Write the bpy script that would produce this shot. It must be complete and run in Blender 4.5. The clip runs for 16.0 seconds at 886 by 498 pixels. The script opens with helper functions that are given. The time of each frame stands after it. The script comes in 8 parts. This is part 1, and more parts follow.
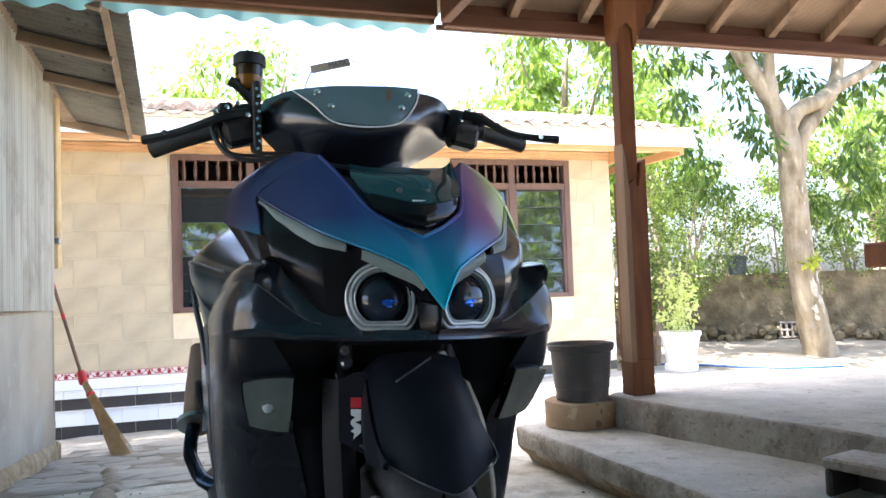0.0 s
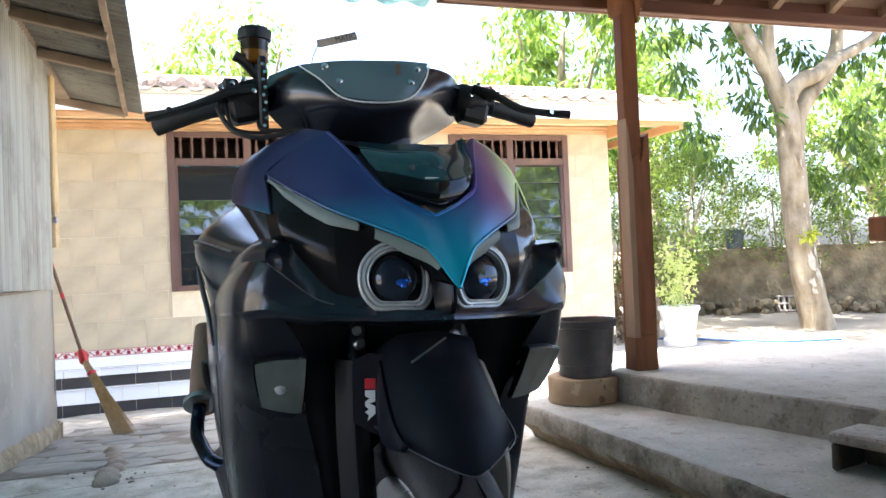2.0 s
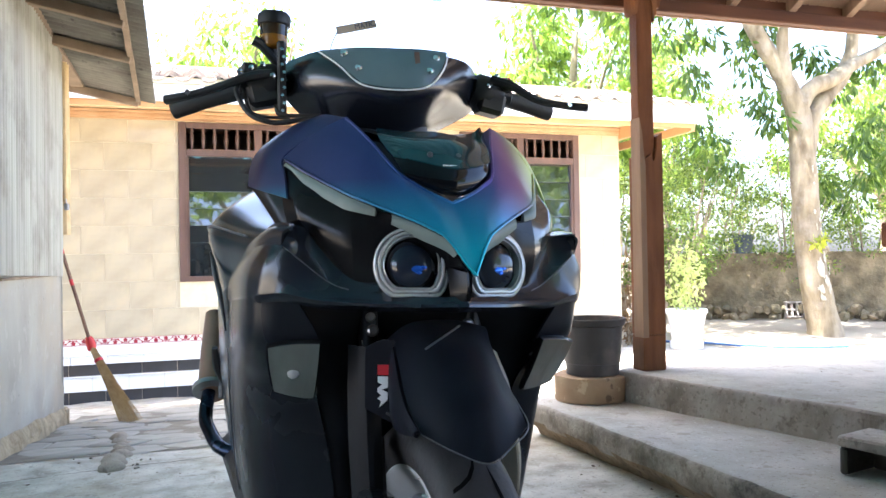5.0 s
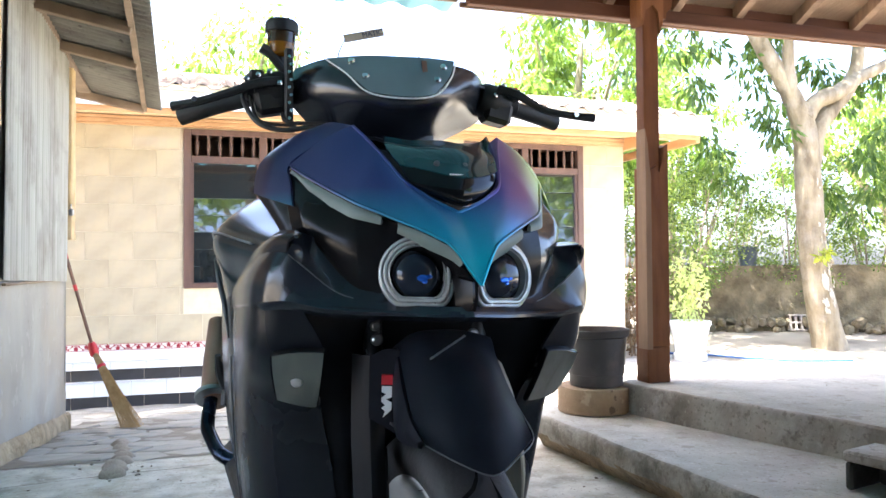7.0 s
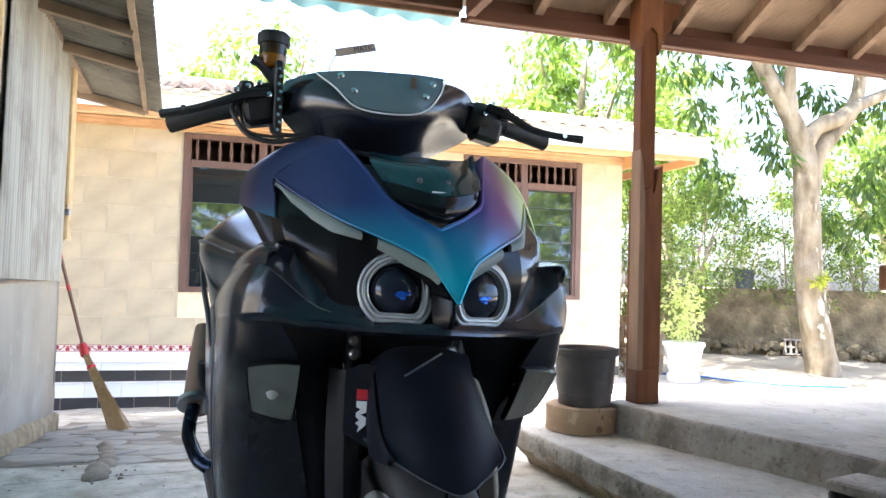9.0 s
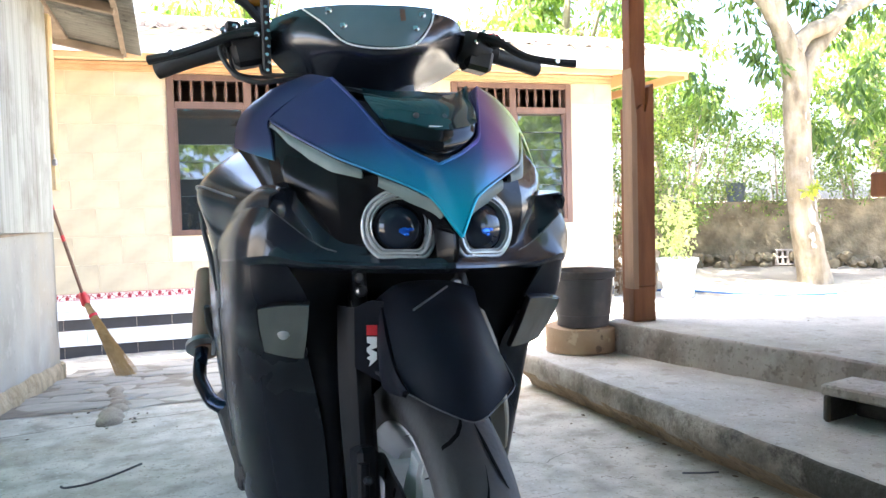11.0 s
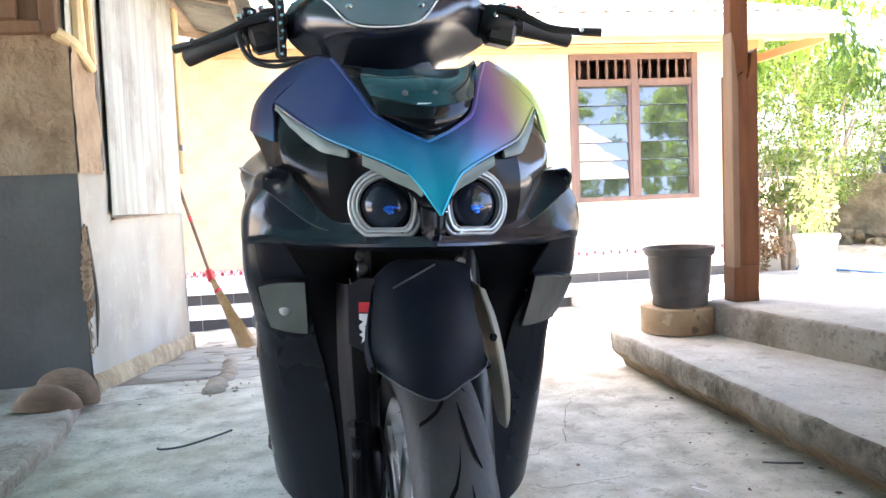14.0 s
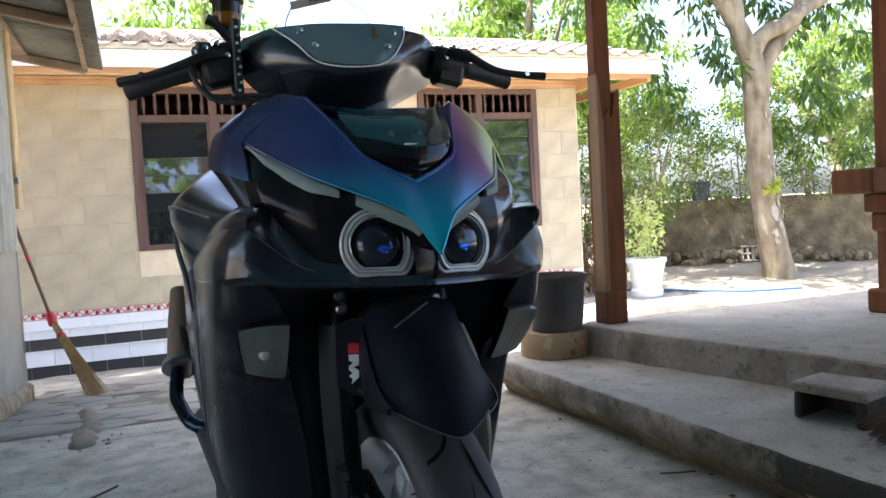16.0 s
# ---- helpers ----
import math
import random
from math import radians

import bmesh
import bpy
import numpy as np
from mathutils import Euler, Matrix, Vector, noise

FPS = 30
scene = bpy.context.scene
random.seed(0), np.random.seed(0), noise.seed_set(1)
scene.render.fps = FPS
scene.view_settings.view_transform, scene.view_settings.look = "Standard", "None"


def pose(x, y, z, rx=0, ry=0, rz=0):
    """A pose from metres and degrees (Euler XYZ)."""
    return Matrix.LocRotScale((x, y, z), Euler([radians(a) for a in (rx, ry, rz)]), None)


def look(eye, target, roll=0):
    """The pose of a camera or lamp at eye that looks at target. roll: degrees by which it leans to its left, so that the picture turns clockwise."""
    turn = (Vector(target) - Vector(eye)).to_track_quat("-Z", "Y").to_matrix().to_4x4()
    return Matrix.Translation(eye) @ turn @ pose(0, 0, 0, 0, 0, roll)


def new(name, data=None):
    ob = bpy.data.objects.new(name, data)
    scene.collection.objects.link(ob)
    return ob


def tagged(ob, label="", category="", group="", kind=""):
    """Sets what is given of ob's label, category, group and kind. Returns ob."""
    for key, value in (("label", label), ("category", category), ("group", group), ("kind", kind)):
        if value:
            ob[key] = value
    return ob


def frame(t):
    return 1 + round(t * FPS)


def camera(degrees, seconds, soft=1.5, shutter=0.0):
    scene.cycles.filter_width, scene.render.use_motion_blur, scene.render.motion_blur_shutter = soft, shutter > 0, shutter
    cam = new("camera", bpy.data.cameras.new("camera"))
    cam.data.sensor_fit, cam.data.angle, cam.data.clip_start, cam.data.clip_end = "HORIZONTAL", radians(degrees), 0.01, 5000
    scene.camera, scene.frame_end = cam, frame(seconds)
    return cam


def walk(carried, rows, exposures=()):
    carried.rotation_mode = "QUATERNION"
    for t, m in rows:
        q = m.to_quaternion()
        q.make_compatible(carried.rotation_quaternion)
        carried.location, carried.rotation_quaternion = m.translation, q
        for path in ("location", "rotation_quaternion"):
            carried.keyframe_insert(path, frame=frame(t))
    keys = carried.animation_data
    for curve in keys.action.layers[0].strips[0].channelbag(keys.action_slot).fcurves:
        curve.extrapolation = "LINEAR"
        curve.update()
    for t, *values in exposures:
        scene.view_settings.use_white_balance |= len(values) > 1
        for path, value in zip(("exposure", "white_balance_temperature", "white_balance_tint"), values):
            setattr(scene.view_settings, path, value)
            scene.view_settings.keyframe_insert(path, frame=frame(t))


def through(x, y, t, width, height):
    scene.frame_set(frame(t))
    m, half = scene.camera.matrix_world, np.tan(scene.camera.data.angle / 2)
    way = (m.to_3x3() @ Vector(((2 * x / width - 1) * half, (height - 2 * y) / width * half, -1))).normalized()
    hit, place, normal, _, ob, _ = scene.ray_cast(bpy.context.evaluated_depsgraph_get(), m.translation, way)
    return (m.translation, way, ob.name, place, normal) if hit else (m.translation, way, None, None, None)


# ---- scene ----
cam = camera(59.2, 16.0)
PATH = [
    (0, (0.387, 0.04, 0.777), (1.005, 1.94, 0.864), -2.0),
    (0.5, (0.388, 0.05, 0.773), (1.027, 1.945, 0.83), -1.7),
    (1, (0.388, 0.048, 0.776), (1.004, 1.95, 0.808), -1.7),
    (1.5, (0.384, 0.055, 0.777), (0.997, 1.959, 0.802), -1.8),
    (2, (0.37, 0.067, 0.782), (0.995, 1.966, 0.807), -2.4),
    (2.5, (0.347, 0.067, 0.783), (0.957, 1.971, 0.8), -2.3),
    (3, (0.347, 0.07, 0.774), (0.953, 1.975, 0.771), -2.2),
    (3.5, (0.346, 0.068, 0.772), (0.948, 1.975, 0.785), -1.9),
    (4, (0.353, 0.07, 0.77), (0.959, 1.975, 0.786), -1.5),
    (6.5, (0.36, 0.078, 0.767), (0.96, 1.986, 0.802), -0.6),
    (7, (0.357, 0.08, 0.768), (0.957, 1.987, 0.813), -0.4),
    (7.5, (0.363, 0.071, 0.771), (0.968, 1.976, 0.838), 0.4),
    (8, (0.37, 0.069, 0.772), (0.977, 1.974, 0.849), 1.7),
    (8.2, (0.373, 0.07, 0.773), (0.983, 1.973, 0.852), 1.9),
    (10.3, (0.383, 0.067, 0.778), (0.952, 1.984, 0.801), -0.1),
    (10.5, (0.383, 0.069, 0.778), (0.956, 1.985, 0.768), -0.5),
    (11, (0.365, 0.065, 0.783), (0.986, 1.963, 0.676), -1.5),
    (11.5, (0.303, 0.099, 0.773), (0.973, 1.976, 0.606), -3.0),
    (12, (0.305, 0.104, 0.766), (0.949, 1.982, 0.525), -4.0),
    (12.5, (0.391, 0.063, 0.755), (0.91, 1.971, 0.457), -4.5),
    (13, (0.498, 0.025, 0.781), (0.857, 1.972, 0.498), -3.5),
    (13.5, (0.547, 0.018, 0.777), (0.833, 1.984, 0.546), -2.3),
    (14, (0.566, 0.023, 0.776), (0.842, 1.998, 0.624), -2.4),
    (14.5, (0.517, 0.029, 0.783), (0.832, 2.0, 0.65), -3.2),
    (15, (0.429, 0.045, 0.792), (0.869, 1.991, 0.654), -3.8),
    (15.5, (0.376, 0.057, 0.801), (0.965, 1.964, 0.682), -3.8),
    (16, (0.351, 0.06, 0.799), (1.046, 1.933, 0.702), -3.1),
]
walk(cam, [(t, look(eye, target, roll)) for t, eye, target, roll in PATH],
     exposures=[(0.0, 3.03, 6040, 12), (0.5, 2.49, 6040, 12), (1.0, 2.79, 6040, 12), (1.5, 3.00, 6040, 12), (2.5, 3.08, 6040, 12), (3.0, 3.43, 6040, 12), (3.5, 3.43, 6040, 12), (4.2, 3.43, 6040, 12), (7.0, 3.41, 6040, 12), (8.0, 3.25, 6040, 12), (10.5, 3.50, 6040, 12), (11.0, 3.76, 6040, 12), (11.5, 3.82, 6040, 12), (12.5, 4.38, 6300, 16), (13.5, 4.44, 6300, 16), (14.0, 4.05, 6300, 16), (14.5, 3.94, 6040, 12), (15.0, 3.82, 6040, 12), (15.5, 3.28, 6040, 12), (16.0, 2.55, 6040, 12)])

# ---- sky and sun ----
SUN_WAY = Vector((0.36, 0.07, -0.93))
world = bpy.data.worlds.new("sky")
scene.world = world
world.use_nodes = True
sky = world.node_tree.nodes.new("ShaderNodeTexSky")
sky.sky_type = "NISHITA"
sky.sun_disc = False
sky.sun_elevation = math.asin(0.93)
sky.sun_rotation = radians(-79)
sky.air_density, sky.dust_density, sky.ozone_density = 0.7, 4.0, 0.6
background = world.node_tree.nodes["Background"]
background.inputs["Strength"].default_value = 0.15
world.node_tree.links.new(sky.outputs[0], background.inputs["Color"])
sun = new("sun", bpy.data.lights.new("sun", "SUN"))
sun.data.energy, sun.data.angle, sun.data.color = 4.5, radians(0.6), (1.0, 0.955, 0.88)
sun.rotation_mode = "QUATERNION"
sun.rotation_quaternion = SUN_WAY.to_track_quat("-Z", "Y")


# ---- mesh helpers ----
class Shape:
    """Vertices and faces of one part."""

    def __init__(self):
        self.verts, self.faces = [], []

    def add(self, verts, faces, m=None):
        base = len(self.verts)
        self.verts += [tuple(m @ Vector(v)) if m is not None else tuple(v) for v in verts]
        self.faces += [tuple(base + i for i in f) for f in faces]
        return self

    def box(self, lo, hi, bevel=0.0, m=None):
        lo, hi = Vector(lo), Vector(hi)
        b = min(bevel, min(hi - lo) * 0.45)
        if b <= 0:
            v = [(x, y, z) for z in (lo.z, hi.z) for y in (lo.y, hi.y) for x in (lo.x, hi.x)]
            return self.add(v, [(0, 2, 3, 1), (4, 5, 7, 6), (0, 1, 5, 4), (2, 6, 7, 3), (0, 4, 6, 2), (1, 3, 7, 5)], m)
        # each face pulled in by b; 24 corners
        v, f, at = [], [], {}
        for ax in range(3):
            for side in (0, 1):
                quad = []
                for a, c in ((0, 0), (1, 0), (1, 1), (0, 1)):
                    p = [0, 0, 0]
                    p[ax] = (lo, hi)[side][ax]
                    o1, o2 = (ax + 1) % 3, (ax + 2) % 3
                    p[o1] = hi[o1] - b if a else lo[o1] + b
                    p[o2] = hi[o2] - b if c else lo[o2] + b
                    key = [0, 0, 0]
                    key[ax], key[o1], key[o2] = side, a, c
                    at[ax, tuple(key)] = len(v)
                    quad.append(len(v))
                    v.append(p)
                f.append(tuple(quad) if side else tuple(reversed(quad)))
        for ax in range(3):
            o1, o2 = (ax + 1) % 3, (ax + 2) % 3
            for a in (0, 1):
                for c in (0, 1):
                    k0, k1 = [0, 0, 0], [0, 0, 0]
                    k0[o1] = k1[o1] = a
                    k0[o2] = k1[o2] = c
                    k1[ax] = 1
                    k0, k1 = tuple(k0), tuple(k1)
                    q = (at[o1, k0], at[o1, k1], at[o2, k1], at[o2, k0])
                    f.append(q if a == c else tuple(reversed(q)))
        for k in [(a, c, d) for a in (0, 1) for c in (0, 1) for d in (0, 1)]:
            f.append((at[0, k], at[1, k], at[2, k]) if sum(k) % 2 else (at[0, k], at[2, k], at[1, k]))
        return self.add(v, f, m)

    def lathe(self, profile, n=24, m=None, caps=True):
        """profile: (radius, height) from one end to the other, round z."""
        v = [(r * math.cos(2 * math.pi * i / n), r * math.sin(2 * math.pi * i / n), h) for r, h in profile for i in range(n)]
        f = [(k * n + i, k * n + (i + 1) % n, (k + 1) * n + (i + 1) % n, (k + 1) * n + i) for k in range(len(profile) - 1) for i in range(n)]
        if caps:
            f += [tuple(reversed(range(n))), tuple(range((len(profile) - 1) * n, len(profile) * n))]
        return self.add(v, f, m)

    def ring(self, radius, thick, n=32, k=8, m=None, flat=1.0):
        """A torus round z."""
        v = [((radius + thick * math.cos(b)) * math.cos(a), (radius + thick * math.cos(b)) * math.sin(a), thick * flat * math.sin(b))
             for a in (2 * math.pi * i / n for i in range(n)) for b in (2 * math.pi * j / k for j in range(k))]
        f = [(i * k + j, (i + 1) % n * k + j, (i + 1) % n * k + (j + 1) % k, i * k + (j + 1) % k) for i in range(n) for j in range(k)]
        return self.add(v, f, m)

    def tube(self, points, radius, n=10, smooth=4, m=None):
        """A round bar along points; radius a number or one for each point."""
        pts = [Vector(p) for p in points]
        rad = list(radius) if isinstance(radius, (list, tuple)) else [radius] * len(pts)
        path, rs = spline(pts, smooth), [r[0] for r in spline([Vector((r, 0, 0)) for r in rad], smooth)]
        v, f, side = [], [], None
        for i, p in enumerate(path):
            d = (path[min(i + 1, len(path) - 1)] - path[max(i - 1, 0)]).normalized()
            side = d.orthogonal().normalized() if side is None else (side - d * side.dot(d)).normalized()
            up = d.cross(side)
            v += [p + rs[i] * (math.cos(2 * math.pi * j / n) * side + math.sin(2 * math.pi * j / n) * up) for j in range(n)]
        for i in range(len(path) - 1):
            f += [(i * n + j, i * n + (j + 1) % n, (i + 1) * n + (j + 1) % n, (i + 1) * n + j) for j in range(n)]
        f += [tuple(reversed(range(n))), tuple(range((len(path) - 1) * n, len(path) * n))]
        return self.add(v, f, m)

    def prism(self, outline, depth, m=None):
        """An outline in x, y pulled up along z."""
        n = len(outline)
        v = [(x, y, 0) for x, y in outline] + [(x, y, depth) for x, y in outline]
        f = [tuple(reversed(range(n))), tuple(range(n, 2 * n))] + [(i, (i + 1) % n, n + (i + 1) % n, n + i) for i in range(n)]
        return self.add(v, f, m)

    def sheet(self, rows, thick=0.003, fine=4, m=None, sharp=False):
        """A curved shell through rows of control points, with thickness."""
        g = [spline([Vector(p) for p in r], 1 if sharp else fine) for r in rows]
        cols = [spline([r[j] for r in g], 1 if sharp else fine) for j in range(len(g[0]))]
        a, b = len(cols), len(cols[0])
        p = np.array([[tuple(q) for q in c] for c in cols])
        du, dv = np.gradient(p, axis=0), np.gradient(p, axis=1)
        nrm = np.cross(du, dv)
        nrm /= np.maximum(np.linalg.norm(nrm, axis=2, keepdims=True), 1e-9)
        v = [tuple(q) for q in p.reshape(-1, 3)] + [tuple(q) for q in (p - nrm * thick).reshape(-1, 3)]
        k = a * b
        f = []
        for i in range(a - 1):
            for j in range(b - 1):
                q = (i * b + j, (i + 1) * b + j, (i + 1) * b + j + 1, i * b + j + 1)
                f += [q, tuple(k + x for x in reversed(q))]
        edge = [i * b for i in range(a)] + [(a - 1) * b + j for j in range(1, b)] + [i * b + b - 1 for i in range(a - 2, -1, -1)] + [j for j in range(b - 2, 0, -1)]
        f += [(edge[(i + 1) % len(edge)], edge[i], k + edge[i], k + edge[(i + 1) % len(edge)]) for i in range(len(edge))]
        return self.add(v, f, m)

    def turned(self, m):
        self.verts = [tuple(m @ Vector(v)) for v in self.verts]
        return self

    def mirrored(self):
        other = Shape()
        other.verts = [(-x, y, z) for x, y, z in self.verts]
        other.faces = [tuple(reversed(f)) for f in self.faces]
        return other

    def join(self, other):
        return self.add(other.verts, other.faces)


def spline(pts, k):
    """Catmull-Rom through the points, k steps between two."""
    if k <= 1 or len(pts) < 3:
        return list(pts) if k <= 1 else [pts[0].lerp(pts[1], i / k) for i in range(k + 1)]
    ext = [2 * pts[0] - pts[1]] + list(pts) + [2 * pts[-1] - pts[-2]]
    out = []
    for i in range(1, len(ext) - 2):
        p0, p1, p2, p3 = ext[i - 1 : i + 3]
        for s in range(k):
            t = s / k
            out.append(0.5 * (2 * p1 + (p2 - p0) * t + (2 * p0 - 5 * p1 + 4 * p2 - p3) * t * t + (3 * p1 - p0 - 3 * p2 + p3) * t**3))
    return out + [pts[-1]]


def mesh_of(name, shape, material, smooth=35):
    me = bpy.data.meshes.new(name)
    me.from_pydata(shape.verts, [], shape.faces)
    me.materials.append(material)
    if smooth:
        me.polygons.foreach_set("use_smooth", [True] * len(me.polygons))
        me.set_sharp_from_angle(angle=radians(smooth))
    me.update()
    return me


def part(name, shape, material, parent=None, label="", smooth=35):
    ob = new(name, mesh_of(name, shape, material, smooth))
    if parent:
        ob.parent = parent
    if label:
        ob["label"] = label
    return ob


def thing(name, label, category, m=None, group="", kind=""):
    ob = new(name)
    ob.empty_display_size = 0.1
    if m is not None:
        ob.matrix_basis = m
    return tagged(ob, label, category, group, kind)


def solid(name, shape, material, label, category, kind="", smooth=35, group=""):
    return tagged(part(name, shape, material, None, "", smooth), label, category, group, kind)


def noisy(shape, amount, scale, seed=0.0):
    """Uneven surface: every vertex pushed about by noise."""
    shape.verts = [tuple(Vector(v) + amount * noise.noise_vector(Vector(v) * scale + Vector((seed, 0, 0)))) for v in shape.verts]
    return shape


# ---- materials ----
def mat(name, colors, scale=8.0, rough=0.6, metal=0.0, bump=0.15, bump_scale=None, coat=0.0, spec=0.5, detail=6.0, stretch=(1, 1, 1), rough_var=0.12,
        stain=None, stain_scale=1.5, stain_amount=0.5, vary=0.0, bump_size=0.01, fleck=None):
    """A surface mottled between its colours at one scale, stained at a larger one, with fine relief."""
    ma = bpy.data.materials.new(name)
    ma.use_nodes = True
    nt = ma.node_tree
    N, Lk = nt.nodes, nt.links
    bs = N["Principled BSDF"]
    tc = N.new("ShaderNodeTexCoord")
    mp = N.new("ShaderNodeMapping")
    mp.inputs["Scale"].default_value = stretch
    Lk.new(tc.outputs["Object"], mp.inputs["Vector"])
    nz = N.new("ShaderNodeTexNoise")
    nz.inputs["Scale"].default_value, nz.inputs["Detail"].default_value = scale, detail
    Lk.new(mp.outputs[0], nz.inputs["Vector"])
    ramp = N.new("ShaderNodeValToRGB")
    ramp.color_ramp.elements[0].position, ramp.color_ramp.elements[1].position = 0.3, 0.7
    ramp.color_ramp.elements[0].color = (*colors[0], 1)
    ramp.color_ramp.elements[1].color = (*colors[-1], 1)
    for i, c in enumerate(colors[1:-1]):
        ramp.color_ramp.elements.new(0.3 + 0.4 * (i + 1) / (len(colors) - 1)).color = (*c, 1)
    Lk.new(nz.outputs["Fac"], ramp.inputs["Fac"])
    out = ramp.outputs["Color"]
    if stain:
        sn = N.new("ShaderNodeTexNoise")
        sn.inputs["Scale"].default_value, sn.inputs["Detail"].default_value, sn.inputs["Roughness"].default_value = stain_scale, 8, 0.65
        Lk.new(tc.outputs["Object"], sn.inputs["Vector"])
        sr = N.new("ShaderNodeMapRange")
        sr.inputs["From Min"].default_value, sr.inputs["From Max"].default_value = 0.48, 0.68
        sr.inputs["To Max"].default_value = stain_amount
        Lk.new(sn.outputs["Fac"], sr.inputs["Value"])
        mx = N.new("ShaderNodeMix")
        mx.data_type = "RGBA"
        Lk.new(sr.outputs[0], mx.inputs["Factor"])
        Lk.new(out, mx.inputs[6])
        mx.inputs[7].default_value = (*stain, 1)
        out = mx.outputs[2]
    if fleck:
        # small sharp spots: (colour, scale, threshold, amount)
        for k, (fc, fs, ft, fa) in enumerate(fleck):
            fn = N.new("ShaderNodeTexNoise")
            fn.inputs["Scale"].default_value, fn.inputs["Detail"].default_value, fn.inputs["Roughness"].default_value = fs, 4, 0.6
            Lk.new(tc.outputs["Object"], fn.inputs["Vector"])
            fr = N.new("ShaderNodeMapRange")
            fr.inputs["From Min"].default_value, fr.inputs["From Max"].default_value, fr.inputs["To Max"].default_value = ft, ft + 0.05, fa
            Lk.new(fn.outputs["Fac"], fr.inputs["Value"])
            fx = N.new("ShaderNodeMix")
            fx.data_type = "RGBA"
            Lk.new(fr.outputs[0], fx.inputs["Factor"])
            Lk.new(out, fx.inputs[6])
            fx.inputs[7].default_value = (*fc, 1)
            out = fx.outputs[2]
    if vary:
        oi = N.new("ShaderNodeObjectInfo")
        vr = N.new("ShaderNodeMapRange")
        vr.inputs["To Min"].default_value, vr.inputs["To Max"].default_value = 1 - vary, 1 + vary
        Lk.new(oi.outputs["Random"], vr.inputs["Value"])
        hs = N.new("ShaderNodeHueSaturation")
        Lk.new(vr.outputs[0], hs.inputs["Value"])
        Lk.new(out, hs.inputs["Color"])
        out = hs.outputs[0]
    Lk.new(out, bs.inputs["Base Color"])
    rr = N.new("ShaderNodeMapRange")
    rr.inputs["To Min"].default_value, rr.inputs["To Max"].default_value = max(rough - rough_var, 0.02), min(rough + rough_var, 1)
    Lk.new(nz.outputs["Fac"], rr.inputs["Value"])
    Lk.new(rr.outputs[0], bs.inputs["Roughness"])
    bs.inputs["Metallic"].default_value = metal
    bs.inputs["Coat Weight"].default_value = coat
    bs.inputs["Coat Roughness"].default_value = 0.06
    bs.inputs["Specular IOR Level"].default_value = spec
    if bump:
        bn = N.new("ShaderNodeTexNoise")
        bn.inputs["Scale"].default_value, bn.inputs["Detail"].default_value = bump_scale or scale * 6, 5
        Lk.new(mp.outputs[0], bn.inputs["Vector"])
        bp = N.new("ShaderNodeBump")
        bp.inputs["Strength"].default_value, bp.inputs["Distance"].default_value = bump, bump_size
        Lk.new(bn.outputs["Fac"], bp.inputs["Height"])
        Lk.new(bp.outputs[0], bs.inputs["Normal"])
    return ma


def leaf_mat(name, a, b, rough=0.45, through=0.35):
    """Leaves: two greens by island, lit from behind through the blade."""
    ma = bpy.data.materials.new(name)
    ma.use_nodes = True
    nt = ma.node_tree
    N, Lk = nt.nodes, nt.links
    bs = N["Principled BSDF"]
    ge = N.new("ShaderNodeNewGeometry")
    rp = N.new("ShaderNodeValToRGB")
    rp.color_ramp.elements[0].color, rp.color_ramp.elements[1].color = (*a, 1), (*b, 1)
    Lk.new(ge.outputs["Random Per Island"], rp.inputs["Fac"])
    Lk.new(rp.outputs[0], bs.inputs["Base Color"])
    bs.inputs["Roughness"].default_value = rough
    tr = N.new("ShaderNodeBsdfTranslucent")
    hs = N.new("ShaderNodeHueSaturation")
    hs.inputs["Value"].default_value, hs.inputs["Saturation"].default_value = 1.9, 1.1
    Lk.new(rp.outputs[0], hs.inputs["Color"])
    Lk.new(hs.outputs[0], tr.inputs["Color"])
    mx = N.new("ShaderNodeMixShader")
    mx.inputs[0].default_value = through
    Lk.new(bs.outputs[0], mx.inputs[1])
    Lk.new(tr.outputs[0], mx.inputs[2])
    Lk.new(mx.outputs[0], N["Material Output"].inputs["Surface"])
    return ma


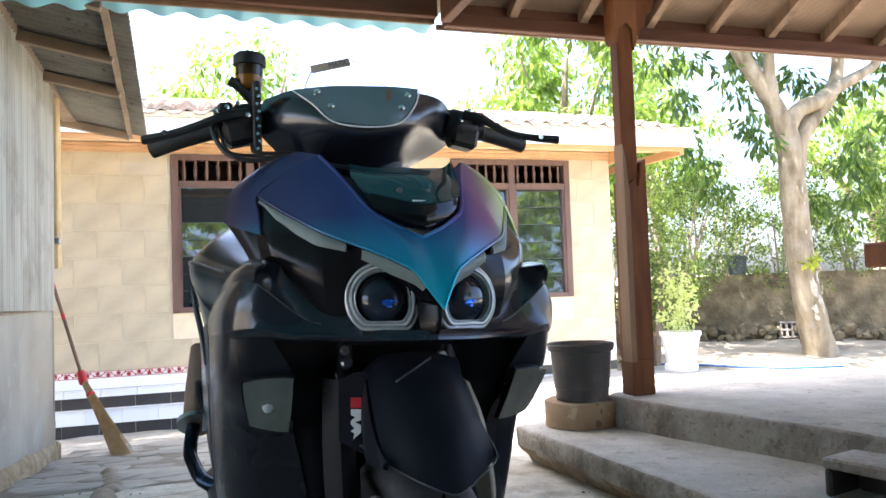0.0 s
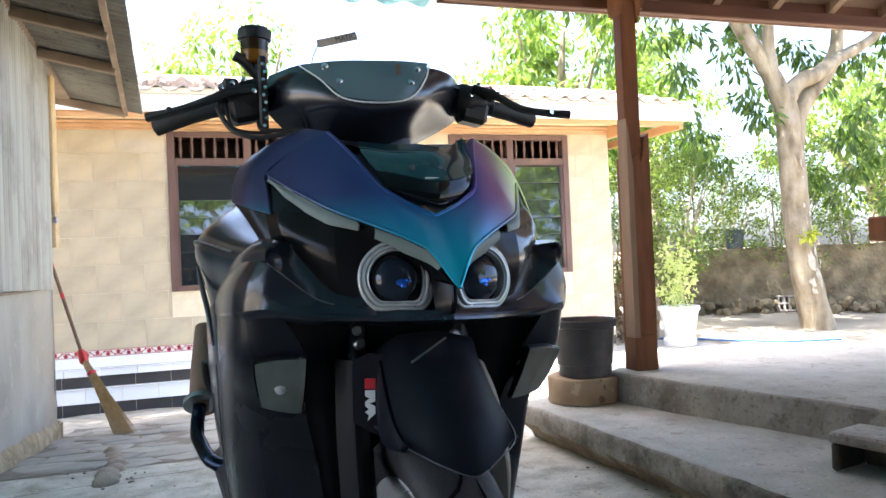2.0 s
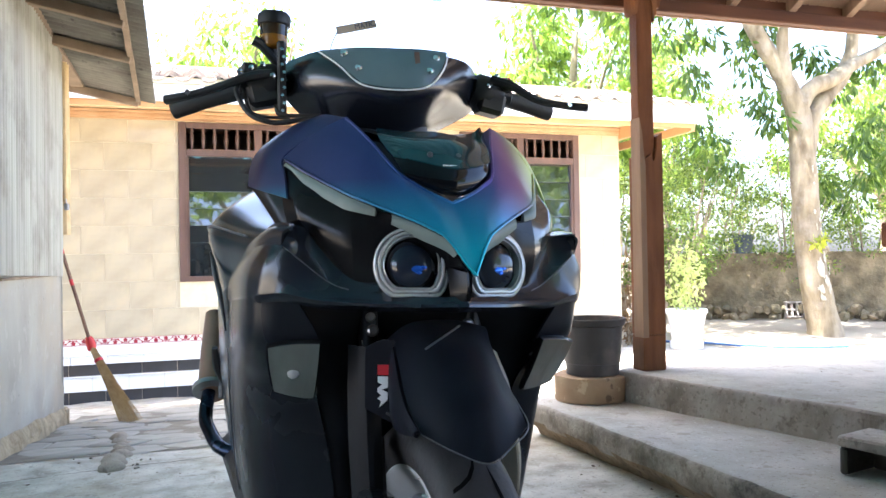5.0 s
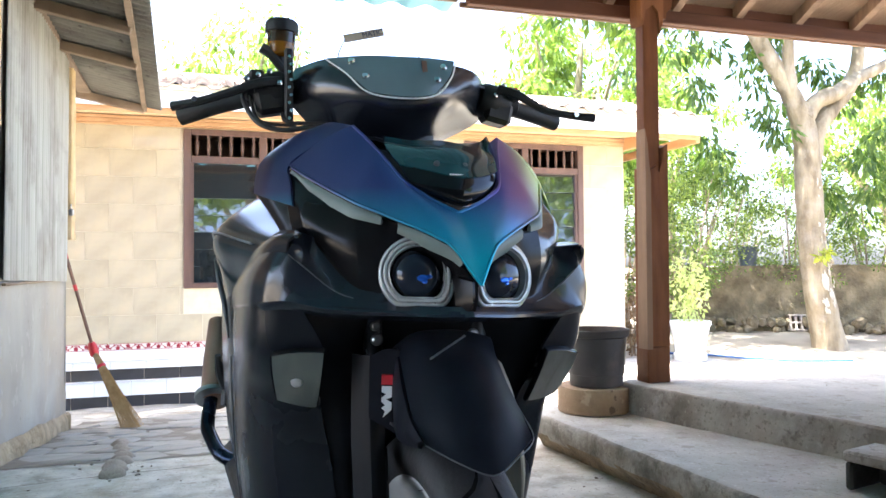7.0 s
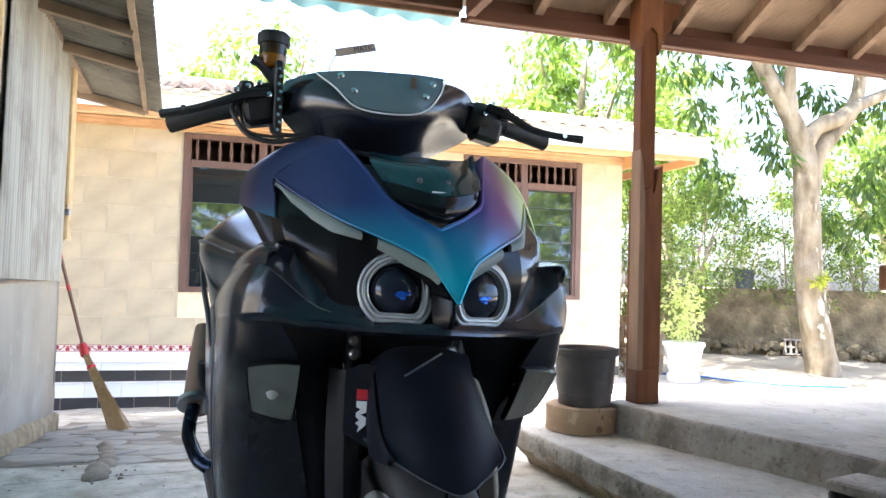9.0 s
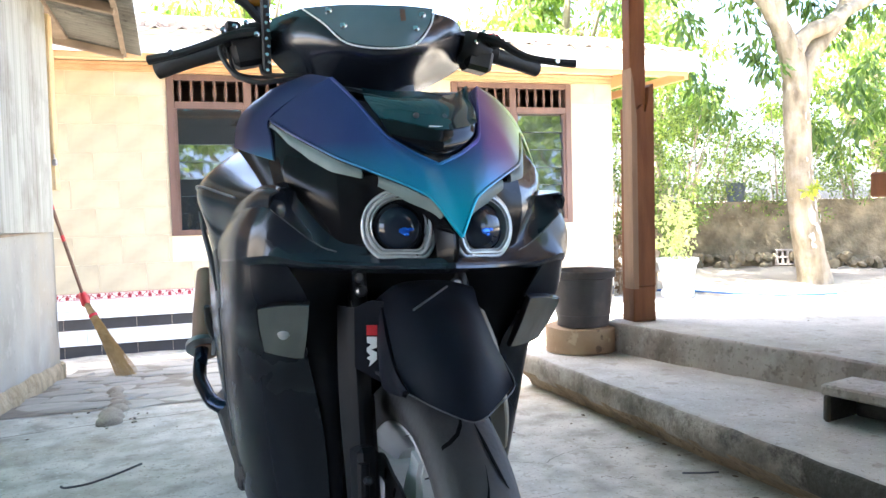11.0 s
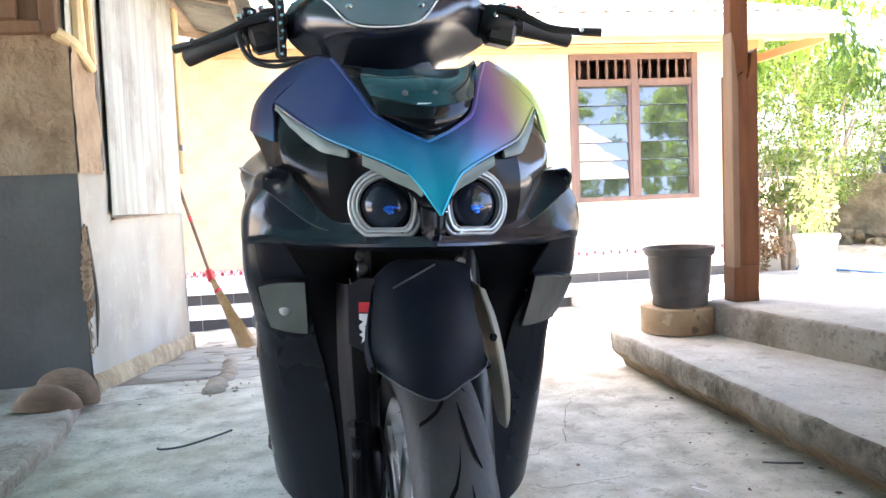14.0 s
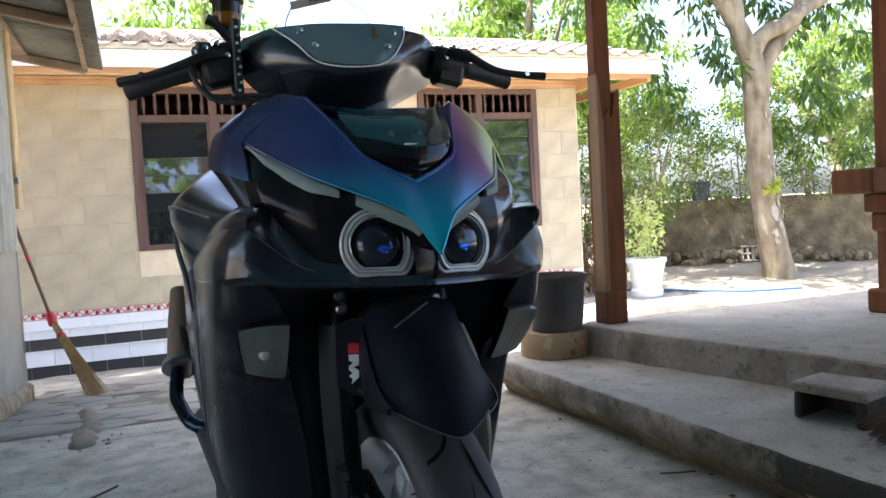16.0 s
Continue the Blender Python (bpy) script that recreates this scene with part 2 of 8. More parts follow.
def shifting_paint(name):
    """Colour-shift paint: indigo, turquoise at the beak, violet and olive towards one side."""
    ma = bpy.data.materials.new(name)
    ma.use_nodes = True
    nt = ma.node_tree
    N, Lk = nt.nodes, nt.links
    bs = N["Principled BSDF"]
    tc = N.new("ShaderNodeTexCoord")
    sp = N.new("ShaderNodeSeparateXYZ")
    Lk.new(tc.outputs["Object"], sp.inputs[0])
    rx = N.new("ShaderNodeMapRange")
    rx.inputs["From Min"].default_value, rx.inputs["From Max"].default_value = -0.24, 0.22
    Lk.new(sp.outputs["X"], rx.inputs["Value"])
    across = N.new("ShaderNodeValToRGB")
    cr = across.color_ramp
    cr.elements[0].position, cr.elements[0].color = 0.0, (0.022, 0.022, 0.075, 1)
    cr.elements[1].position, cr.elements[1].color = 1.0, (0.45, 0.52, 0.10, 1)
    for p, c in ((0.13, (0.036, 0.042, 0.135)), (0.3, (0.038, 0.052, 0.19)), (0.52, (0.045, 0.14, 0.42)), (0.68, (0.18, 0.11, 0.36)), (0.77, (0.30, 0.16, 0.30)), (0.85, (0.38, 0.36, 0.17)), (0.93, (0.48, 0.58, 0.12))):
        cr.elements.new(p).color = (*c, 1)
    Lk.new(rx.outputs[0], across.inputs["Fac"])
    low = N.new("ShaderNodeMapRange")
    low.inputs["From Min"].default_value, low.inputs["From Max"].default_value = 0.872, 0.772
    Lk.new(sp.outputs["Z"], low.inputs["Value"])
    mx = N.new("ShaderNodeMix")
    mx.data_type = "RGBA"
    Lk.new(low.outputs[0], mx.inputs["Factor"])
    Lk.new(across.outputs[0], mx.inputs[6])
    mx.inputs[7].default_value = (0.006, 0.34, 0.47, 1)
    fl = N.new("ShaderNodeTexNoise")
    fl.inputs["Scale"].default_value = 900
    Lk.new(tc.outputs["Object"], fl.inputs["Vector"])
    hs = N.new("ShaderNodeHueSaturation")
    vr = N.new("ShaderNodeMapRange")
    vr.inputs["To Min"].default_value, vr.inputs["To Max"].default_value = 0.8, 1.2
    Lk.new(fl.outputs["Fac"], vr.inputs["Value"])
    Lk.new(vr.outputs[0], hs.inputs["Value"])
    Lk.new(mx.outputs[2], hs.inputs["Color"])
    Lk.new(hs.outputs[0], bs.inputs["Base Color"])
    bs.inputs["Metallic"].default_value, bs.inputs["Roughness"].default_value = 0.55, 0.38
    bs.inputs["Coat Weight"].default_value, bs.inputs["Coat Roughness"].default_value = 0.1, 0.25
    return ma


CONCRETE = mat("yard_concrete", [(0.285, 0.262, 0.202), (0.445, 0.42, 0.345), (0.575, 0.548, 0.460)], 9.0, 0.82, bump=0.25, bump_scale=45, fleck=[((0.16, 0.135, 0.10), 90.0, 0.60, 0.6), ((0.62, 0.59, 0.52), 60.0, 0.62, 0.5), ((0.19, 0.16, 0.115), 16.0, 0.60, 0.45), ((0.08, 0.07, 0.055), 26.0, 0.69, 0.8)], stain=(0.25, 0.19, 0.105), stain_scale=1.6, stain_amount=0.7, detail=12)
# cement of the upward faces, paler than the riser, partly for sky light
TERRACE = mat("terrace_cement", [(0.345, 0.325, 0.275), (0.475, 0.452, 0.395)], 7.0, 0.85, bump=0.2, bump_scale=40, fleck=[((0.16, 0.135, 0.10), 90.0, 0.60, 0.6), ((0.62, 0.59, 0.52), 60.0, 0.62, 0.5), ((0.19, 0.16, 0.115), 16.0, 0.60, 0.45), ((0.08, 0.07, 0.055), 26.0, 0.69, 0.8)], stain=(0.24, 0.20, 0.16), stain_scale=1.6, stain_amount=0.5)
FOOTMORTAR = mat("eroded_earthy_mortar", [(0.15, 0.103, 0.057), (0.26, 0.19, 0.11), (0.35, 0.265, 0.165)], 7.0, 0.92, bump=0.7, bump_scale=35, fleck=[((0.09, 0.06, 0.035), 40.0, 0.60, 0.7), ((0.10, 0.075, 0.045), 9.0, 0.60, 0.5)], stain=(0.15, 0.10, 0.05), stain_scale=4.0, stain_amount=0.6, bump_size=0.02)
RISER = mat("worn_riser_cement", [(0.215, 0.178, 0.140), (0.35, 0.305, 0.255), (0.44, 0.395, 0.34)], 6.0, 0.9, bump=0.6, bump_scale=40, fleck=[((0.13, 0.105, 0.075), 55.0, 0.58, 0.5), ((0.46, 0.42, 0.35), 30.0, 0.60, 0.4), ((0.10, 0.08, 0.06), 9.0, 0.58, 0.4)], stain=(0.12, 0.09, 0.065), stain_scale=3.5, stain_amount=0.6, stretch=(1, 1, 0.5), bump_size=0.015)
MOSSY = mat("mossy_cement", [(0.18, 0.152, 0.115), (0.345, 0.305, 0.248), (0.455, 0.415, 0.352)], 7.0, 0.92, bump=0.6, bump_scale=45, fleck=[((0.06, 0.056, 0.038), 5.0, 0.58, 0.4), ((0.13, 0.105, 0.075), 55.0, 0.58, 0.5), ((0.46, 0.42, 0.35), 30.0, 0.62, 0.2), ((0.10, 0.08, 0.06), 9.0, 0.58, 0.4)], stain=(0.075, 0.068, 0.045), stain_scale=3.0, stain_amount=0.7, bump_size=0.015)
STONE = mat("paving_stone", [(0.22, 0.21, 0.172), (0.35, 0.335, 0.285)], 6.0, 0.8, bump=0.5, bump_scale=30, stain=(0.2, 0.19, 0.16), stain_scale=2.5, vary=0.15)
EARTHSTONE = mat("earthy_round_stone", [(0.20, 0.165, 0.12), (0.31, 0.265, 0.20)], 9.0, 0.85, bump=0.4, bump_scale=30, stain=(0.30, 0.27, 0.215), stain_scale=5.0, vary=0.12)
SOIL = mat("yard_soil", [(0.19, 0.155, 0.108), (0.30, 0.255, 0.188), (0.39, 0.34, 0.262)], 1.6, 0.95, bump=0.6, bump_scale=22, stain=(0.10, 0.09, 0.05), stain_scale=0.8, stain_amount=0.5)
PLASTER = mat("grey_plaster", [(0.23, 0.217, 0.185), (0.30, 0.288, 0.25), (0.365, 0.352, 0.31)], 2.2, 0.85, bump=0.15, bump_scale=40, fleck=[((0.16, 0.14, 0.11), 30.0, 0.66, 0.5), ((0.40, 0.38, 0.34), 9.0, 0.58, 0.35)], stain=(0.34, 0.28, 0.19), stain_scale=1.3, stain_amount=0.55)
PLINTH = mat("worn_plinth", [(0.23, 0.175, 0.098), (0.39, 0.315, 0.20)], 9.0, 0.92, bump=0.8, bump_scale=35, stain=(0.17, 0.13, 0.08), stain_scale=4.0, stain_amount=0.7, bump_size=0.02)
DARKPAINT = mat("dark_grey_paint", [(0.040, 0.040, 0.036), (0.072, 0.071, 0.064)], 3.0, 0.6, bump=0.2, bump_scale=40, stain=(0.12, 0.12, 0.115), stain_scale=1.1, stain_amount=0.5, fleck=[((0.16, 0.13, 0.09), 22.0, 0.70, 0.5)])
ADOBE = mat("rough_mud_render", [(0.19, 0.125, 0.070), (0.29, 0.20, 0.122), (0.37, 0.27, 0.175)], 7.0, 0.95, bump=1.0, bump_scale=28, stain=(0.18, 0.13, 0.08), stain_scale=3.5, bump_size=0.03)
ZINC = mat("corrugated_zinc", [(0.24, 0.23, 0.19), (0.325, 0.32, 0.275), (0.385, 0.38, 0.33)], 16.0, 0.5, metal=0.1, bump=0.05, bump_scale=80, stretch=(1, 1, 0.05), stain=(0.15, 0.135, 0.10), stain_scale=2.6, stain_amount=0.65)
ASBESTOS = mat("weathered_roof_sheet", [(0.095, 0.090, 0.076), (0.155, 0.147, 0.125)], 6.0, 0.9, bump=0.4, bump_scale=60, fleck=[((0.04, 0.036, 0.03), 14.0, 0.62, 0.7)], stain=(0.08, 0.066, 0.05), stain_scale=2.0, stain_amount=0.6)
BLUESHEET = mat("blue_roof_sheet", [(0.12, 0.40, 0.52), (0.22, 0.52, 0.62)], 3.0, 0.35, bump=0.05, stain=(0.22, 0.40, 0.46), stain_scale=3.0, stain_amount=0.3)
_n = BLUESHEET.node_tree.nodes
_glow = _n.new("ShaderNodeBsdfTranslucent")
_glow.inputs["Color"].default_value = (0.10, 0.30, 0.40, 1)
_mix = _n.new("ShaderNodeMixShader")
_mix.inputs[0].default_value = 0.06
BLUESHEET.node_tree.links.new(_n["Principled BSDF"].outputs[0], _mix.inputs[1])
BLUESHEET.node_tree.links.new(_glow.outputs[0], _mix.inputs[2])
BLUESHEET.node_tree.links.new(_mix.outputs[0], _n["Material Output"].inputs["Surface"])
RAFTER = mat("rafter_wood", [(0.20, 0.125, 0.075), (0.33, 0.22, 0.14)], 5.0, 0.75, bump=0.4, bump_scale=40, stretch=(1, 6, 1), vary=0.15)
PALEWOOD = mat("pale_rafter_wood", [(0.15, 0.105, 0.068), (0.25, 0.185, 0.125)], 6.0, 0.8, bump=0.4, bump_scale=40, vary=0.15)
REDWOOD = mat("brown_stained_post", [(0.115, 0.040, 0.014), (0.19, 0.074, 0.028)], 5.0, 0.6, bump=0.25, bump_scale=50, stretch=(5, 5, 0.7), stain=(0.075, 0.030, 0.014), stain_scale=2.0, stain_amount=0.5, spec=0.15)
POSTHEAD = mat("orange_brown_board", [(0.16, 0.060, 0.021), (0.25, 0.105, 0.040)], 5.0, 0.6, bump=0.25, bump_scale=50, stretch=(5, 5, 0.7), spec=0.2)
POSTSIDE = mat("weathered_post_board", [(0.17, 0.092, 0.046), (0.25, 0.145, 0.078)], 5.0, 0.7, bump=0.3, bump_scale=50, stretch=(5, 5, 0.7))
FASCIA = mat("dark_red_fascia", [(0.085, 0.034, 0.018), (0.135, 0.056, 0.030)], 4.0, 0.6, bump=0.2, spec=0.2, stretch=(0.6, 4, 4))
BAMBOO = mat("bamboo_pole", [(0.50, 0.36, 0.17), (0.62, 0.48, 0.26)], 9.0, 0.5, bump=0.15, stretch=(3, 3, 0.8), stain=(0.34, 0.22, 0.10), stain_scale=6.0)
PANELWOOD = mat("brown_board_panel", [(0.10, 0.046, 0.018), (0.17, 0.085, 0.037)], 4.0, 0.6, bump=0.2, stretch=(6, 6, 0.8))
# bluish dark tone chosen for what the scooter mirrors
BACKTONE = mat("dark_back_wall", [(0.040, 0.046, 0.056), (0.062, 0.070, 0.084)], 3.0, 0.7, bump=0.2, stretch=(6, 6, 0.8))
TILE = mat("cream_wall_tile", [(0.36, 0.316, 0.226), (0.425, 0.378, 0.278), (0.475, 0.427, 0.32)], 3.5, 0.14, bump=0.01, bump_scale=12, stain=(0.53, 0.45, 0.30), stain_scale=5.0, stain_amount=0.5, vary=0.04)
GROUT = mat("pale_grout", [(0.56, 0.49, 0.35), (0.64, 0.57, 0.42)], 20.0, 0.9, bump=0.2)
WHITETILE = mat("white_glazed_tile", [(0.74, 0.76, 0.77), (0.82, 0.84, 0.85)], 3.0, 0.12, bump=0.01, vary=0.03)
BLACKTILE = mat("black_glazed_tile", [(0.025, 0.025, 0.027), (0.05, 0.05, 0.052)], 4.0, 0.3, bump=0.05)
BORDER = mat("border_tile", [(0.72, 0.68, 0.64), (0.80, 0.77, 0.73)], 5.0, 0.15, bump=0.01)
CRIMSON = mat("crimson_scroll", [(0.30, 0.03, 0.05), (0.42, 0.06, 0.08)], 30.0, 0.2, bump=0.0)
CORNICE = mat("terracotta_cornice", [(0.44, 0.27, 0.14), (0.54, 0.35, 0.20)], 8.0, 0.35, bump=0.2, bump_scale=60)
CREAM = mat("cream_painted_soffit", [(0.72, 0.52, 0.30), (0.80, 0.60, 0.38)], 2.0, 0.6, bump=0.08)
ORANGE = mat("orange_painted_board", [(0.45, 0.245, 0.105), (0.53, 0.31, 0.145)], 3.0, 0.5, bump=0.1)
WHITEPAINT = mat("white_painted_board", [(0.74, 0.74, 0.72), (0.82, 0.82, 0.80)], 3.0, 0.5, bump=0.05, stain=(0.6, 0.58, 0.54), stain_scale=2.0, stain_amount=0.4)
ROOFTILE = mat("clay_roof_tile", [(0.25, 0.20, 0.165), (0.38, 0.32, 0.27)], 9.0, 0.85, bump=0.4, bump_scale=60, stain=(0.22, 0.20, 0.18), stain_scale=5.0, vary=0.2)
FRAME = mat("brown_window_frame", [(0.080, 0.046, 0.038), (0.125, 0.074, 0.060)], 5.0, 0.4, bump=0.12, stretch=(3, 3, 0.6))
PANEEDGE = mat("pale_green_glass_edge", [(0.10, 0.13, 0.13), (0.17, 0.20, 0.20)], 9.0, 0.25, bump=0.0)
PANE = mat("window_glass", [(0.010, 0.013, 0.014), (0.018, 0.022, 0.023)], 3.0, 0.02, bump=0.015, bump_scale=3, rough_var=0.01, spec=1.0, bump_size=0.05)
PANE.node_tree.nodes["Principled BSDF"].inputs["IOR"].default_value = 1.75
ROOM = mat("dim_room_paint", [(0.20, 0.16, 0.12), (0.26, 0.21, 0.16)], 2.0, 0.9, bump=0.0)
GARDENWALL = mat("mossy_block_wall", [(0.085, 0.066, 0.034), (0.165, 0.130, 0.074), (0.25, 0.20, 0.12)], 5.0, 0.95, bump=0.9, bump_scale=18, stain=(0.09, 0.085, 0.05), stain_scale=2.4, stain_amount=0.7, bump_size=0.03)
BARK = mat("pale_bark", [(0.12, 0.092, 0.055), (0.23, 0.188, 0.122), (0.33, 0.28, 0.19)], 7.0, 0.9, bump=0.8, bump_scale=30, stretch=(1, 1, 0.4), stain=(0.34, 0.31, 0.26), stain_scale=4.0, stain_amount=0.5, bump_size=0.02)
TWIG = mat("shrub_stem", [(0.20, 0.15, 0.10), (0.33, 0.27, 0.20)], 9.0, 0.9, bump=0.3)
MANGO = leaf_mat("mango_leaf", (0.034, 0.074, 0.013), (0.11, 0.175, 0.032), through=0.36)
# brighter copies of the leaf greens, with full sun put into the colour
FARLEAF = leaf_mat("sun_painted_leaf", (0.075, 0.13, 0.022), (0.20, 0.27, 0.055), through=0.5)
SUNLEAF = leaf_mat("pale_sun_painted_leaf", (0.34, 0.40, 0.13), (0.55, 0.60, 0.26), through=0.35)
DRYLEAF = leaf_mat("dry_brown_leaf", (0.10, 0.062, 0.03), (0.22, 0.14, 0.07), through=0.2)
BUCKETBLUE = mat("faded_blue_grey_plastic", [(0.035, 0.05, 0.065), (0.06, 0.08, 0.10)], 6.0, 0.5, bump=0.05, stain=(0.11, 0.11, 0.11), stain_scale=3.0, stain_amount=0.4)
SHRUB = leaf_mat("shrub_leaf", (0.028, 0.058, 0.012), (0.19, 0.25, 0.05), through=0.4)
POTBLACK = mat("black_pot_plastic", [(0.028, 0.023, 0.020), (0.050, 0.041, 0.035)], 6.0, 0.6, bump=0.15, stain=(0.15, 0.11, 0.085), stain_scale=4.0, stain_amount=0.5)
STUMP = mat("sawn_log", [(0.25, 0.155, 0.08), (0.36, 0.25, 0.15)], 8.0, 0.8, bump=0.3, bump_scale=40, fleck=[((0.10, 0.06, 0.035), 22.0, 0.60, 0.8), ((0.50, 0.38, 0.24), 14.0, 0.62, 0.6)], stain=(0.22, 0.14, 0.08), stain_scale=5.0)
HUSK = mat("coconut_husk", [(0.095, 0.054, 0.031), (0.185, 0.115, 0.072)], 9.0, 0.85, bump=0.5, bump_scale=60, stretch=(1, 1, 3), stain=(0.13, 0.08, 0.05), stain_scale=7.0)
STRAW = mat("broom_straw", [(0.42, 0.29, 0.13), (0.60, 0.46, 0.25)], 30.0, 0.7, bump=0.0)
DARKSTRAW = mat("dark_broom_straw", [(0.10, 0.07, 0.045), (0.20, 0.14, 0.09)], 30.0, 0.8, bump=0.0)
STICK = mat("brown_stick", [(0.11, 0.055, 0.035), (0.20, 0.11, 0.07)], 20.0, 0.6, bump=0.1)
REDTAPE = mat("red_tape", [(0.45, 0.015, 0.02), (0.55, 0.03, 0.035)], 15.0, 0.45, bump=0.05)
BLUEHOSE = mat("blue_hose", [(0.02, 0.08, 0.26), (0.03, 0.12, 0.33)], 10.0, 0.4, bump=0.0)
WIRE = mat("dark_wire", [(0.03, 0.03, 0.035), (0.06, 0.06, 0.065)], 10.0, 0.5, bump=0.0)
LITTER = mat("dry_leaf", [(0.07, 0.045, 0.03), (0.15, 0.10, 0.065)], 12.0, 0.9, bump=0.2, vary=0.3)


def overgrow(ma, y_clear, y_full, colour):
    """Black algae in ragged patches, thicker towards one end of the step."""
    nt = ma.node_tree
    N, Lk = nt.nodes, nt.links
    target = N["Principled BSDF"].inputs["Base Color"]
    plain = target.links[0].from_socket
    tc, sp, ns = N.new("ShaderNodeTexCoord"), N.new("ShaderNodeSeparateXYZ"), N.new("ShaderNodeTexNoise")
    ns.inputs["Scale"].default_value, ns.inputs["Detail"].default_value, ns.inputs["Roughness"].default_value = 7.0, 9.0, 0.7
    Lk.new(tc.outputs["Object"], ns.inputs["Vector"])
    Lk.new(tc.outputs["Object"], sp.inputs[0])
    along = N.new("ShaderNodeMapRange")
    along.inputs["From Min"].default_value, along.inputs["From Max"].default_value, along.inputs["To Max"].default_value = y_clear, y_full, 0.42
    Lk.new(sp.outputs["Y"], along.inputs["Value"])
    total = N.new("ShaderNodeMath")
    Lk.new(ns.outputs["Fac"], total.inputs[0])
    Lk.new(along.outputs[0], total.inputs[1])
    edge = N.new("ShaderNodeMapRange")
    edge.inputs["From Min"].default_value, edge.inputs["From Max"].default_value, edge.inputs["To Max"].default_value = 0.64, 0.80, 0.92
    Lk.new(total.outputs[0], edge.inputs["Value"])
    mx = N.new("ShaderNodeMix")
    mx.data_type = "RGBA"
    Lk.new(edge.outputs[0], mx.inputs["Factor"])
    Lk.new(plain, mx.inputs[6])
    mx.inputs[7].default_value = (*colour, 1)
    Lk.new(mx.outputs[2], target)


overgrow(MOSSY, 2.15, 1.30, (0.034, 0.031, 0.021))
# scooter
PAINT = shifting_paint("colour_shift_paint")
NAVY = mat("dark_navy_paint", [(0.008, 0.0105, 0.017), (0.012, 0.0155, 0.024)], 4.0, 0.22, bump=0.0, rough_var=0.012, spec=0.5)
COVERPAINT = mat("dark_navy_cover_paint", [(0.006, 0.008, 0.014), (0.009, 0.012, 0.020)], 4.0, 0.24, bump=0.0, rough_var=0.012, spec=0.8)
# lighter copy of the black side lens, with a bright reflection in its colour
PALEDLENS = mat("paled_side_lens", [(0.055, 0.053, 0.048), (0.075, 0.072, 0.064)], 6.0, 0.14, bump=0.0, rough_var=0.02, spec=0.7)
SATIN = mat("satin_dark_mudguard", [(0.0045, 0.0056, 0.0095), (0.006, 0.0072, 0.0120)], 50.0, 0.5, bump=0.03, bump_scale=300, rough_var=0.04, spec=0.11)
BLUEPAINT = mat("metallic_navy_paint", [(0.005, 0.016, 0.026), (0.008, 0.022, 0.034)], 200.0, 0.20, metal=0.1, bump=0.0, rough_var=0.03, spec=0.16)
MATTE = mat("matte_black_panel", [(0.0065, 0.0078, 0.0115), (0.0090, 0.0108, 0.0150)], 4.0, 0.27, bump=0.008, bump_scale=300, rough_var=0.03, spec=0.26)
DULLBLACK = mat("dull_black_guard", [(0.0065, 0.0072, 0.0090), (0.0100, 0.0112, 0.0135)], 25.0, 0.5, bump=0.03, bump_scale=300, spec=0.10)
GLOSS = mat("gloss_black", [(0.006, 0.006, 0.007), (0.009, 0.009, 0.010)], 20.0, 0.20, bump=0.0, rough_var=0.03, spec=0.15)
BLACKPLASTIC = mat("black_plastic", [(0.006, 0.006, 0.007), (0.010, 0.010, 0.011)], 30.0, 0.5, bump=0.1, bump_scale=400)
LIPGREY = mat("pale_panel_edge", [(0.05, 0.052, 0.058), (0.08, 0.082, 0.088)], 30.0, 0.35, bump=0.0)
RUBBER = mat("black_rubber", [(0.017, 0.017, 0.018), (0.031, 0.030, 0.030)], 12.0, 0.62, bump=0.15, bump_scale=120, stain=(0.042, 0.038, 0.034), stain_scale=8.0, stain_amount=0.4)
VISORBLACK = mat("glossy_black_mount", [(0.003, 0.004, 0.005), (0.005, 0.006, 0.007)], 8.0, 0.12, bump=0.0, rough_var=0.03, spec=0.3)
TEAL = mat("smoked_teal_visor", [(0.006, 0.036, 0.045), (0.010, 0.050, 0.060)], 8.0, 0.05, bump=0.0, rough_var=0.02, spec=0.9)
SMOKE = mat("smoked_screen", [(0.095, 0.138, 0.155), (0.125, 0.172, 0.190)], 8.0, 0.12, bump=0.0, rough_var=0.03, spec=0.8)
CHROME = mat("bright_metal", [(0.72, 0.72, 0.73), (0.80, 0.80, 0.81)], 30.0, 0.2, metal=1.0, bump=0.0, rough_var=0.06)
RINGMAT = mat("light_guide_ring", [(0.42, 0.435, 0.44), (0.56, 0.575, 0.58)], 60.0, 0.14, metal=0.1, bump=0.0, rough_var=0.04, spec=0.9)
DRLMAT = mat("pale_lamp_strip", [(0.12, 0.155, 0.15), (0.18, 0.22, 0.21)], 14.0, 0.42, bump=0.02, spec=0.22)
LENSMAT = mat("projector_lens", [(0.010, 0.013, 0.022), (0.014, 0.020, 0.034)], 5.0, 0.06, bump=0.0, rough_var=0.01, spec=0.5)
BLUEGLINT = mat("blue_lens_reflection", [(0.02, 0.10, 0.55), (0.03, 0.16, 0.75)], 20.0, 0.1, metal=0.6, bump=0.0)
LAMPGLASS = mat("clear_indicator_lens", [(0.15, 0.155, 0.15), (0.22, 0.225, 0.215)], 14.0, 0.17, metal=0.75, bump=0.10, bump_scale=60, stretch=(5, 1, 1), coat=1.0)
BULB = mat("indicator_bulb", [(0.26, 0.26, 0.245), (0.34, 0.34, 0.325)], 10.0, 0.4, bump=0.0)
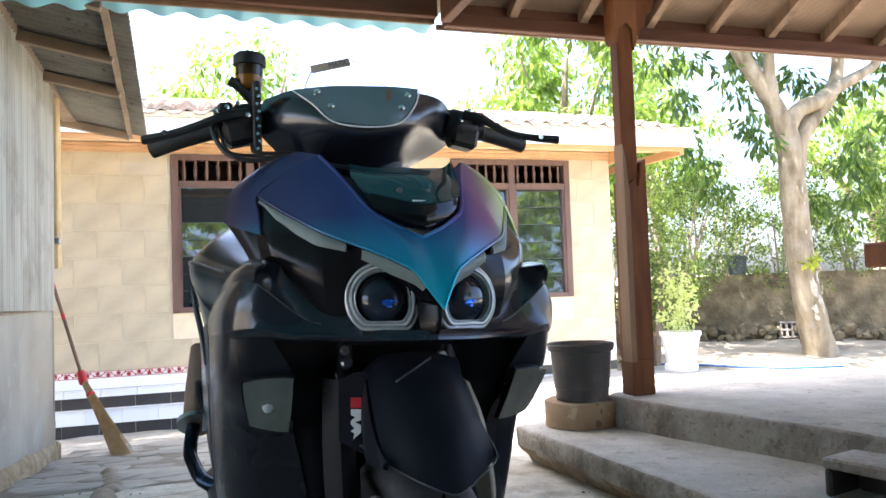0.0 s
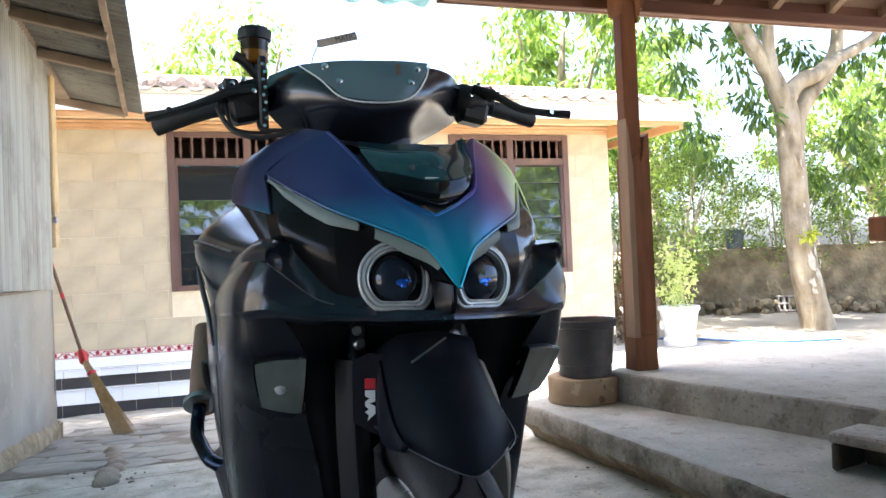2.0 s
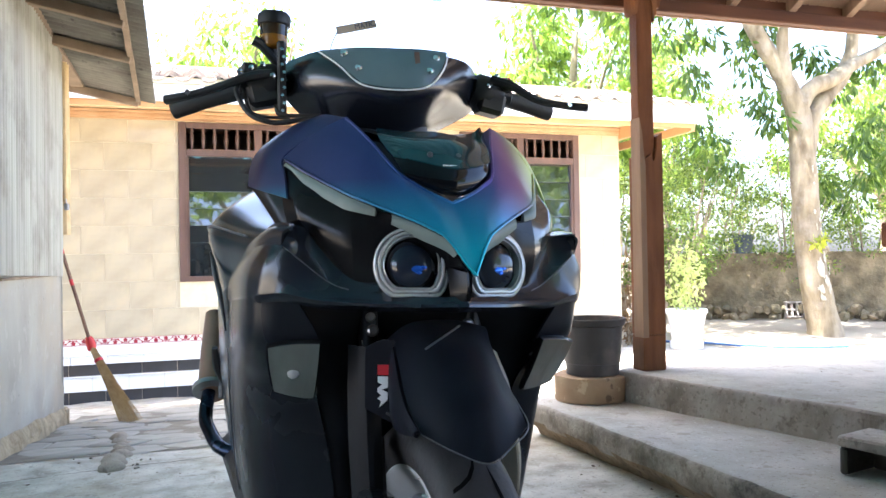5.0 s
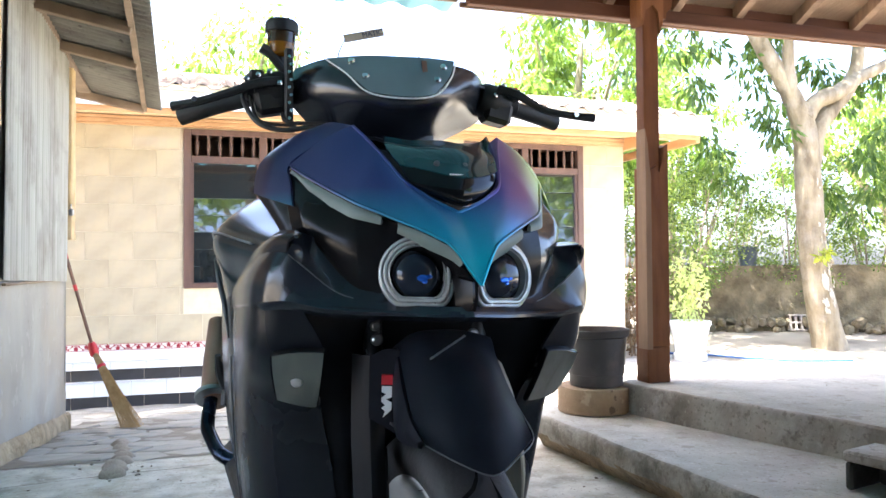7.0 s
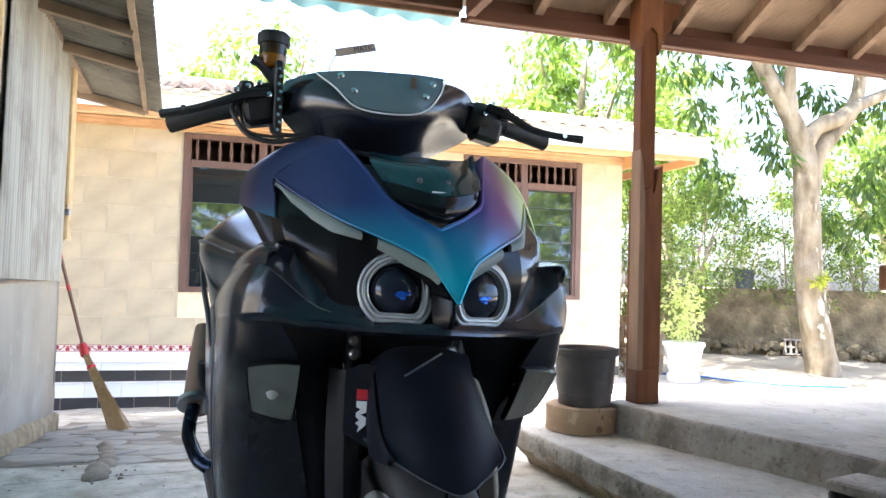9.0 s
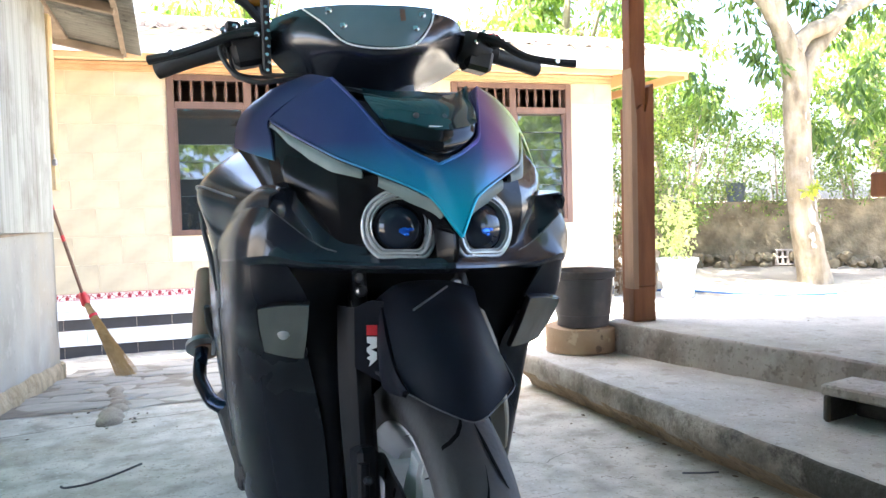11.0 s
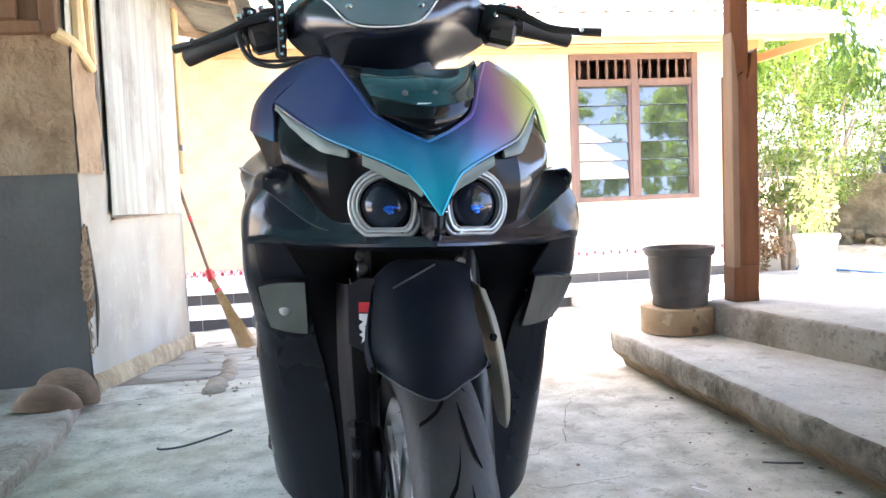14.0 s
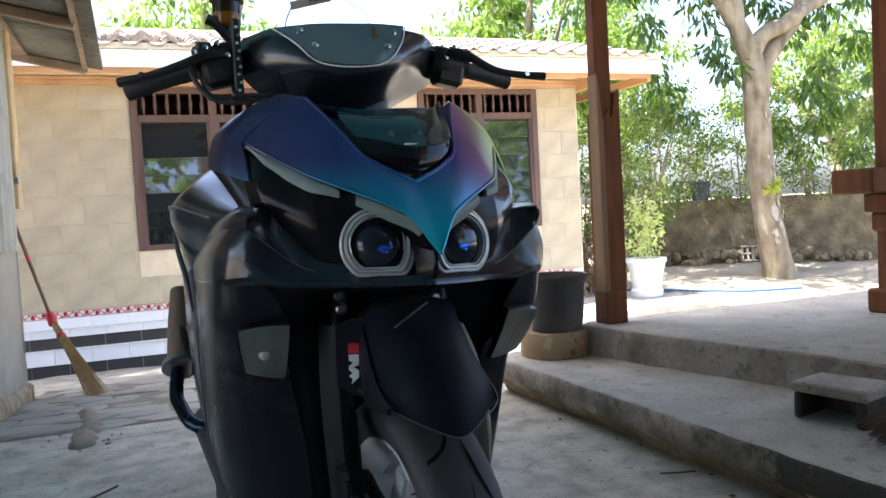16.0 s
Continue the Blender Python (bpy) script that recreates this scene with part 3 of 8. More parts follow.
RIM = mat("pale_grey_rim", [(0.50, 0.50, 0.49), (0.60, 0.60, 0.59)], 6.0, 0.45, metal=0.2, bump=0.05, stain=(0.36, 0.32, 0.27), stain_scale=6.0)
STEEL = mat("worn_steel", [(0.30, 0.30, 0.30), (0.42, 0.42, 0.42)], 20.0, 0.35, metal=1.0, bump=0.08)
DARKSTEEL = mat("dark_fork_metal", [(0.03, 0.032, 0.036), (0.055, 0.058, 0.062)], 10.0, 0.38, metal=0.7, bump=0.05)
EXHAUST = mat("bronze_exhaust", [(0.20, 0.12, 0.085), (0.32, 0.21, 0.15)], 5.0, 0.4, metal=0.35, bump=0.05, stain=(0.10, 0.06, 0.05), stain_scale=5.0)
BLUEPIPE = mat("blued_pipe", [(0.008, 0.012, 0.022), (0.02, 0.03, 0.052)], 9.0, 0.25, metal=0.9, bump=0.03)
AMBER = mat("amber_fluid", [(0.16, 0.065, 0.008), (0.30, 0.13, 0.012)], 25.0, 0.12, bump=0.0, spec=0.4)
DARKAMBER = mat("brown_stained_cup", [(0.02, 0.012, 0.006), (0.05, 0.028, 0.010)], 30.0, 0.12, bump=0.0, spec=0.4)
STICKRED = mat("sticker_red", [(0.55, 0.02, 0.03), (0.6, 0.03, 0.04)], 20.0, 0.4, bump=0.0)
STICKWHITE = mat("sticker_white", [(0.74, 0.74, 0.74), (0.8, 0.8, 0.8)], 20.0, 0.4, bump=0.0)
TAN = mat("tan_paper_strip", [(0.42, 0.33, 0.24), (0.52, 0.42, 0.32)], 20.0, 0.7, bump=0.1)
INK = mat("dark_ink", [(0.03, 0.035, 0.07), (0.04, 0.045, 0.09)], 20.0, 0.5, bump=0.0)


# ---- ground ----
def ground_z(y):
    return -0.112 * min(max(y - 3.35, 0.0), 4.18) + float(np.interp(y, (7.5, 8.65, 10.2), (0.0, 0.10, 0.20)))


def grid_sheet(xs, ys, zf):
    s = Shape()
    s.verts = [(x, y, zf(x, y)) for y in ys for x in xs]
    n = len(xs)
    s.faces = [(j * n + i, j * n + i + 1, (j + 1) * n + i + 1, (j + 1) * n + i) for j in range(len(ys) - 1) for i in range(n - 1)]
    return s


def steps(a, b, d):
    n = max(1, round((b - a) / d))
    return [a + (b - a) * i / n for i in range(n + 1)]


def yard_height(x, y):
    z = ground_z(y)
    rough = min(max((y - 3.3) / 1.2, 0.0), 1.0)
    z += 0.018 * rough * noise.noise(Vector((x * 2.3, y * 2.3, 0.0))) + 0.004 * noise.noise(Vector((x * 6, y * 6, 3.0)))
    return z if x < 7 or y < 8 else z + 0.03 * noise.noise(Vector((x, y, 9.0)))


xs = [-400, -60, -12, -5, -3] + steps(-2.2, 4.0, 0.06) + steps(4.3, 13, 0.3) + [16, 25, 60, 400]
ys = [-400, -60, -10, -4] + steps(-2.0, 7.9, 0.06) + steps(8.2, 16, 0.3) + [22, 40, 90, 500]
ground = solid("ground", grid_sheet(xs, ys, lambda x, y: yard_height(x, y) - 0.012), SOIL, "bare trodden earth yard with leaf litter", "ground", "structure", smooth=60)

slab = grid_sheet(steps(-0.9, 3.2, 0.05), steps(-3.0, 3.42, 0.05), lambda x, y: 0.003 * noise.noise(Vector((x * 4, y * 4, 1.0))) + 0.002 + 0.0025 * noise.noise(Vector((x * 14, y * 14, 5.0))))
far_slab = grid_sheet(steps(-0.9, 4.2, 0.07), steps(3.42, 7.56, 0.07), lambda x, y: yard_height(x, y) + 0.004)
pavement = solid("pavement", slab, CONCRETE, "worn grey concrete driveway slab with cracks and dust", "pavement", "structure", smooth=60)
pavement_lower = solid("pavement_lower", far_slab, CONCRETE, "uneven weathered cement and stone paving sloping down to the house", "pavement", "structure", smooth=60)

# flat paving stones beyond the slab
rnd = random.Random(4)


def flagstone(site, others, gap):
    """The cell of one site among the others, drawn in by half a joint, as a low slab with worn edges."""
    cell = [Vector((site.x + a, site.y + b)) for a, b in ((-0.4, -0.4), (0.4, -0.4), (0.4, 0.4), (-0.4, 0.4))]
    for o in others:
        d = o - site
        if d.length < 0.001 or d.length > 0.8:
            continue
        n, lim, out = d.normalized(), d.length / 2 - gap / 2, []
        for p, q in zip(cell, cell[1:] + cell[:1]):
            u, v = (p - site).dot(n) - lim, (q - site).dot(n) - lim
            if u <= 0:
                out.append(p)
            if u * v < 0:
                out.append(p.lerp(q, u / (u - v)))
        cell = out
    edge = []
    for p, q in zip(cell, cell[1:] + cell[:1]):
        edge += [p.lerp(q, k / 4) - site for k in range(4)]
    edge = [p * (0.97 + 0.10 * noise.noise(Vector((p.x * 14 + site.x * 5, p.y * 14, site.y)))) for p in edge]
    k, s = len(edge), Shape()
    for shrink, h in ((1.0, -0.02), (0.985, 0.005), (0.93, 0.010), (0.6, 0.011)):
        s.verts += [(p.x * shrink, p.y * shrink, h + 0.003 * noise.noise(Vector((p.x * 9 + site.x * 7, p.y * 9, site.y * 3)))) for p in edge]
    s.faces = [(r * k + i, r * k + (i + 1) % k, (r + 1) * k + (i + 1) % k, (r + 1) * k + i) for r in range(3) for i in range(k)] + [tuple(3 * k + i for i in range(k))]
    return s


JOINT = mat("earth_joint", [(0.13, 0.115, 0.085), (0.22, 0.195, 0.15)], 14.0, 0.95, bump=0.4)
bed = grid_sheet(steps(-0.40, 1.02, 0.07), steps(3.50, 6.0, 0.07), lambda x, y: yard_height(x, y) + 0.007)
part("joint_bed", bed, JOINT, pavement_lower, "earthy joints between the flagstones", smooth=60)
sites = [Vector((-0.52 + 0.25 * i + 0.12 * (j % 2) + rnd.uniform(-0.08, 0.08), 3.42 + 0.235 * j + rnd.uniform(-0.08, 0.08))) for j in range(12) for i in range(7)]
for site in sites:
    if -0.40 < site.x < 1.0 and 3.52 < site.y < 5.98:
        st = new("stone", mesh_of("stone", flagstone(site, sites, rnd.uniform(0.003, 0.013)), STONE, 40))
        st.parent = pavement_lower
        st.matrix_basis = Matrix.Translation((site.x, site.y, yard_height(site.x, site.y) + rnd.uniform(-0.003, 0.005))) @ pose(0, 0, 0, -6.4 + rnd.uniform(-1, 1), rnd.uniform(-1, 1), 0)

# a row of round stones where the slab breaks off
for i in range(15):
    t = i / 14
    x, y = 0.035 + 0.030 * math.sin(5 * t) + rnd.gauss(0, 0.012), 3.22 + 1.0 * t + rnd.gauss(0, 0.01)
    r = rnd.uniform(0.034, 0.050)
    m = Matrix.Translation((x, y, yard_height(x, y) + 0.001)) @ pose(0, 0, 0, rnd.uniform(-12, 12), rnd.uniform(-12, 12), rnd.uniform(-40, 40)) @ Matrix.Diagonal((r * rnd.uniform(0.75, 1.1), r * 1.05, r * rnd.uniform(0.5, 0.75), 1))
    ball = noisy(Shape().lathe([(0.5, -0.5), (0.92, -0.25), (1, 0.1), (0.9, 0.5), (0.62, 0.82), (0.2, 0.98)], 14), 0.18, 1.2, i)
    o = tagged(part("field_stone", ball, EARTHSTONE, smooth=70), "rounded field stone set in a row across the paving", "stone", "row of round stones")
    o.matrix_basis = m
crumbs = Shape()
for i in range(34):
    x, y = 0.07 + rnd.gauss(0, 0.07), rnd.uniform(3.10, 4.2)
    r = rnd.uniform(0.003, 0.0065)
    m = Matrix.Translation((x, y, yard_height(x, y) + 0.009)) @ pose(0, 0, 0, rnd.uniform(-20, 20), rnd.uniform(-20, 20), rnd.uniform(0, 360)) @ Matrix.Diagonal((r * 1.4, r, r * 0.6, 1))
    ball = Shape().lathe([(0.1, -1), (0.75, -0.7), (1, 0), (0.7, 0.75), (0.1, 1)], 6)
    crumbs.add(noisy(ball, 0.25, 1.3, i).verts, ball.faces, m)
solid("rubble", crumbs, EARTHSTONE, "scattered crumbs of stone and dry debris on the paving", "rubble", "stuff", smooth=30)

# cracks in the slab, shallow dark seams
def seam(points, width=0.0015):
    s = Shape()
    pts = spline([Vector((x, y, 0)) for x, y in points], 5)
    for i, p in enumerate(pts):
        p += Vector((rnd.gauss(0, 0.006), rnd.gauss(0, 0.006), 0))
    for i in range(len(pts) - 1):
        d = (pts[i + 1] - pts[i]).normalized()
        o = Vector((-d.y, d.x, 0)) * width * rnd.uniform(0.3, 1.0)
        a = len(s.verts)
        s.verts += [tuple(q + Vector((0, 0, yard_height(q.x, q.y) + 0.0075))) for q in (pts[i] - o, pts[i + 1] - o, pts[i + 1] + o, pts[i] + o)]
        s.faces.append((a, a + 1, a + 2, a + 3))
    return s


CRACK = mat("crack_dirt", [(0.07, 0.06, 0.05), (0.12, 0.10, 0.08)], 20.0, 0.95, bump=0.0)
part("crack", seam([(-0.40, 3.11), (-0.1, 3.19), (0.2, 3.22), (0.55, 3.27)], 0.0045), CRACK, pavement, smooth=0)
for pts in ( [(1.06, 2.12), (1.15, 2.2), (1.22, 2.24), (1.36, 2.16)],
            [(1.36, 2.16), (1.5, 2.25), (1.72, 2.2), (1.86, 2.26)], [(1.342, 1.643), (1.44, 1.619), (1.492, 1.635), (1.601, 1.63)], [(1.452, 2.004), (1.5, 1.97), (1.547, 1.944)], [(1.02, 1.95), (1.1, 1.9), (1.3, 1.93)], [(0.05, 2.95), (0.3, 3.0), (0.62, 2.98)], [(1.22, 2.24), (1.3, 2.5), (1.42, 2.75)],
            [(0.10, 3.30), (0.22, 3.42), (0.30, 3.40), (0.42, 3.52)], [(-0.25, 3.35), (-0.12, 3.48), (-0.02, 3.44)]):
    part("crack", seam(pts), CRACK, pavement, smooth=0)

# ---- terrace and steps ----
def slab_block(name, outline, z0, z1, material, label, category, lip=0.0, top=None):
    """A cast slab over an outline, with a rounded, slightly uneven rim."""
    s = Shape()
    rings = [(z0, 0.0), (z1 - 0.03 - lip, 0.0), (z1 - 0.03, -lip), (z1 - 0.008, -lip), (z1, -lip + 0.012)]
    pts = []
    for i, (x, y) in enumerate(outline):
        nx, ny = outline[(i + 1) % len(outline)]
        k = max(1, int(math.hypot(nx - x, ny - y) / 0.05))
        pts += [(x + (nx - x) * j / k, y + (ny - y) * j / k) for j in range(k)]
    c = Vector((sum(p[0] for p in pts) / len(pts), sum(p[1] for p in pts) / len(pts), 0))
    k = len(pts)
    for z, inset in rings:
        for x, y in pts:
            d = (c - Vector((x, y, 0))).normalized() * inset
            wob = 0.007 * noise.noise(Vector((x * 7, y * 7, z * 5))) + 0.004 * noise.noise(Vector((x * 25, y * 25, z * 9)))
            s.verts.append((x + d.x + wob, y + d.y + wob, z + (0.004 * noise.noise(Vector((x * 9, y * 9, 2))) if z > z0 else 0)))
    for r in range(len(rings) - 1):
        s.faces += [(r * k + i, r * k + (i + 1) % k, (r + 1) * k + (i + 1) % k, (r + 1) * k + i) for i in range(k)]
    s.faces += [tuple((len(rings) - 1) * k + i for i in range(k)), tuple(reversed(range(k)))]
    ob = solid(name, s, material, label, category, "structure", smooth=50)
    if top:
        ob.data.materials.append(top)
        # upward faces take the paler cement, sky light included in its colour
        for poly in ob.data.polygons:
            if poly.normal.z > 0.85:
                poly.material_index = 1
    return ob


STEP_Z, TERRACE_Z = 0.155, 0.278


def overhung_step(name, foot, rim, z1, material, top, label):
    """A cast step whose chipped face juts out over an eroded foot."""
    s = Shape()
    rings = [(-0.05, 0.0, 0.0), (0.004, 0.38, 0.0), (0.03, 0.52, 0.0), (0.055, 0.80, 0.0), (0.075, 0.94, 0.0), (z1 - 0.04, 0.99, 0.0), (z1 - 0.012, 1.0, 0.0), (z1 - 0.003, 0.985, 0.006), (z1, 0.96, 0.018)]
    lo, hi = [], []
    for i in range(len(foot)):
        a, b, c, d = (Vector(p) for p in (foot[i], foot[(i + 1) % len(foot)], rim[i], rim[(i + 1) % len(rim)]))
        k = max(1, int((b - a).length / 0.04))
        lo += [a.lerp(b, j / k) for j in range(k)]
        hi += [c.lerp(d, j / k) for j in range(k)]
    n = len(lo)
    for z, f, back in rings:
        for a, b in zip(lo, hi):
            p = a.lerp(b, f)
            rough = (0.010 if z < 0.08 else 0.004) * noise.noise(Vector((p.x * 9, p.y * 9, z * 14))) + 0.005 * noise.noise(Vector((p.x * 28, p.y * 28, z * 20)))
            chip = max(0.0, noise.noise(Vector((p.x * 6, p.y * 6, 4))) - 0.25) * (0.03 if z > z1 - 0.03 else 0.0)
            s.verts.append((p.x + rough + back + chip, p.y + rough * 0.4, z - chip * 0.5 + (0.003 * noise.noise(Vector((p.x * 9, p.y * 9, 2))) if z > 0.1 else 0)))
    for r in range(len(rings) - 1):
        s.faces += [(r * n + i, r * n + (i + 1) % n, (r + 1) * n + (i + 1) % n, (r + 1) * n + i) for i in range(n)]
    s.faces += [tuple((len(rings) - 1) * n + i for i in range(n)), tuple(reversed(range(n)))]
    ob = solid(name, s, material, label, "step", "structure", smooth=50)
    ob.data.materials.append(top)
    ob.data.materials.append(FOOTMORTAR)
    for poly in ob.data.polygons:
        # the tread is paler than the sides, with sky light in its colour
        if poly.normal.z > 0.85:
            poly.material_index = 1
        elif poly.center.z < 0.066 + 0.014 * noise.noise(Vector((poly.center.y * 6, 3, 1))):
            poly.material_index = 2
    return ob


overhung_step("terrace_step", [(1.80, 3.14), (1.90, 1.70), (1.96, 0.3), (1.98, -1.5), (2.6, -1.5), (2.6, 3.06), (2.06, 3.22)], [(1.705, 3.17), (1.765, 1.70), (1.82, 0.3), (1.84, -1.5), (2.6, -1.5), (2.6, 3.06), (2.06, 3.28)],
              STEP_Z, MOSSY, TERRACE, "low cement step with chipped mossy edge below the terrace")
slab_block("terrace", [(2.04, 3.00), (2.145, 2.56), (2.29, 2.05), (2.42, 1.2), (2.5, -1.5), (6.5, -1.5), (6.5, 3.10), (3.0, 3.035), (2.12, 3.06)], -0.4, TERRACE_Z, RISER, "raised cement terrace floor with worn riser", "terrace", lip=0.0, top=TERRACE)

# ---- house at the end of the yard ----
WALL_Y, HOUSE_L, HOUSE_R, SOFFIT_Z, BASE_Z = 7.572, -3.2, 4.78, 2.15, -0.47
WINDOWS = [(0.235, 1.655), (2.945, 4.285)]
SILL, HEAD = 0.585, 2.045
wall = Shape()
cuts = [HOUSE_L, WINDOWS[0][0], WINDOWS[0][1], WINDOWS[1][0], WINDOWS[1][1], HOUSE_R]
for i in range(5):
    x0, x1 = cuts[i], cuts[i + 1]
    if i % 2 == 0:
        wall.box((x0, WALL_Y, BASE_Z - 0.1), (x1, WALL_Y + 0.15, SOFFIT_Z + 0.1))
    else:
        wall.box((x0, WALL_Y, BASE_Z - 0.1), (x1, WALL_Y + 0.15, SILL))
        wall.box((x0, WALL_Y, HEAD), (x1, WALL_Y + 0.15, SOFFIT_Z + 0.1))
wall_house = solid("wall_house", wall, GROUT, "house front wall faced with cream tiles over a white and black tiled base", "wall", "structure", smooth=0)
closing = Shape().box((HOUSE_R - 0.15, WALL_Y + 0.15, BASE_Z - 0.1), (HOUSE_R, 12.0, SOFFIT_Z + 0.1)).box((HOUSE_L, 12.0, BASE_Z - 0.1), (HOUSE_R, 12.15, SOFFIT_Z + 0.1))
closing.box((HOUSE_L, WALL_Y + 0.15, BASE_Z - 0.1), (HOUSE_L + 0.15, 12.0, SOFFIT_Z + 0.1))
solid("wall_house_side", closing, CREAM, "cream painted side and back walls of the house", "wall", "structure", smooth=0)
inner = Shape()
for x0, x1 in WINDOWS:
    inner.box((x0 - 0.3, WALL_Y + 1.6, -0.3), (x1 + 0.3, WALL_Y + 1.65, 2.2)).box((x0 - 0.35, WALL_Y + 0.16, -0.3), (x0 - 0.3, WALL_Y + 1.6, 2.2))
    inner.box((x1 + 0.3, WALL_Y + 0.16, -0.3), (x1 + 0.35, WALL_Y + 1.6, 2.2)).box((x0 - 0.35, WALL_Y + 0.16, -0.35), (x1 + 0.35, WALL_Y + 1.65, -0.3))
solid("wall_room", inner, ROOM, "dim painted walls inside the house", "wall", "structure", smooth=0)
solid("ceiling_room", Shape().box((HOUSE_L + 0.15, WALL_Y + 0.16, 2.2), (HOUSE_R - 0.15, 11.9, 2.24)), ROOM, "plain ceiling inside the house", "ceiling", "structure", smooth=0)

# frieze, then the roof's eave
cornice = Shape()
for z0, z1, d in ((2.055, 2.075, 0.012), (2.075, 2.115, 0.022), (2.115, 2.14, 0.034)):
    cornice.box((HOUSE_L, WALL_Y - d, z0), (HOUSE_R + d, WALL_Y - 0.001, z1), 0.004)
for i in range(120):
    x = HOUSE_L + 0.06 + i * 0.066
    if x < HOUSE_R - 0.03:
        cornice.prism([(0.0, 0.0), (0.03, 0.014), (0.06, 0.0), (0.03, -0.014)], 0.006, Matrix.Translation((x - 0.03, WALL_Y - 0.022, 2.095)) @ pose(0, 0, 0, 90, 0, 0))
solid("trim_cornice", cornice, CORNICE, "terracotta coloured moulded tile cornice under the eave", "cornice", "structure", smooth=0)
EAVE_Y, EAVE_R = 6.92, 5.40
soffit = Shape().add([(HOUSE_L, WALL_Y, 2.15), (EAVE_R, WALL_Y, 2.15), (EAVE_R, EAVE_Y, 2.115), (HOUSE_L, EAVE_Y, 2.115), (HOUSE_L, WALL_Y, 2.17), (EAVE_R, WALL_Y, 2.17), (EAVE_R, EAVE_Y, 2.135), (HOUSE_L, EAVE_Y, 2.135)],
                     [(0, 1, 2, 3), (7, 6, 5, 4), (0, 3, 7, 4), (1, 5, 6, 2), (2, 6, 7, 3), (0, 4, 5, 1)])
solid("ceiling_eave", soffit, CREAM, "cream painted eave soffit boards", "soffit", "structure", smooth=0)
solid("trim_fascia", Shape().box((HOUSE_L, EAVE_Y - 0.025, 2.10), (EAVE_R + 0.02, EAVE_Y, 2.245), 0.004), WHITEPAINT, "white painted fascia board and gutter along the eave", "fascia", "structure", smooth=0)
solid("trim_board", Shape().box((HOUSE_L, EAVE_Y + 0.02, 2.06), (HOUSE_R + 0.5, EAVE_Y + 0.05, 2.115), 0.003).box((HOUSE_R, WALL_Y - 0.3, 2.02), (HOUSE_R + 0.06, WALL_Y + 1.0, 2.15), 0.003).box((HOUSE_R + 0.5, EAVE_Y + 0.05, 2.03), (HOUSE_R + 0.55, 11.9, 2.115), 0.003),
      ORANGE, "orange painted eave trim boards", "trim", "structure", smooth=0)
bracket = part("gutter_bracket", Shape().box((0.42, EAVE_Y - 0.036, 2.10), (0.455, EAVE_Y - 0.026, 2.27), 0.003), WHITEPAINT)
tagged(bracket, "white metal gutter bracket on the fascia", "bracket")

roof = thing("house_roof", "low clay tile roof of the house, weathered grey brown", "roof", kind="structure")
SLOPE = math.radians(16)
deck = Shape()
rise = math.tan(SLOPE)
deck.add([(HOUSE_L - 0.3, EAVE_Y - 0.03, 2.245), (EAVE_R, EAVE_Y - 0.03, 2.245), (EAVE_R, 10.2, 2.245 + 3.3 * rise), (HOUSE_L - 0.3, 10.2, 2.245 + 3.3 * rise),
          (HOUSE_L - 0.3, 13.4, 2.245), (EAVE_R, 13.4, 2.245)], [(0, 1, 2, 3), (3, 2, 5, 4), (0, 4, 5, 1), (0, 3, 4), (1, 5, 2)])
part("roof_deck", deck, ROOFTILE, roof, smooth=0)
# pale filler added so that no dark scalloped shadow shows below the tiles
part("eave_fill", noisy(Shape().box((HOUSE_L - 0.3, EAVE_Y - 0.05, 2.246), (EAVE_R - 0.01, EAVE_Y + 0.02, 2.296), 0.004), 0.003, 9), GROUT, roof, "pale strip added to cover the shadow under the eave tiles", smooth=0)


def barrel_tile():
    s = Shape()
    w, ln, t = 0.205, 0.34, 0.014
    prof = [(-w / 2, 0.0), (-w * 0.30, 0.004), (-w * 0.18, 0.03), (0, 0.048), (w * 0.18, 0.03), (w * 0.30, 0.004), (w / 2 - 0.004, 0.0)]
    k = len(prof)
    s.verts = [(x, y, z + (0.012 if y == 0 else 0)) for y in (0, ln) for x, z in prof] + [(x, y, z - t + (0.012 if y == 0 else 0)) for y in (0, ln) for x, z in prof]
    for i in range(k - 1):
        s.faces += [(i, i + 1, k + i + 1, k + i), (2 * k + i + 1, 2 * k + i, 3 * k + i, 3 * k + i + 1), (i + 1, i, 2 * k + i, 2 * k + i + 1)]
    return s


tile_me = mesh_of("roof_tile", barrel_tile(), ROOFTILE, 40)
for row in range(6):
    for i in range(42):
        x = -0.85 + i * 0.207 if row < 6 else 0
        if x < EAVE_R - 0.05:
            o = new("roof_tile", tile_me)
            o.parent = roof
            o.matrix_basis = Matrix.Translation((x + rnd.gauss(0, 0.003), EAVE_Y - 0.06 + row * 0.29 * math.cos(SLOPE), 2.262 + row * 0.29 * math.sin(SLOPE))) @ pose(0, 0, 0, math.degrees(SLOPE) - 2, 0, rnd.gauss(0, 0.6))


# windows: frame, turned balusters in the transom, louvre panes
def baluster():
    return Shape().lathe([(0.011, 0), (0.016, 0.015), (0.010, 0.03), (0.017, 0.07), (0.019, 0.10), (0.012, 0.15), (0.009, 0.165), (0.016, 0.18), (0.011, 0.20)], 10)


baluster_me = mesh_of("baluster", baluster(), FRAME, 60)


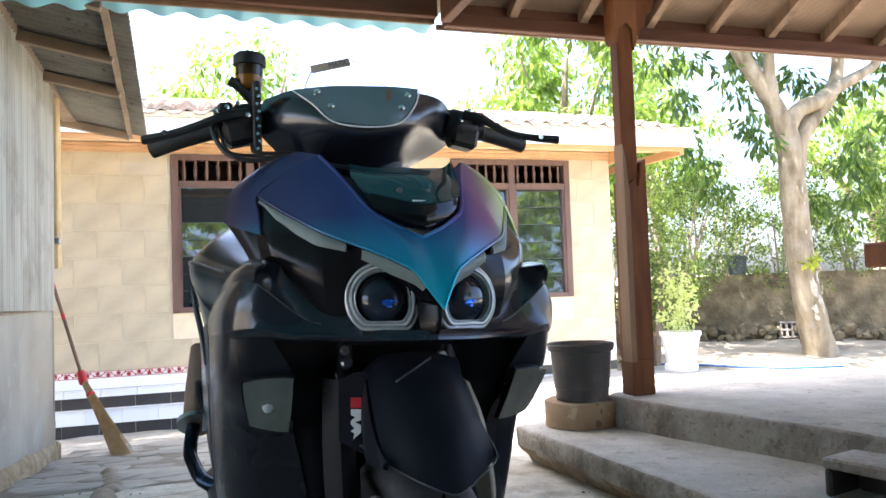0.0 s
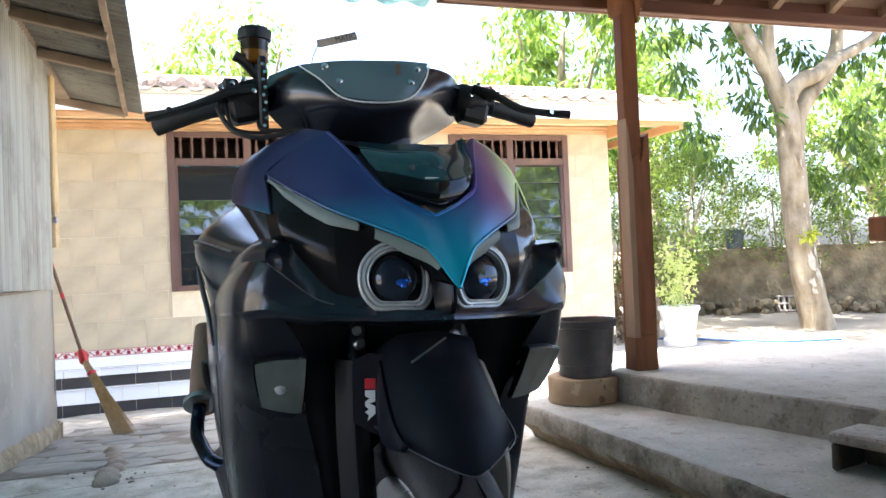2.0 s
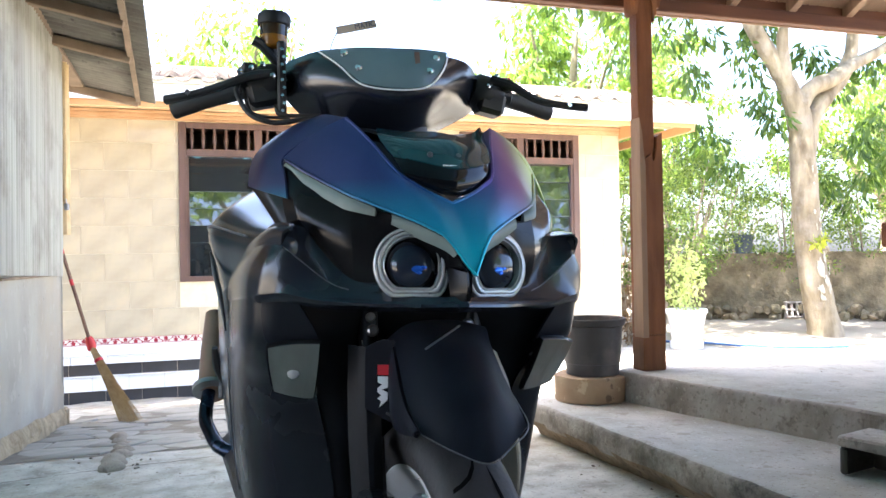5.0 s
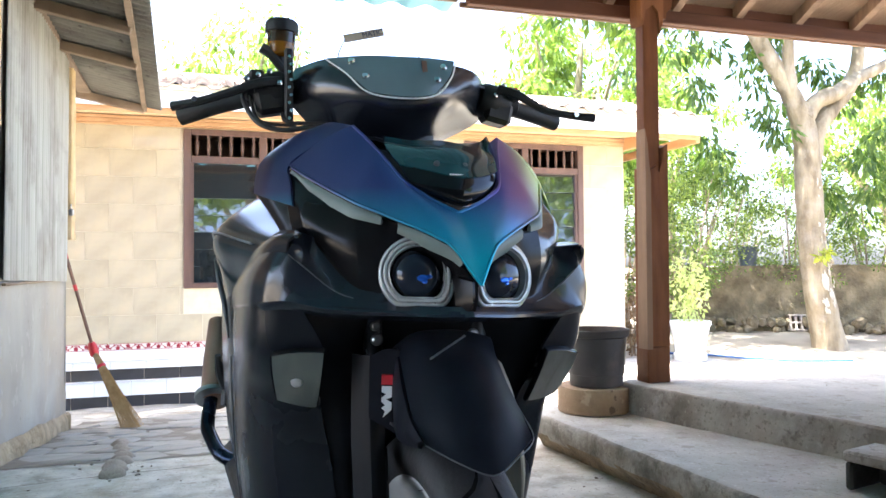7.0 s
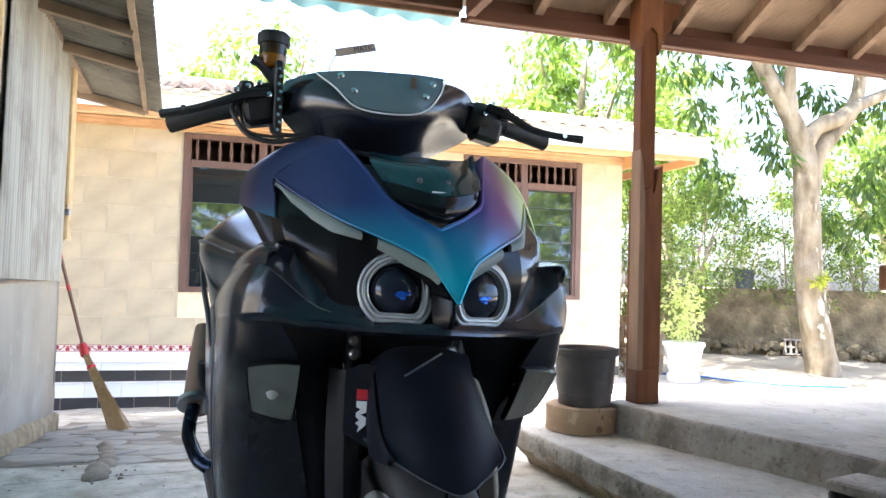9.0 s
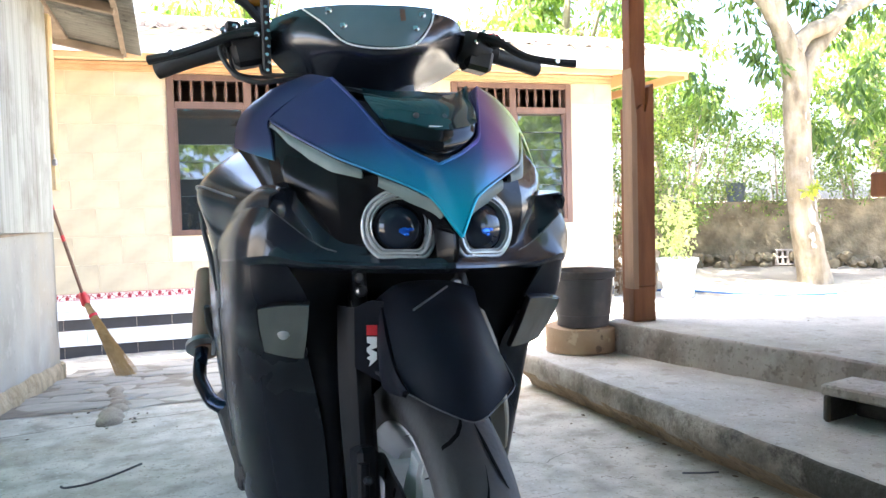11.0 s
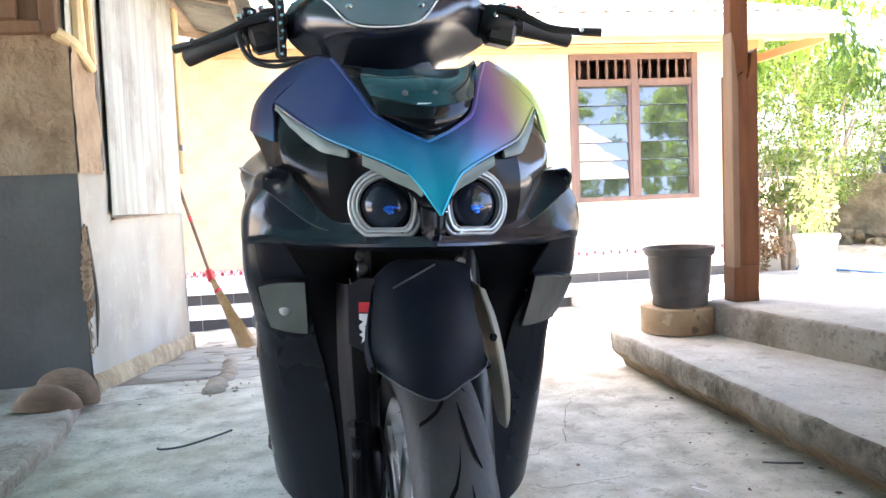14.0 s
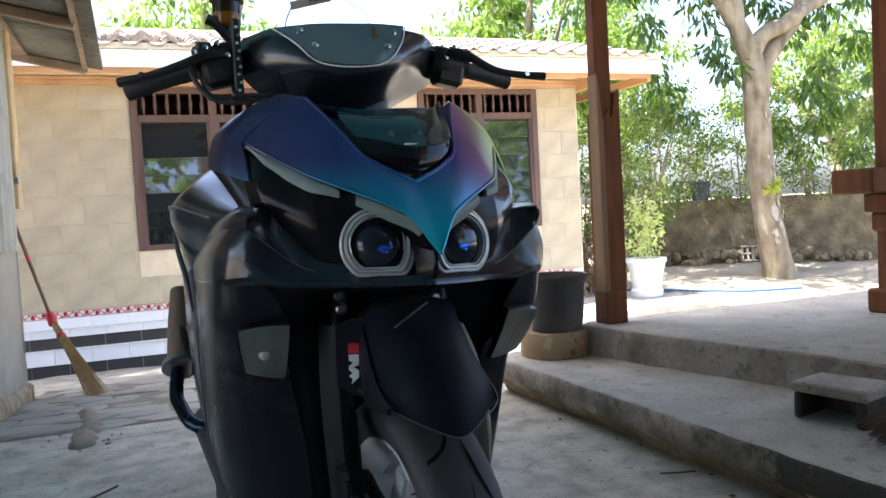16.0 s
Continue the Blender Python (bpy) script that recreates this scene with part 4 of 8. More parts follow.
def window(name, x0, x1, label, slats, tilts):
    w = thing(name, label, "window", kind="structure")
    f, y0, y1 = 0.066, WALL_Y - 0.025, WALL_Y + 0.07
    mid = (x0 + x1) / 2
    tz0, tz1 = 1.735, 1.80
    fr = part("window_frame", Shape().box((x0, y0, SILL), (x0 + f, y1, HEAD), 0.004).box((x1 - f, y0, SILL), (x1, y1, HEAD), 0.004)
              .box((x0 + f, y0 + 0.002, HEAD - 0.055), (x1 - f, y1, HEAD - 0.001), 0.004).box((x0 + f, y0 + 0.002, SILL + 0.001), (x1 - f, y1, SILL + 0.05), 0.004)
              .box((mid - 0.036, y0 + 0.003, SILL + 0.05), (mid + 0.036, y1, HEAD - 0.055), 0.004)
              .box((x0 + f, y0 + 0.004, tz0), (mid - 0.036, y1, tz1), 0.004).box((mid + 0.036, y0 + 0.004, tz0), (x1 - f, y1, tz1), 0.004), FRAME, w, smooth=0)
    for a, b in ((x0 + f, mid - 0.036), (mid + 0.036, x1 - f)):
        for i in range(6):
            o = new("baluster", baluster_me)
            o.parent = w
            o.matrix_basis = Matrix.Translation((a + (b - a) * (i + 0.5) / 6, WALL_Y + 0.02, tz1 - 0.003)) @ Matrix.Diagonal((1, 1, (HEAD - 0.055 - tz1 + 0.006) / 0.20, 1))
        sash = part("sash", Shape().box((a, WALL_Y - 0.006, SILL + 0.05), (a + 0.022, WALL_Y + 0.05, tz0)).box((b - 0.022, WALL_Y - 0.006, SILL + 0.05), (b, WALL_Y + 0.05, tz0)), FRAME, w, smooth=0)
        h = (tz0 - SILL - 0.05) / slats
        pane = mesh_of("pane", Shape().box((-(b - a) / 2 + 0.018, -0.003, -h / 2 - 0.006), ((b - a) / 2 - 0.018, 0.003, h / 2 + 0.006), 0.001), PANE, 0)
        pane_lip = mesh_of("pane_edge", Shape().box((-(b - a) / 2 + 0.018, -0.0045, -h / 2 - 0.0085), ((b - a) / 2 - 0.018, 0.0025, -h / 2 - 0.0062)), PANEEDGE, 0)
        for i in range(slats):
            o = new("pane", pane)
            o.parent = w
            lip_ = new("pane_edge", pane_lip)
            lip_.parent = o
            o.matrix_basis = Matrix.Translation(((a + b) / 2, WALL_Y + 0.03, SILL + 0.05 + h * (i + 0.5))) @ pose(0, 0, 0, tilts[i] + rnd.uniform(-0.8, 0.8), 0, rnd.uniform(-0.3, 0.3))
    return w


window("window_1", *WINDOWS[0], "brown wooden louvre window with turned balusters above, beside cream tiles", 7, (1, 0, -1, -6, -4, 1, 2))
window("window_2", *WINDOWS[1], "brown wooden louvre window with turned balusters, bright yard mirrored in the glass", 6, (-6, -8, -7, -6, -8, -7))

# wall tiles, each a piece
TW, TH, GAP = 0.397, 0.2485, 0.003


def tile_mesh(name, w, h, material):
    return mesh_of(name, Shape().box((0, -0.0035, 0), (w, 0.002, h), 0.0012), material, 0)


tile_cache = {}


def lay(x0, x1, z0, z1, material, name):
    if x1 - x0 < 0.02 or z1 - z0 < 0.01:
        return
    key = (name, round(x1 - x0, 3), round(z1 - z0, 3))
    if key not in tile_cache:
        tile_cache[key] = tile_mesh(name, x1 - x0 - GAP, z1 - z0 - GAP, material)
    o = new(name, tile_cache[key])
    o.parent = wall_house
    o.matrix_basis = Matrix.Translation((x0 + GAP / 2, WALL_Y, z0 + GAP / 2))


def run(z0, z1, x_start, width, material, name, left=-1.35):
    x = x_start
    while x > left:
        x -= width
    while x < HOUSE_R:
        spans = [(max(x, left), min(x + width, HOUSE_R))]
        for a, b in WINDOWS:
            if z1 > SILL + 0.005 and z0 < HEAD - 0.005:
                spans = [q for s in spans for q in ((s[0], min(s[1], a)), (max(s[0], b), s[1])) if q[1] > q[0]]
        for s in spans:
            if z0 < SILL < z1 and any(s[0] > a - 0.01 and s[1] < b + 0.01 for a, b in WINDOWS):
                lay(*s, z0, SILL, material, name)
            else:
                lay(*s, z0, z1, material, name)
        x += width


edges = [0.104] + [round(0.849 + TH * (i - 2), 4) for i in range(0, 7)] + [2.055]
edges = sorted(set(e for e in edges if 0.1 < e <= 2.06))
for k, (a, b) in enumerate(zip(edges, edges[1:])):
    run(a, b, -0.394 + (0.2 if k % 2 == len(edges) % 2 else 0.0), TW, TILE, "wall_tile")
run(-0.050, 0.045, -0.2, 0.30, WHITETILE, "white_tile")
run(-0.220, -0.120, -0.1, 0.30, BLACKTILE, "black_tile")
run(BASE_Z - 0.05, -0.356, -0.1, 0.30, BLACKTILE, "black_tile")
# two proud courses of white tile, each ending in a nosing
for z0, z1, x0, nose in ((-0.120, -0.051, -1.28, 0.012), (-0.356, -0.221, -1.41, 0.018)):
    course = mesh_of("white_tile", Shape().box((0.0015, -0.024, 0), (0.2985, 0.0, z1 - z0 - 0.010), 0.002).box((0.0015, -0.024 - nose, z1 - z0 - 0.0095), (0.2985, 0.0, z1 - z0), 0.003), WHITETILE, 0)
    for i in range(20):
        o = new("white_tile", course)
        o.parent = wall_house
        o.matrix_basis = Matrix.Translation((x0 + 0.30 * i, WALL_Y - 0.0035, z0))
run(0.045, 0.104, -0.2, 0.25, BORDER, "border_tile")
# scroll flowers on the border
motif = Shape()
YB = WALL_Y - 0.0062


def dab(cx, cz, r, ang, wide=0.45):
    """One petal or leaf of the scroll."""
    ca, sa = math.cos(ang), math.sin(ang)
    motif.add([(cx + r * (u * ca - v * sa), YB, cz + r * (u * sa + v * ca)) for u, v in ((0, 0), (0.4, -wide), (0.85, -wide * 0.6), (1, 0), (0.85, wide * 0.6), (0.4, wide))], [tuple(range(6))])


for i in range(70):
    x = -1.3 + i * 0.085
    if x > HOUSE_R - 0.1:
        break
    up = 1 if i % 2 else -1
    stem = [(x + 0.085 * t, 0.0745 + up * 0.017 * math.sin(math.pi * t)) for t in (0, 0.17, 0.33, 0.5, 0.67, 0.83, 1)]
    for (a, b), (c, d) in zip(stem, stem[1:]):
        motif.add([(a, YB, b - 0.0032), (c, YB, d - 0.0032), (c, YB, d + 0.0032), (a, YB, b + 0.0032)], [(0, 1, 2, 3)])
    for q in range(5):
        dab(x + 0.046, 0.0745 - up * 0.007, 0.021, 2 * math.pi * q / 5 + 0.3)
    dab(x + 0.012, 0.0745 + up * 0.004, 0.022, up * 1.2, 0.3)
    dab(x + 0.078, 0.0745 + up * 0.006, 0.020, up * 2.2, 0.3)
for z in (0.0475, 0.1015):
    motif.add([(-1.35, YB, z - 0.002), (HOUSE_R - 0.02, YB, z - 0.002), (HOUSE_R - 0.02, YB, z + 0.002), (-1.35, YB, z + 0.002)], [(0, 1, 2, 3)])
part("scroll_pattern", motif, CRIMSON, wall_house, "crimson flower scroll on the border tiles", smooth=0)

# ---- mud-walled building beside the yard ----
LX, NEAR_Y, FAR_Y = -0.425, 3.30, 5.40
lw = grid_sheet(steps(NEAR_Y, FAR_Y, 0.05), steps(-0.4, 2.35, 0.05), lambda y, z: LX + 0.006 * noise.noise(Vector((y * 4, z * 4, 0))) + (0.012 * noise.noise(Vector((y * 9, z * 9, 4))) if z < 0.2 else 0))
lw.verts = [(z, x, y) for x, y, z in lw.verts]
lw.box((LX - 0.2, NEAR_Y + 0.012, -0.4), (LX - 0.02, FAR_Y - 0.01, 2.35)).box((LX - 0.021, FAR_Y - 0.02, -0.4), (LX + 0.003, FAR_Y, 2.35))
solid("wall_left", lw, PLASTER, "pale grey plastered side wall of the neighbouring building", "wall", "structure", smooth=60)
ew = Shape().box((-3.5, NEAR_Y, -0.1), (LX - 0.004, NEAR_Y + 0.2, 0.92))
solid("wall_end", ew, DARKPAINT, "dark grey painted end wall with a crumbling corner", "wall", "structure", smooth=0)
ad = grid_sheet(steps(-3.5, LX + 0.004, 0.05), steps(0.90, 1.44, 0.03), lambda x, z: NEAR_Y - 0.008 + 0.014 * noise.noise(Vector((x * 8, z * 8, 7))))
ad.verts = [(x, z, y) for x, y, z in ad.verts]
ad.box((-3.5, NEAR_Y + 0.01, 0.9), (LX - 0.002, NEAR_Y + 0.2, 1.44))
adside = grid_sheet(steps(NEAR_Y - 0.012, 3.60, 0.03), steps(0.90, 1.44, 0.03), lambda y, z: LX + 0.014 + 0.012 * noise.noise(Vector((y * 9, z * 9, 2))))
adside.verts = [(z, x, y) for x, y, z in adside.verts]
ad.join(adside)
solid("wall_mud", ad, ADOBE, "rough brown mud rendering on the upper end wall", "wall", "structure", smooth=60)
# crumbled strip down the corner
crumb = Shape()
for i in range(26):
    z = 0.18 + 0.50 * i / 25
    wdt = (0.006 + 0.014 * abs(noise.noise(Vector((z * 7, 1, 1)))) + 0.012 * (0.40 < z < 0.62)) * min(1.0, 0.25 + (z - 0.15) * 2.6)
    m = Matrix.Translation((LX + 0.004, NEAR_Y + 0.008, z)) @ Euler((rnd.uniform(-0.5, 0.5), rnd.uniform(-0.5, 0.5), rnd.uniform(0, 6))).to_matrix().to_4x4() @ Matrix.Diagonal((wdt, wdt * 0.8, rnd.uniform(0.016, 0.045), 1))
    ball = noisy(Shape().lathe([(0.2, -1), (0.9, -0.5), (1, 0.3), (0.3, 1)], 9), 0.4, 1.5, i)
    crumb.add(ball.verts, ball.faces, m)
solid("trim_corner", crumb, ADOBE, "crumbling plaster patch along the wall corner", "plaster", "structure", smooth=30)
fiss = Shape().tube([(LX + 0.006, 3.345, 0.69), (LX + 0.006, 3.36, 0.60), (LX + 0.006, 3.40, 0.46), (LX + 0.006, 3.41, 0.34), (LX + 0.006, 3.37, 0.19)], [0.004, 0.008, 0.007, 0.008, 0.003], 6)
part("crack", fiss, CRACK, bpy.data.objects["wall_left"])
pl = grid_sheet(steps(NEAR_Y - 0.008, FAR_Y + 0.04, 0.04), steps(0, 1, 0.06), lambda y, v: 0.0)
plinth = []
for y, v, _ in pl.verts:
    top = 0.085 + ground_z(y) * 0.9 + 0.015 * noise.noise(Vector((y * 3, 0, 5)))
    z = -0.42 + (top + 0.42) * v
    plinth.append((LX + 0.004 + 0.028 * min(1, (top - z) / 0.04) * (0.75 + 0.5 * noise.noise(Vector((y * 4, z * 7, 0)))) + 0.006 * noise.noise(Vector((y * 20, z * 20, 0))), y, z))
pl.verts = plinth
pl.box((LX - 0.05, FAR_Y + 0.0, -0.42), (LX + 0.03, FAR_Y + 0.045, -0.12), 0.015)
solid("plinth_left", pl, PLINTH, "worn brown cement plinth at the foot of the wall", "plinth", "structure", smooth=60)
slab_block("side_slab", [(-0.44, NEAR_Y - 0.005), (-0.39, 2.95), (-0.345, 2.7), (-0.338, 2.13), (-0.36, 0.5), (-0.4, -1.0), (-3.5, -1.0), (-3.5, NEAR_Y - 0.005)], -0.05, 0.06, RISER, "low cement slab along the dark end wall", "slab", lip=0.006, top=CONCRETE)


def wave_sheet(name, u, v, origin, du, dv, pitch, depth, material, label, category, thick=0.004, wob=0.002):
    """Corrugated sheet: waves along du, straight along dv."""
    du, dv, origin = Vector(du).normalized(), Vector(dv).normalized(), Vector(origin)
    nrm = du.cross(dv)
    s = Shape()
    a, b = int(u / pitch * 8) + 1, max(2, int(v / 0.12))
    for side in (0, -thick):
        for i in range(a):
            for j in range(b):
                x, y = u * i / (a - 1), v * j / (b - 1)
                p = origin + du * x + dv * y + nrm * (side + depth * math.sin(2 * math.pi * x / pitch) + wob * noise.noise(Vector((x * 3, y * 3, 0))))
                s.verts.append(tuple(p))
    k = a * b
    for i in range(a - 1):
        for j in range(b - 1):
            q = (i * b + j, (i + 1) * b + j, (i + 1) * b + j + 1, i * b + j + 1)
            s.faces += [q, tuple(k + c for c in reversed(q))]
    for i in range(a - 1):
        s.faces += [(i * b, k + i * b, k + (i + 1) * b, (i + 1) * b), (i * b + b - 1, (i + 1) * b + b - 1, k + (i + 1) * b + b - 1, k + i * b + b - 1)]
    return solid(name, s, material, label, category, smooth=50)


wave_sheet("zinc_sheet", 1.58, 1.36, (LX + 0.022, 3.68, 0.725), (0, 1, -0.02), (0, 0.045, 1), 0.052, 0.0075, ZINC, "upright corrugated zinc sheet fixed over a wall opening", "metal sheet")
tagged(part("sheet_batten", Shape().box((LX + 0.004, 3.72, 0.700), (LX + 0.022, 5.22, 0.712), 0.003, Matrix.Translation((0, 0, 0))), PALEWOOD), "thin wooden batten under the zinc sheet", "batten")
# opening edge, bamboo poles and boards at the corner top
# the gap's shade is a dark strip laid on the wall
solid("trim_gap_shade", Shape().box((LX + 0.001, 3.605, 0.92), (LX + 0.01, 3.645, 1.9)), CRACK, "dark strip standing in for the shaded gap beside the sheeted opening", "gap", "structure", smooth=0)
for x, y, z0, z1, r in ((LX + 0.01, 3.40, 1.40, 2.3, 0.030), (LX + 0.018, 3.53, 1.36, 2.3, 0.020), (LX + 0.014, 5.45, 0.95, 2.02, 0.032), (LX + 0.026, 5.39, 1.15, 2.02, 0.019)):
    p = Shape().tube([(x, y, z0 + (z1 - z0) * i / 8) for i in range(9)], [r * (1.12 if i % 3 == 0 else 1.0) for i in range(9)], 10, 2)
    tagged(part("bamboo_pole", p, BAMBOO), "upright yellow bamboo pole tied to the wall", "pole")
tie = Shape().tube([(LX - 0.035, 3.275, 1.445), (LX + 0.015, 3.33, 1.405), (LX + 0.035, 3.48, 1.335)], [0.026, 0.026, 0.020], 10)
tagged(part("bamboo_tie", tie, BAMBOO), "short bamboo piece lashed across the wall corner", "pole")
boards = Shape()
for i in range(9):
    boards.box((-2.6 + i * 0.24, NEAR_Y - 0.024, 1.44), (-2.366 + i * 0.24, NEAR_Y + 0.008, 2.4), 0.004)
boards.box((-2.6, NEAR_Y - 0.052, 1.44), (-0.50, NEAR_Y - 0.025, 1.49), 0.006).box((-0.66, NEAR_Y - 0.054, 1.491), (-0.585, NEAR_Y - 0.025, 2.4), 0.006).box((-0.51, NEAR_Y - 0.045, 1.44), (-0.445, NEAR_Y - 0.025, 2.4), 0.006)
solid("wall_boards", boards, PANELWOOD, "brown timber boarding above the mud wall", "boarding", "structure", smooth=0)
tagged(part("padlock", Shape().box((LX + 0.02, 5.36, 1.10), (LX + 0.05, 5.40, 1.14), 0.006).tube([(LX + 0.035, 5.37, 1.14), (LX + 0.035, 5.365, 1.165), (LX + 0.035, 5.395, 1.165), (LX + 0.035, 5.39, 1.14)], 0.004, 6), STEEL), "small dark metal padlock hanging on the door edge", "padlock")

# lean-to roof over that wall: sheets on rafters
lr_rise = 0.20
def sheet_z(x, y):
    return 2.040 - 0.012 * (y - 3.15) + lr_rise * (0.05 - x)


def batten_x(y):
    return 0.046 - 0.0304 * (y - 4.0)


wave_sheet("lean_to_roof", 3.3, 2.4, (0.165, 3.15, sheet_z(0.165, 3.15)), (-0.022, 1, -0.012 + 0.022 * lr_rise), (-1, 0, lr_rise), 0.076, 0.012, ASBESTOS, "weathered grey corrugated roof sheets overhanging the side wall", "roof")
for y in (3.5, 4.28, 5.0, 6.33):
    r = Shape().box((-2.1, -0.024, -0.075), (batten_x(y) - 0.010, 0.024, -0.018), 0.004, Matrix.Translation((0.02, y, sheet_z(0.02, y) - 0.004)) @ Matrix.Rotation(math.atan(lr_rise), 4, "Y"))
    tagged(part("roof_rafter", r, PALEWOOD), "rough sawn rafter under the lean-to roof", "rafter", "lean-to rafters")
batten = noisy(Shape().tube([(batten_x(y), y, sheet_z(batten_x(y), y) - 0.034) for y in (3.2, 3.8, 4.4, 5.0, 5.7, 6.42)], 0.021, 4, 3), 0.005, 5)
tagged(part("eave_batten", batten, PALEWOOD), "pale wooden eave batten under the lean-to roof", "batten")
solid("wall_plate", Shape().box((LX - 0.06, 3.3, 2.06), (LX + 0.03, 6.4, 2.12), 0.006), PALEWOOD, "timber wall plate under the lean-to rafters", "beam", "structure", smooth=0)

# ---- pavilion roof over the terrace, canopy over the drive ----
ER, EZ, EY = 1.39, 1.87, 3.10
roofp = thing("pavilion_roof", "low hipped pavilion roof with dark rafters under woven bamboo matting", "roof", kind="structure")
PS = math.tan(math.radians(27))
part("eave_beam", Shape().box((ER + 0.02, EY - 0.045, EZ - 0.028), (5.6, EY, EZ + 0.030), 0.005), FASCIA, roofp, "dark timber eave beam", smooth=0)
part("eave_infill", Shape().box((ER + 0.02, EY - 0.022, EZ + 0.031), (5.6, EY - 0.004, EZ + 0.086)), FASCIA, roofp, smooth=0)
part("fascia_edge", Shape().box((ER, EY + 0.004, EZ - 0.030), (5.6, EY + 0.022, EZ - 0.008), 0.003), POSTSIDE, roofp, smooth=0)


def rafter(x, y1=EY - 0.02, y0=-0.6):
    z1, z0 = EZ + 0.045, EZ + 0.045 + (y1 - y0) * PS
    v = [(x + a, y, z + h) for y, z in ((y1, z1), (y0, z0)) for a in (-0.019, 0.019) for h in (-0.030, 0.030)]
    return Shape().add(v, [(0, 1, 3, 2), (4, 6, 7, 5), (0, 4, 5, 1), (2, 3, 7, 6), (0, 2, 6, 4), (1, 5, 7, 3)])


for i in range(12):
    x = 1.72 + i * 0.335
    part("rafter", rafter(x, y0=max(-0.6, EY - (x - ER))), RAFTER, roofp, smooth=0)
hip = Shape()
p0, p1 = Vector((ER + 0.03, EY - 0.03, EZ + 0.06)), Vector((ER + 3.6, EY - 3.6, EZ + 0.06 + 3.6 * PS))
hip.tube([p0, p0.lerp(p1, 0.5), p1], 0.04, 4, 1)
part("hip_rafter", hip, POSTSIDE, roofp, "paler hip rafter", smooth=0)
side_beam = Shape().box((ER, -1.5, EZ - 0.02), (ER + 0.045, EY - 0.05, EZ + 0.075), 0.004)
part("side_beam", side_beam, FASCIA, roofp, smooth=0)
MATTING = mat("woven_bamboo_mat", [(0.25, 0.16, 0.095), (0.36, 0.245, 0.155)], 3.0, 0.7, bump=0.2, bump_scale=120, stain=(0.26, 0.18, 0.11), stain_scale=1.5)
weave = Shape()
base_z = EZ + 0.066
plane = lambda x, y, lift=0.0: (x, y, base_z + (EY - y) * PS + lift)
weave.add([plane(ER, EY, 0.001), plane(5.6, EY, 0.001), plane(5.6, -0.7, 0.001), plane(ER + 3.8, -0.7, 0.001)], [(3, 2, 1, 0)])
for j in range(30):
    for i in range(112):
        x, y = ER + 0.12 + i * 0.045, EY - 0.03 - j * 0.045
        if x - ER < (EY - y) * 0.98 or x > 5.6:
            continue
        turn = 1 if (i // 2 + j) % 2 else -1
        ang = turn * math.radians(45)
        c, s_ = math.cos(ang), math.sin(ang)
        hw, hl = 0.0105, 0.040
        for off in (-0.013, 0.013):
            q = [(a * c - (b + off) * s_, a * s_ + (b + off) * c) for a, b in ((-hl, -hw), (hl, -hw), (hl, hw), (-hl, hw))]
            k0 = len(weave.verts)
            lifts = (-0.001, -0.0025 if turn > 0 else -0.004)
            weave.verts += [plane(x + a, y + b, lifts[n % 2]) for n, (a, b) in enumerate(q)]
            weave.faces.append((k0 + 3, k0 + 2, k0 + 1, k0))
part("matting", weave, MATTING, roofp, "woven bamboo matting", smooth=0)
over = Shape().add([plane(ER - 0.08, EY + 0.09, 0.05), plane(5.6, EY + 0.09, 0.05), plane(5.6, -0.9, 0.06), plane(ER + 4.0, -0.9, 0.06)], [(0, 1, 2, 3)])
over.add([(ER - 0.08, EY + 0.09, base_z + 0.03), (ER + 4.0, -0.9, base_z + 0.06 + 4 * PS), (ER + 4.0, -4, base_z + 0.06 + 4 * PS), (ER - 0.08, -4, base_z + 0.03)], [(0, 1, 2, 3)])
part("roof_cover", over, ROOFTILE, roofp, smooth=0)

fb = Shape().box((-0.9, EY - 0.03, EZ + 0.012), (ER - 0.004, EY + 0.012, EZ + 0.10), 0.004)
solid("canopy_beam", fb, FASCIA, "dark red painted beam carrying the drive canopy", "beam", "structure", smooth=0)
solid("canopy_edge", Shape().box((-0.9, EY + 0.014, EZ - 0.006), (ER - 0.004, EY + 0.03, EZ + 0.022), 0.003), POSTSIDE, "pale wooden edge strip on the canopy beam", "trim", "structure", smooth=0)
# carried on unseen to the left and back, added to keep sky off the scooter
wave_sheet("canopy_sheet", 6.0, 6.8, (-4.53, EY + 0.42, EZ + 0.098), (1, 0, 0), (0, -1, 0.10), 0.165, 0.013, BLUESHEET, "faded blue corrugated canopy sheets over the drive", "roof sheet")


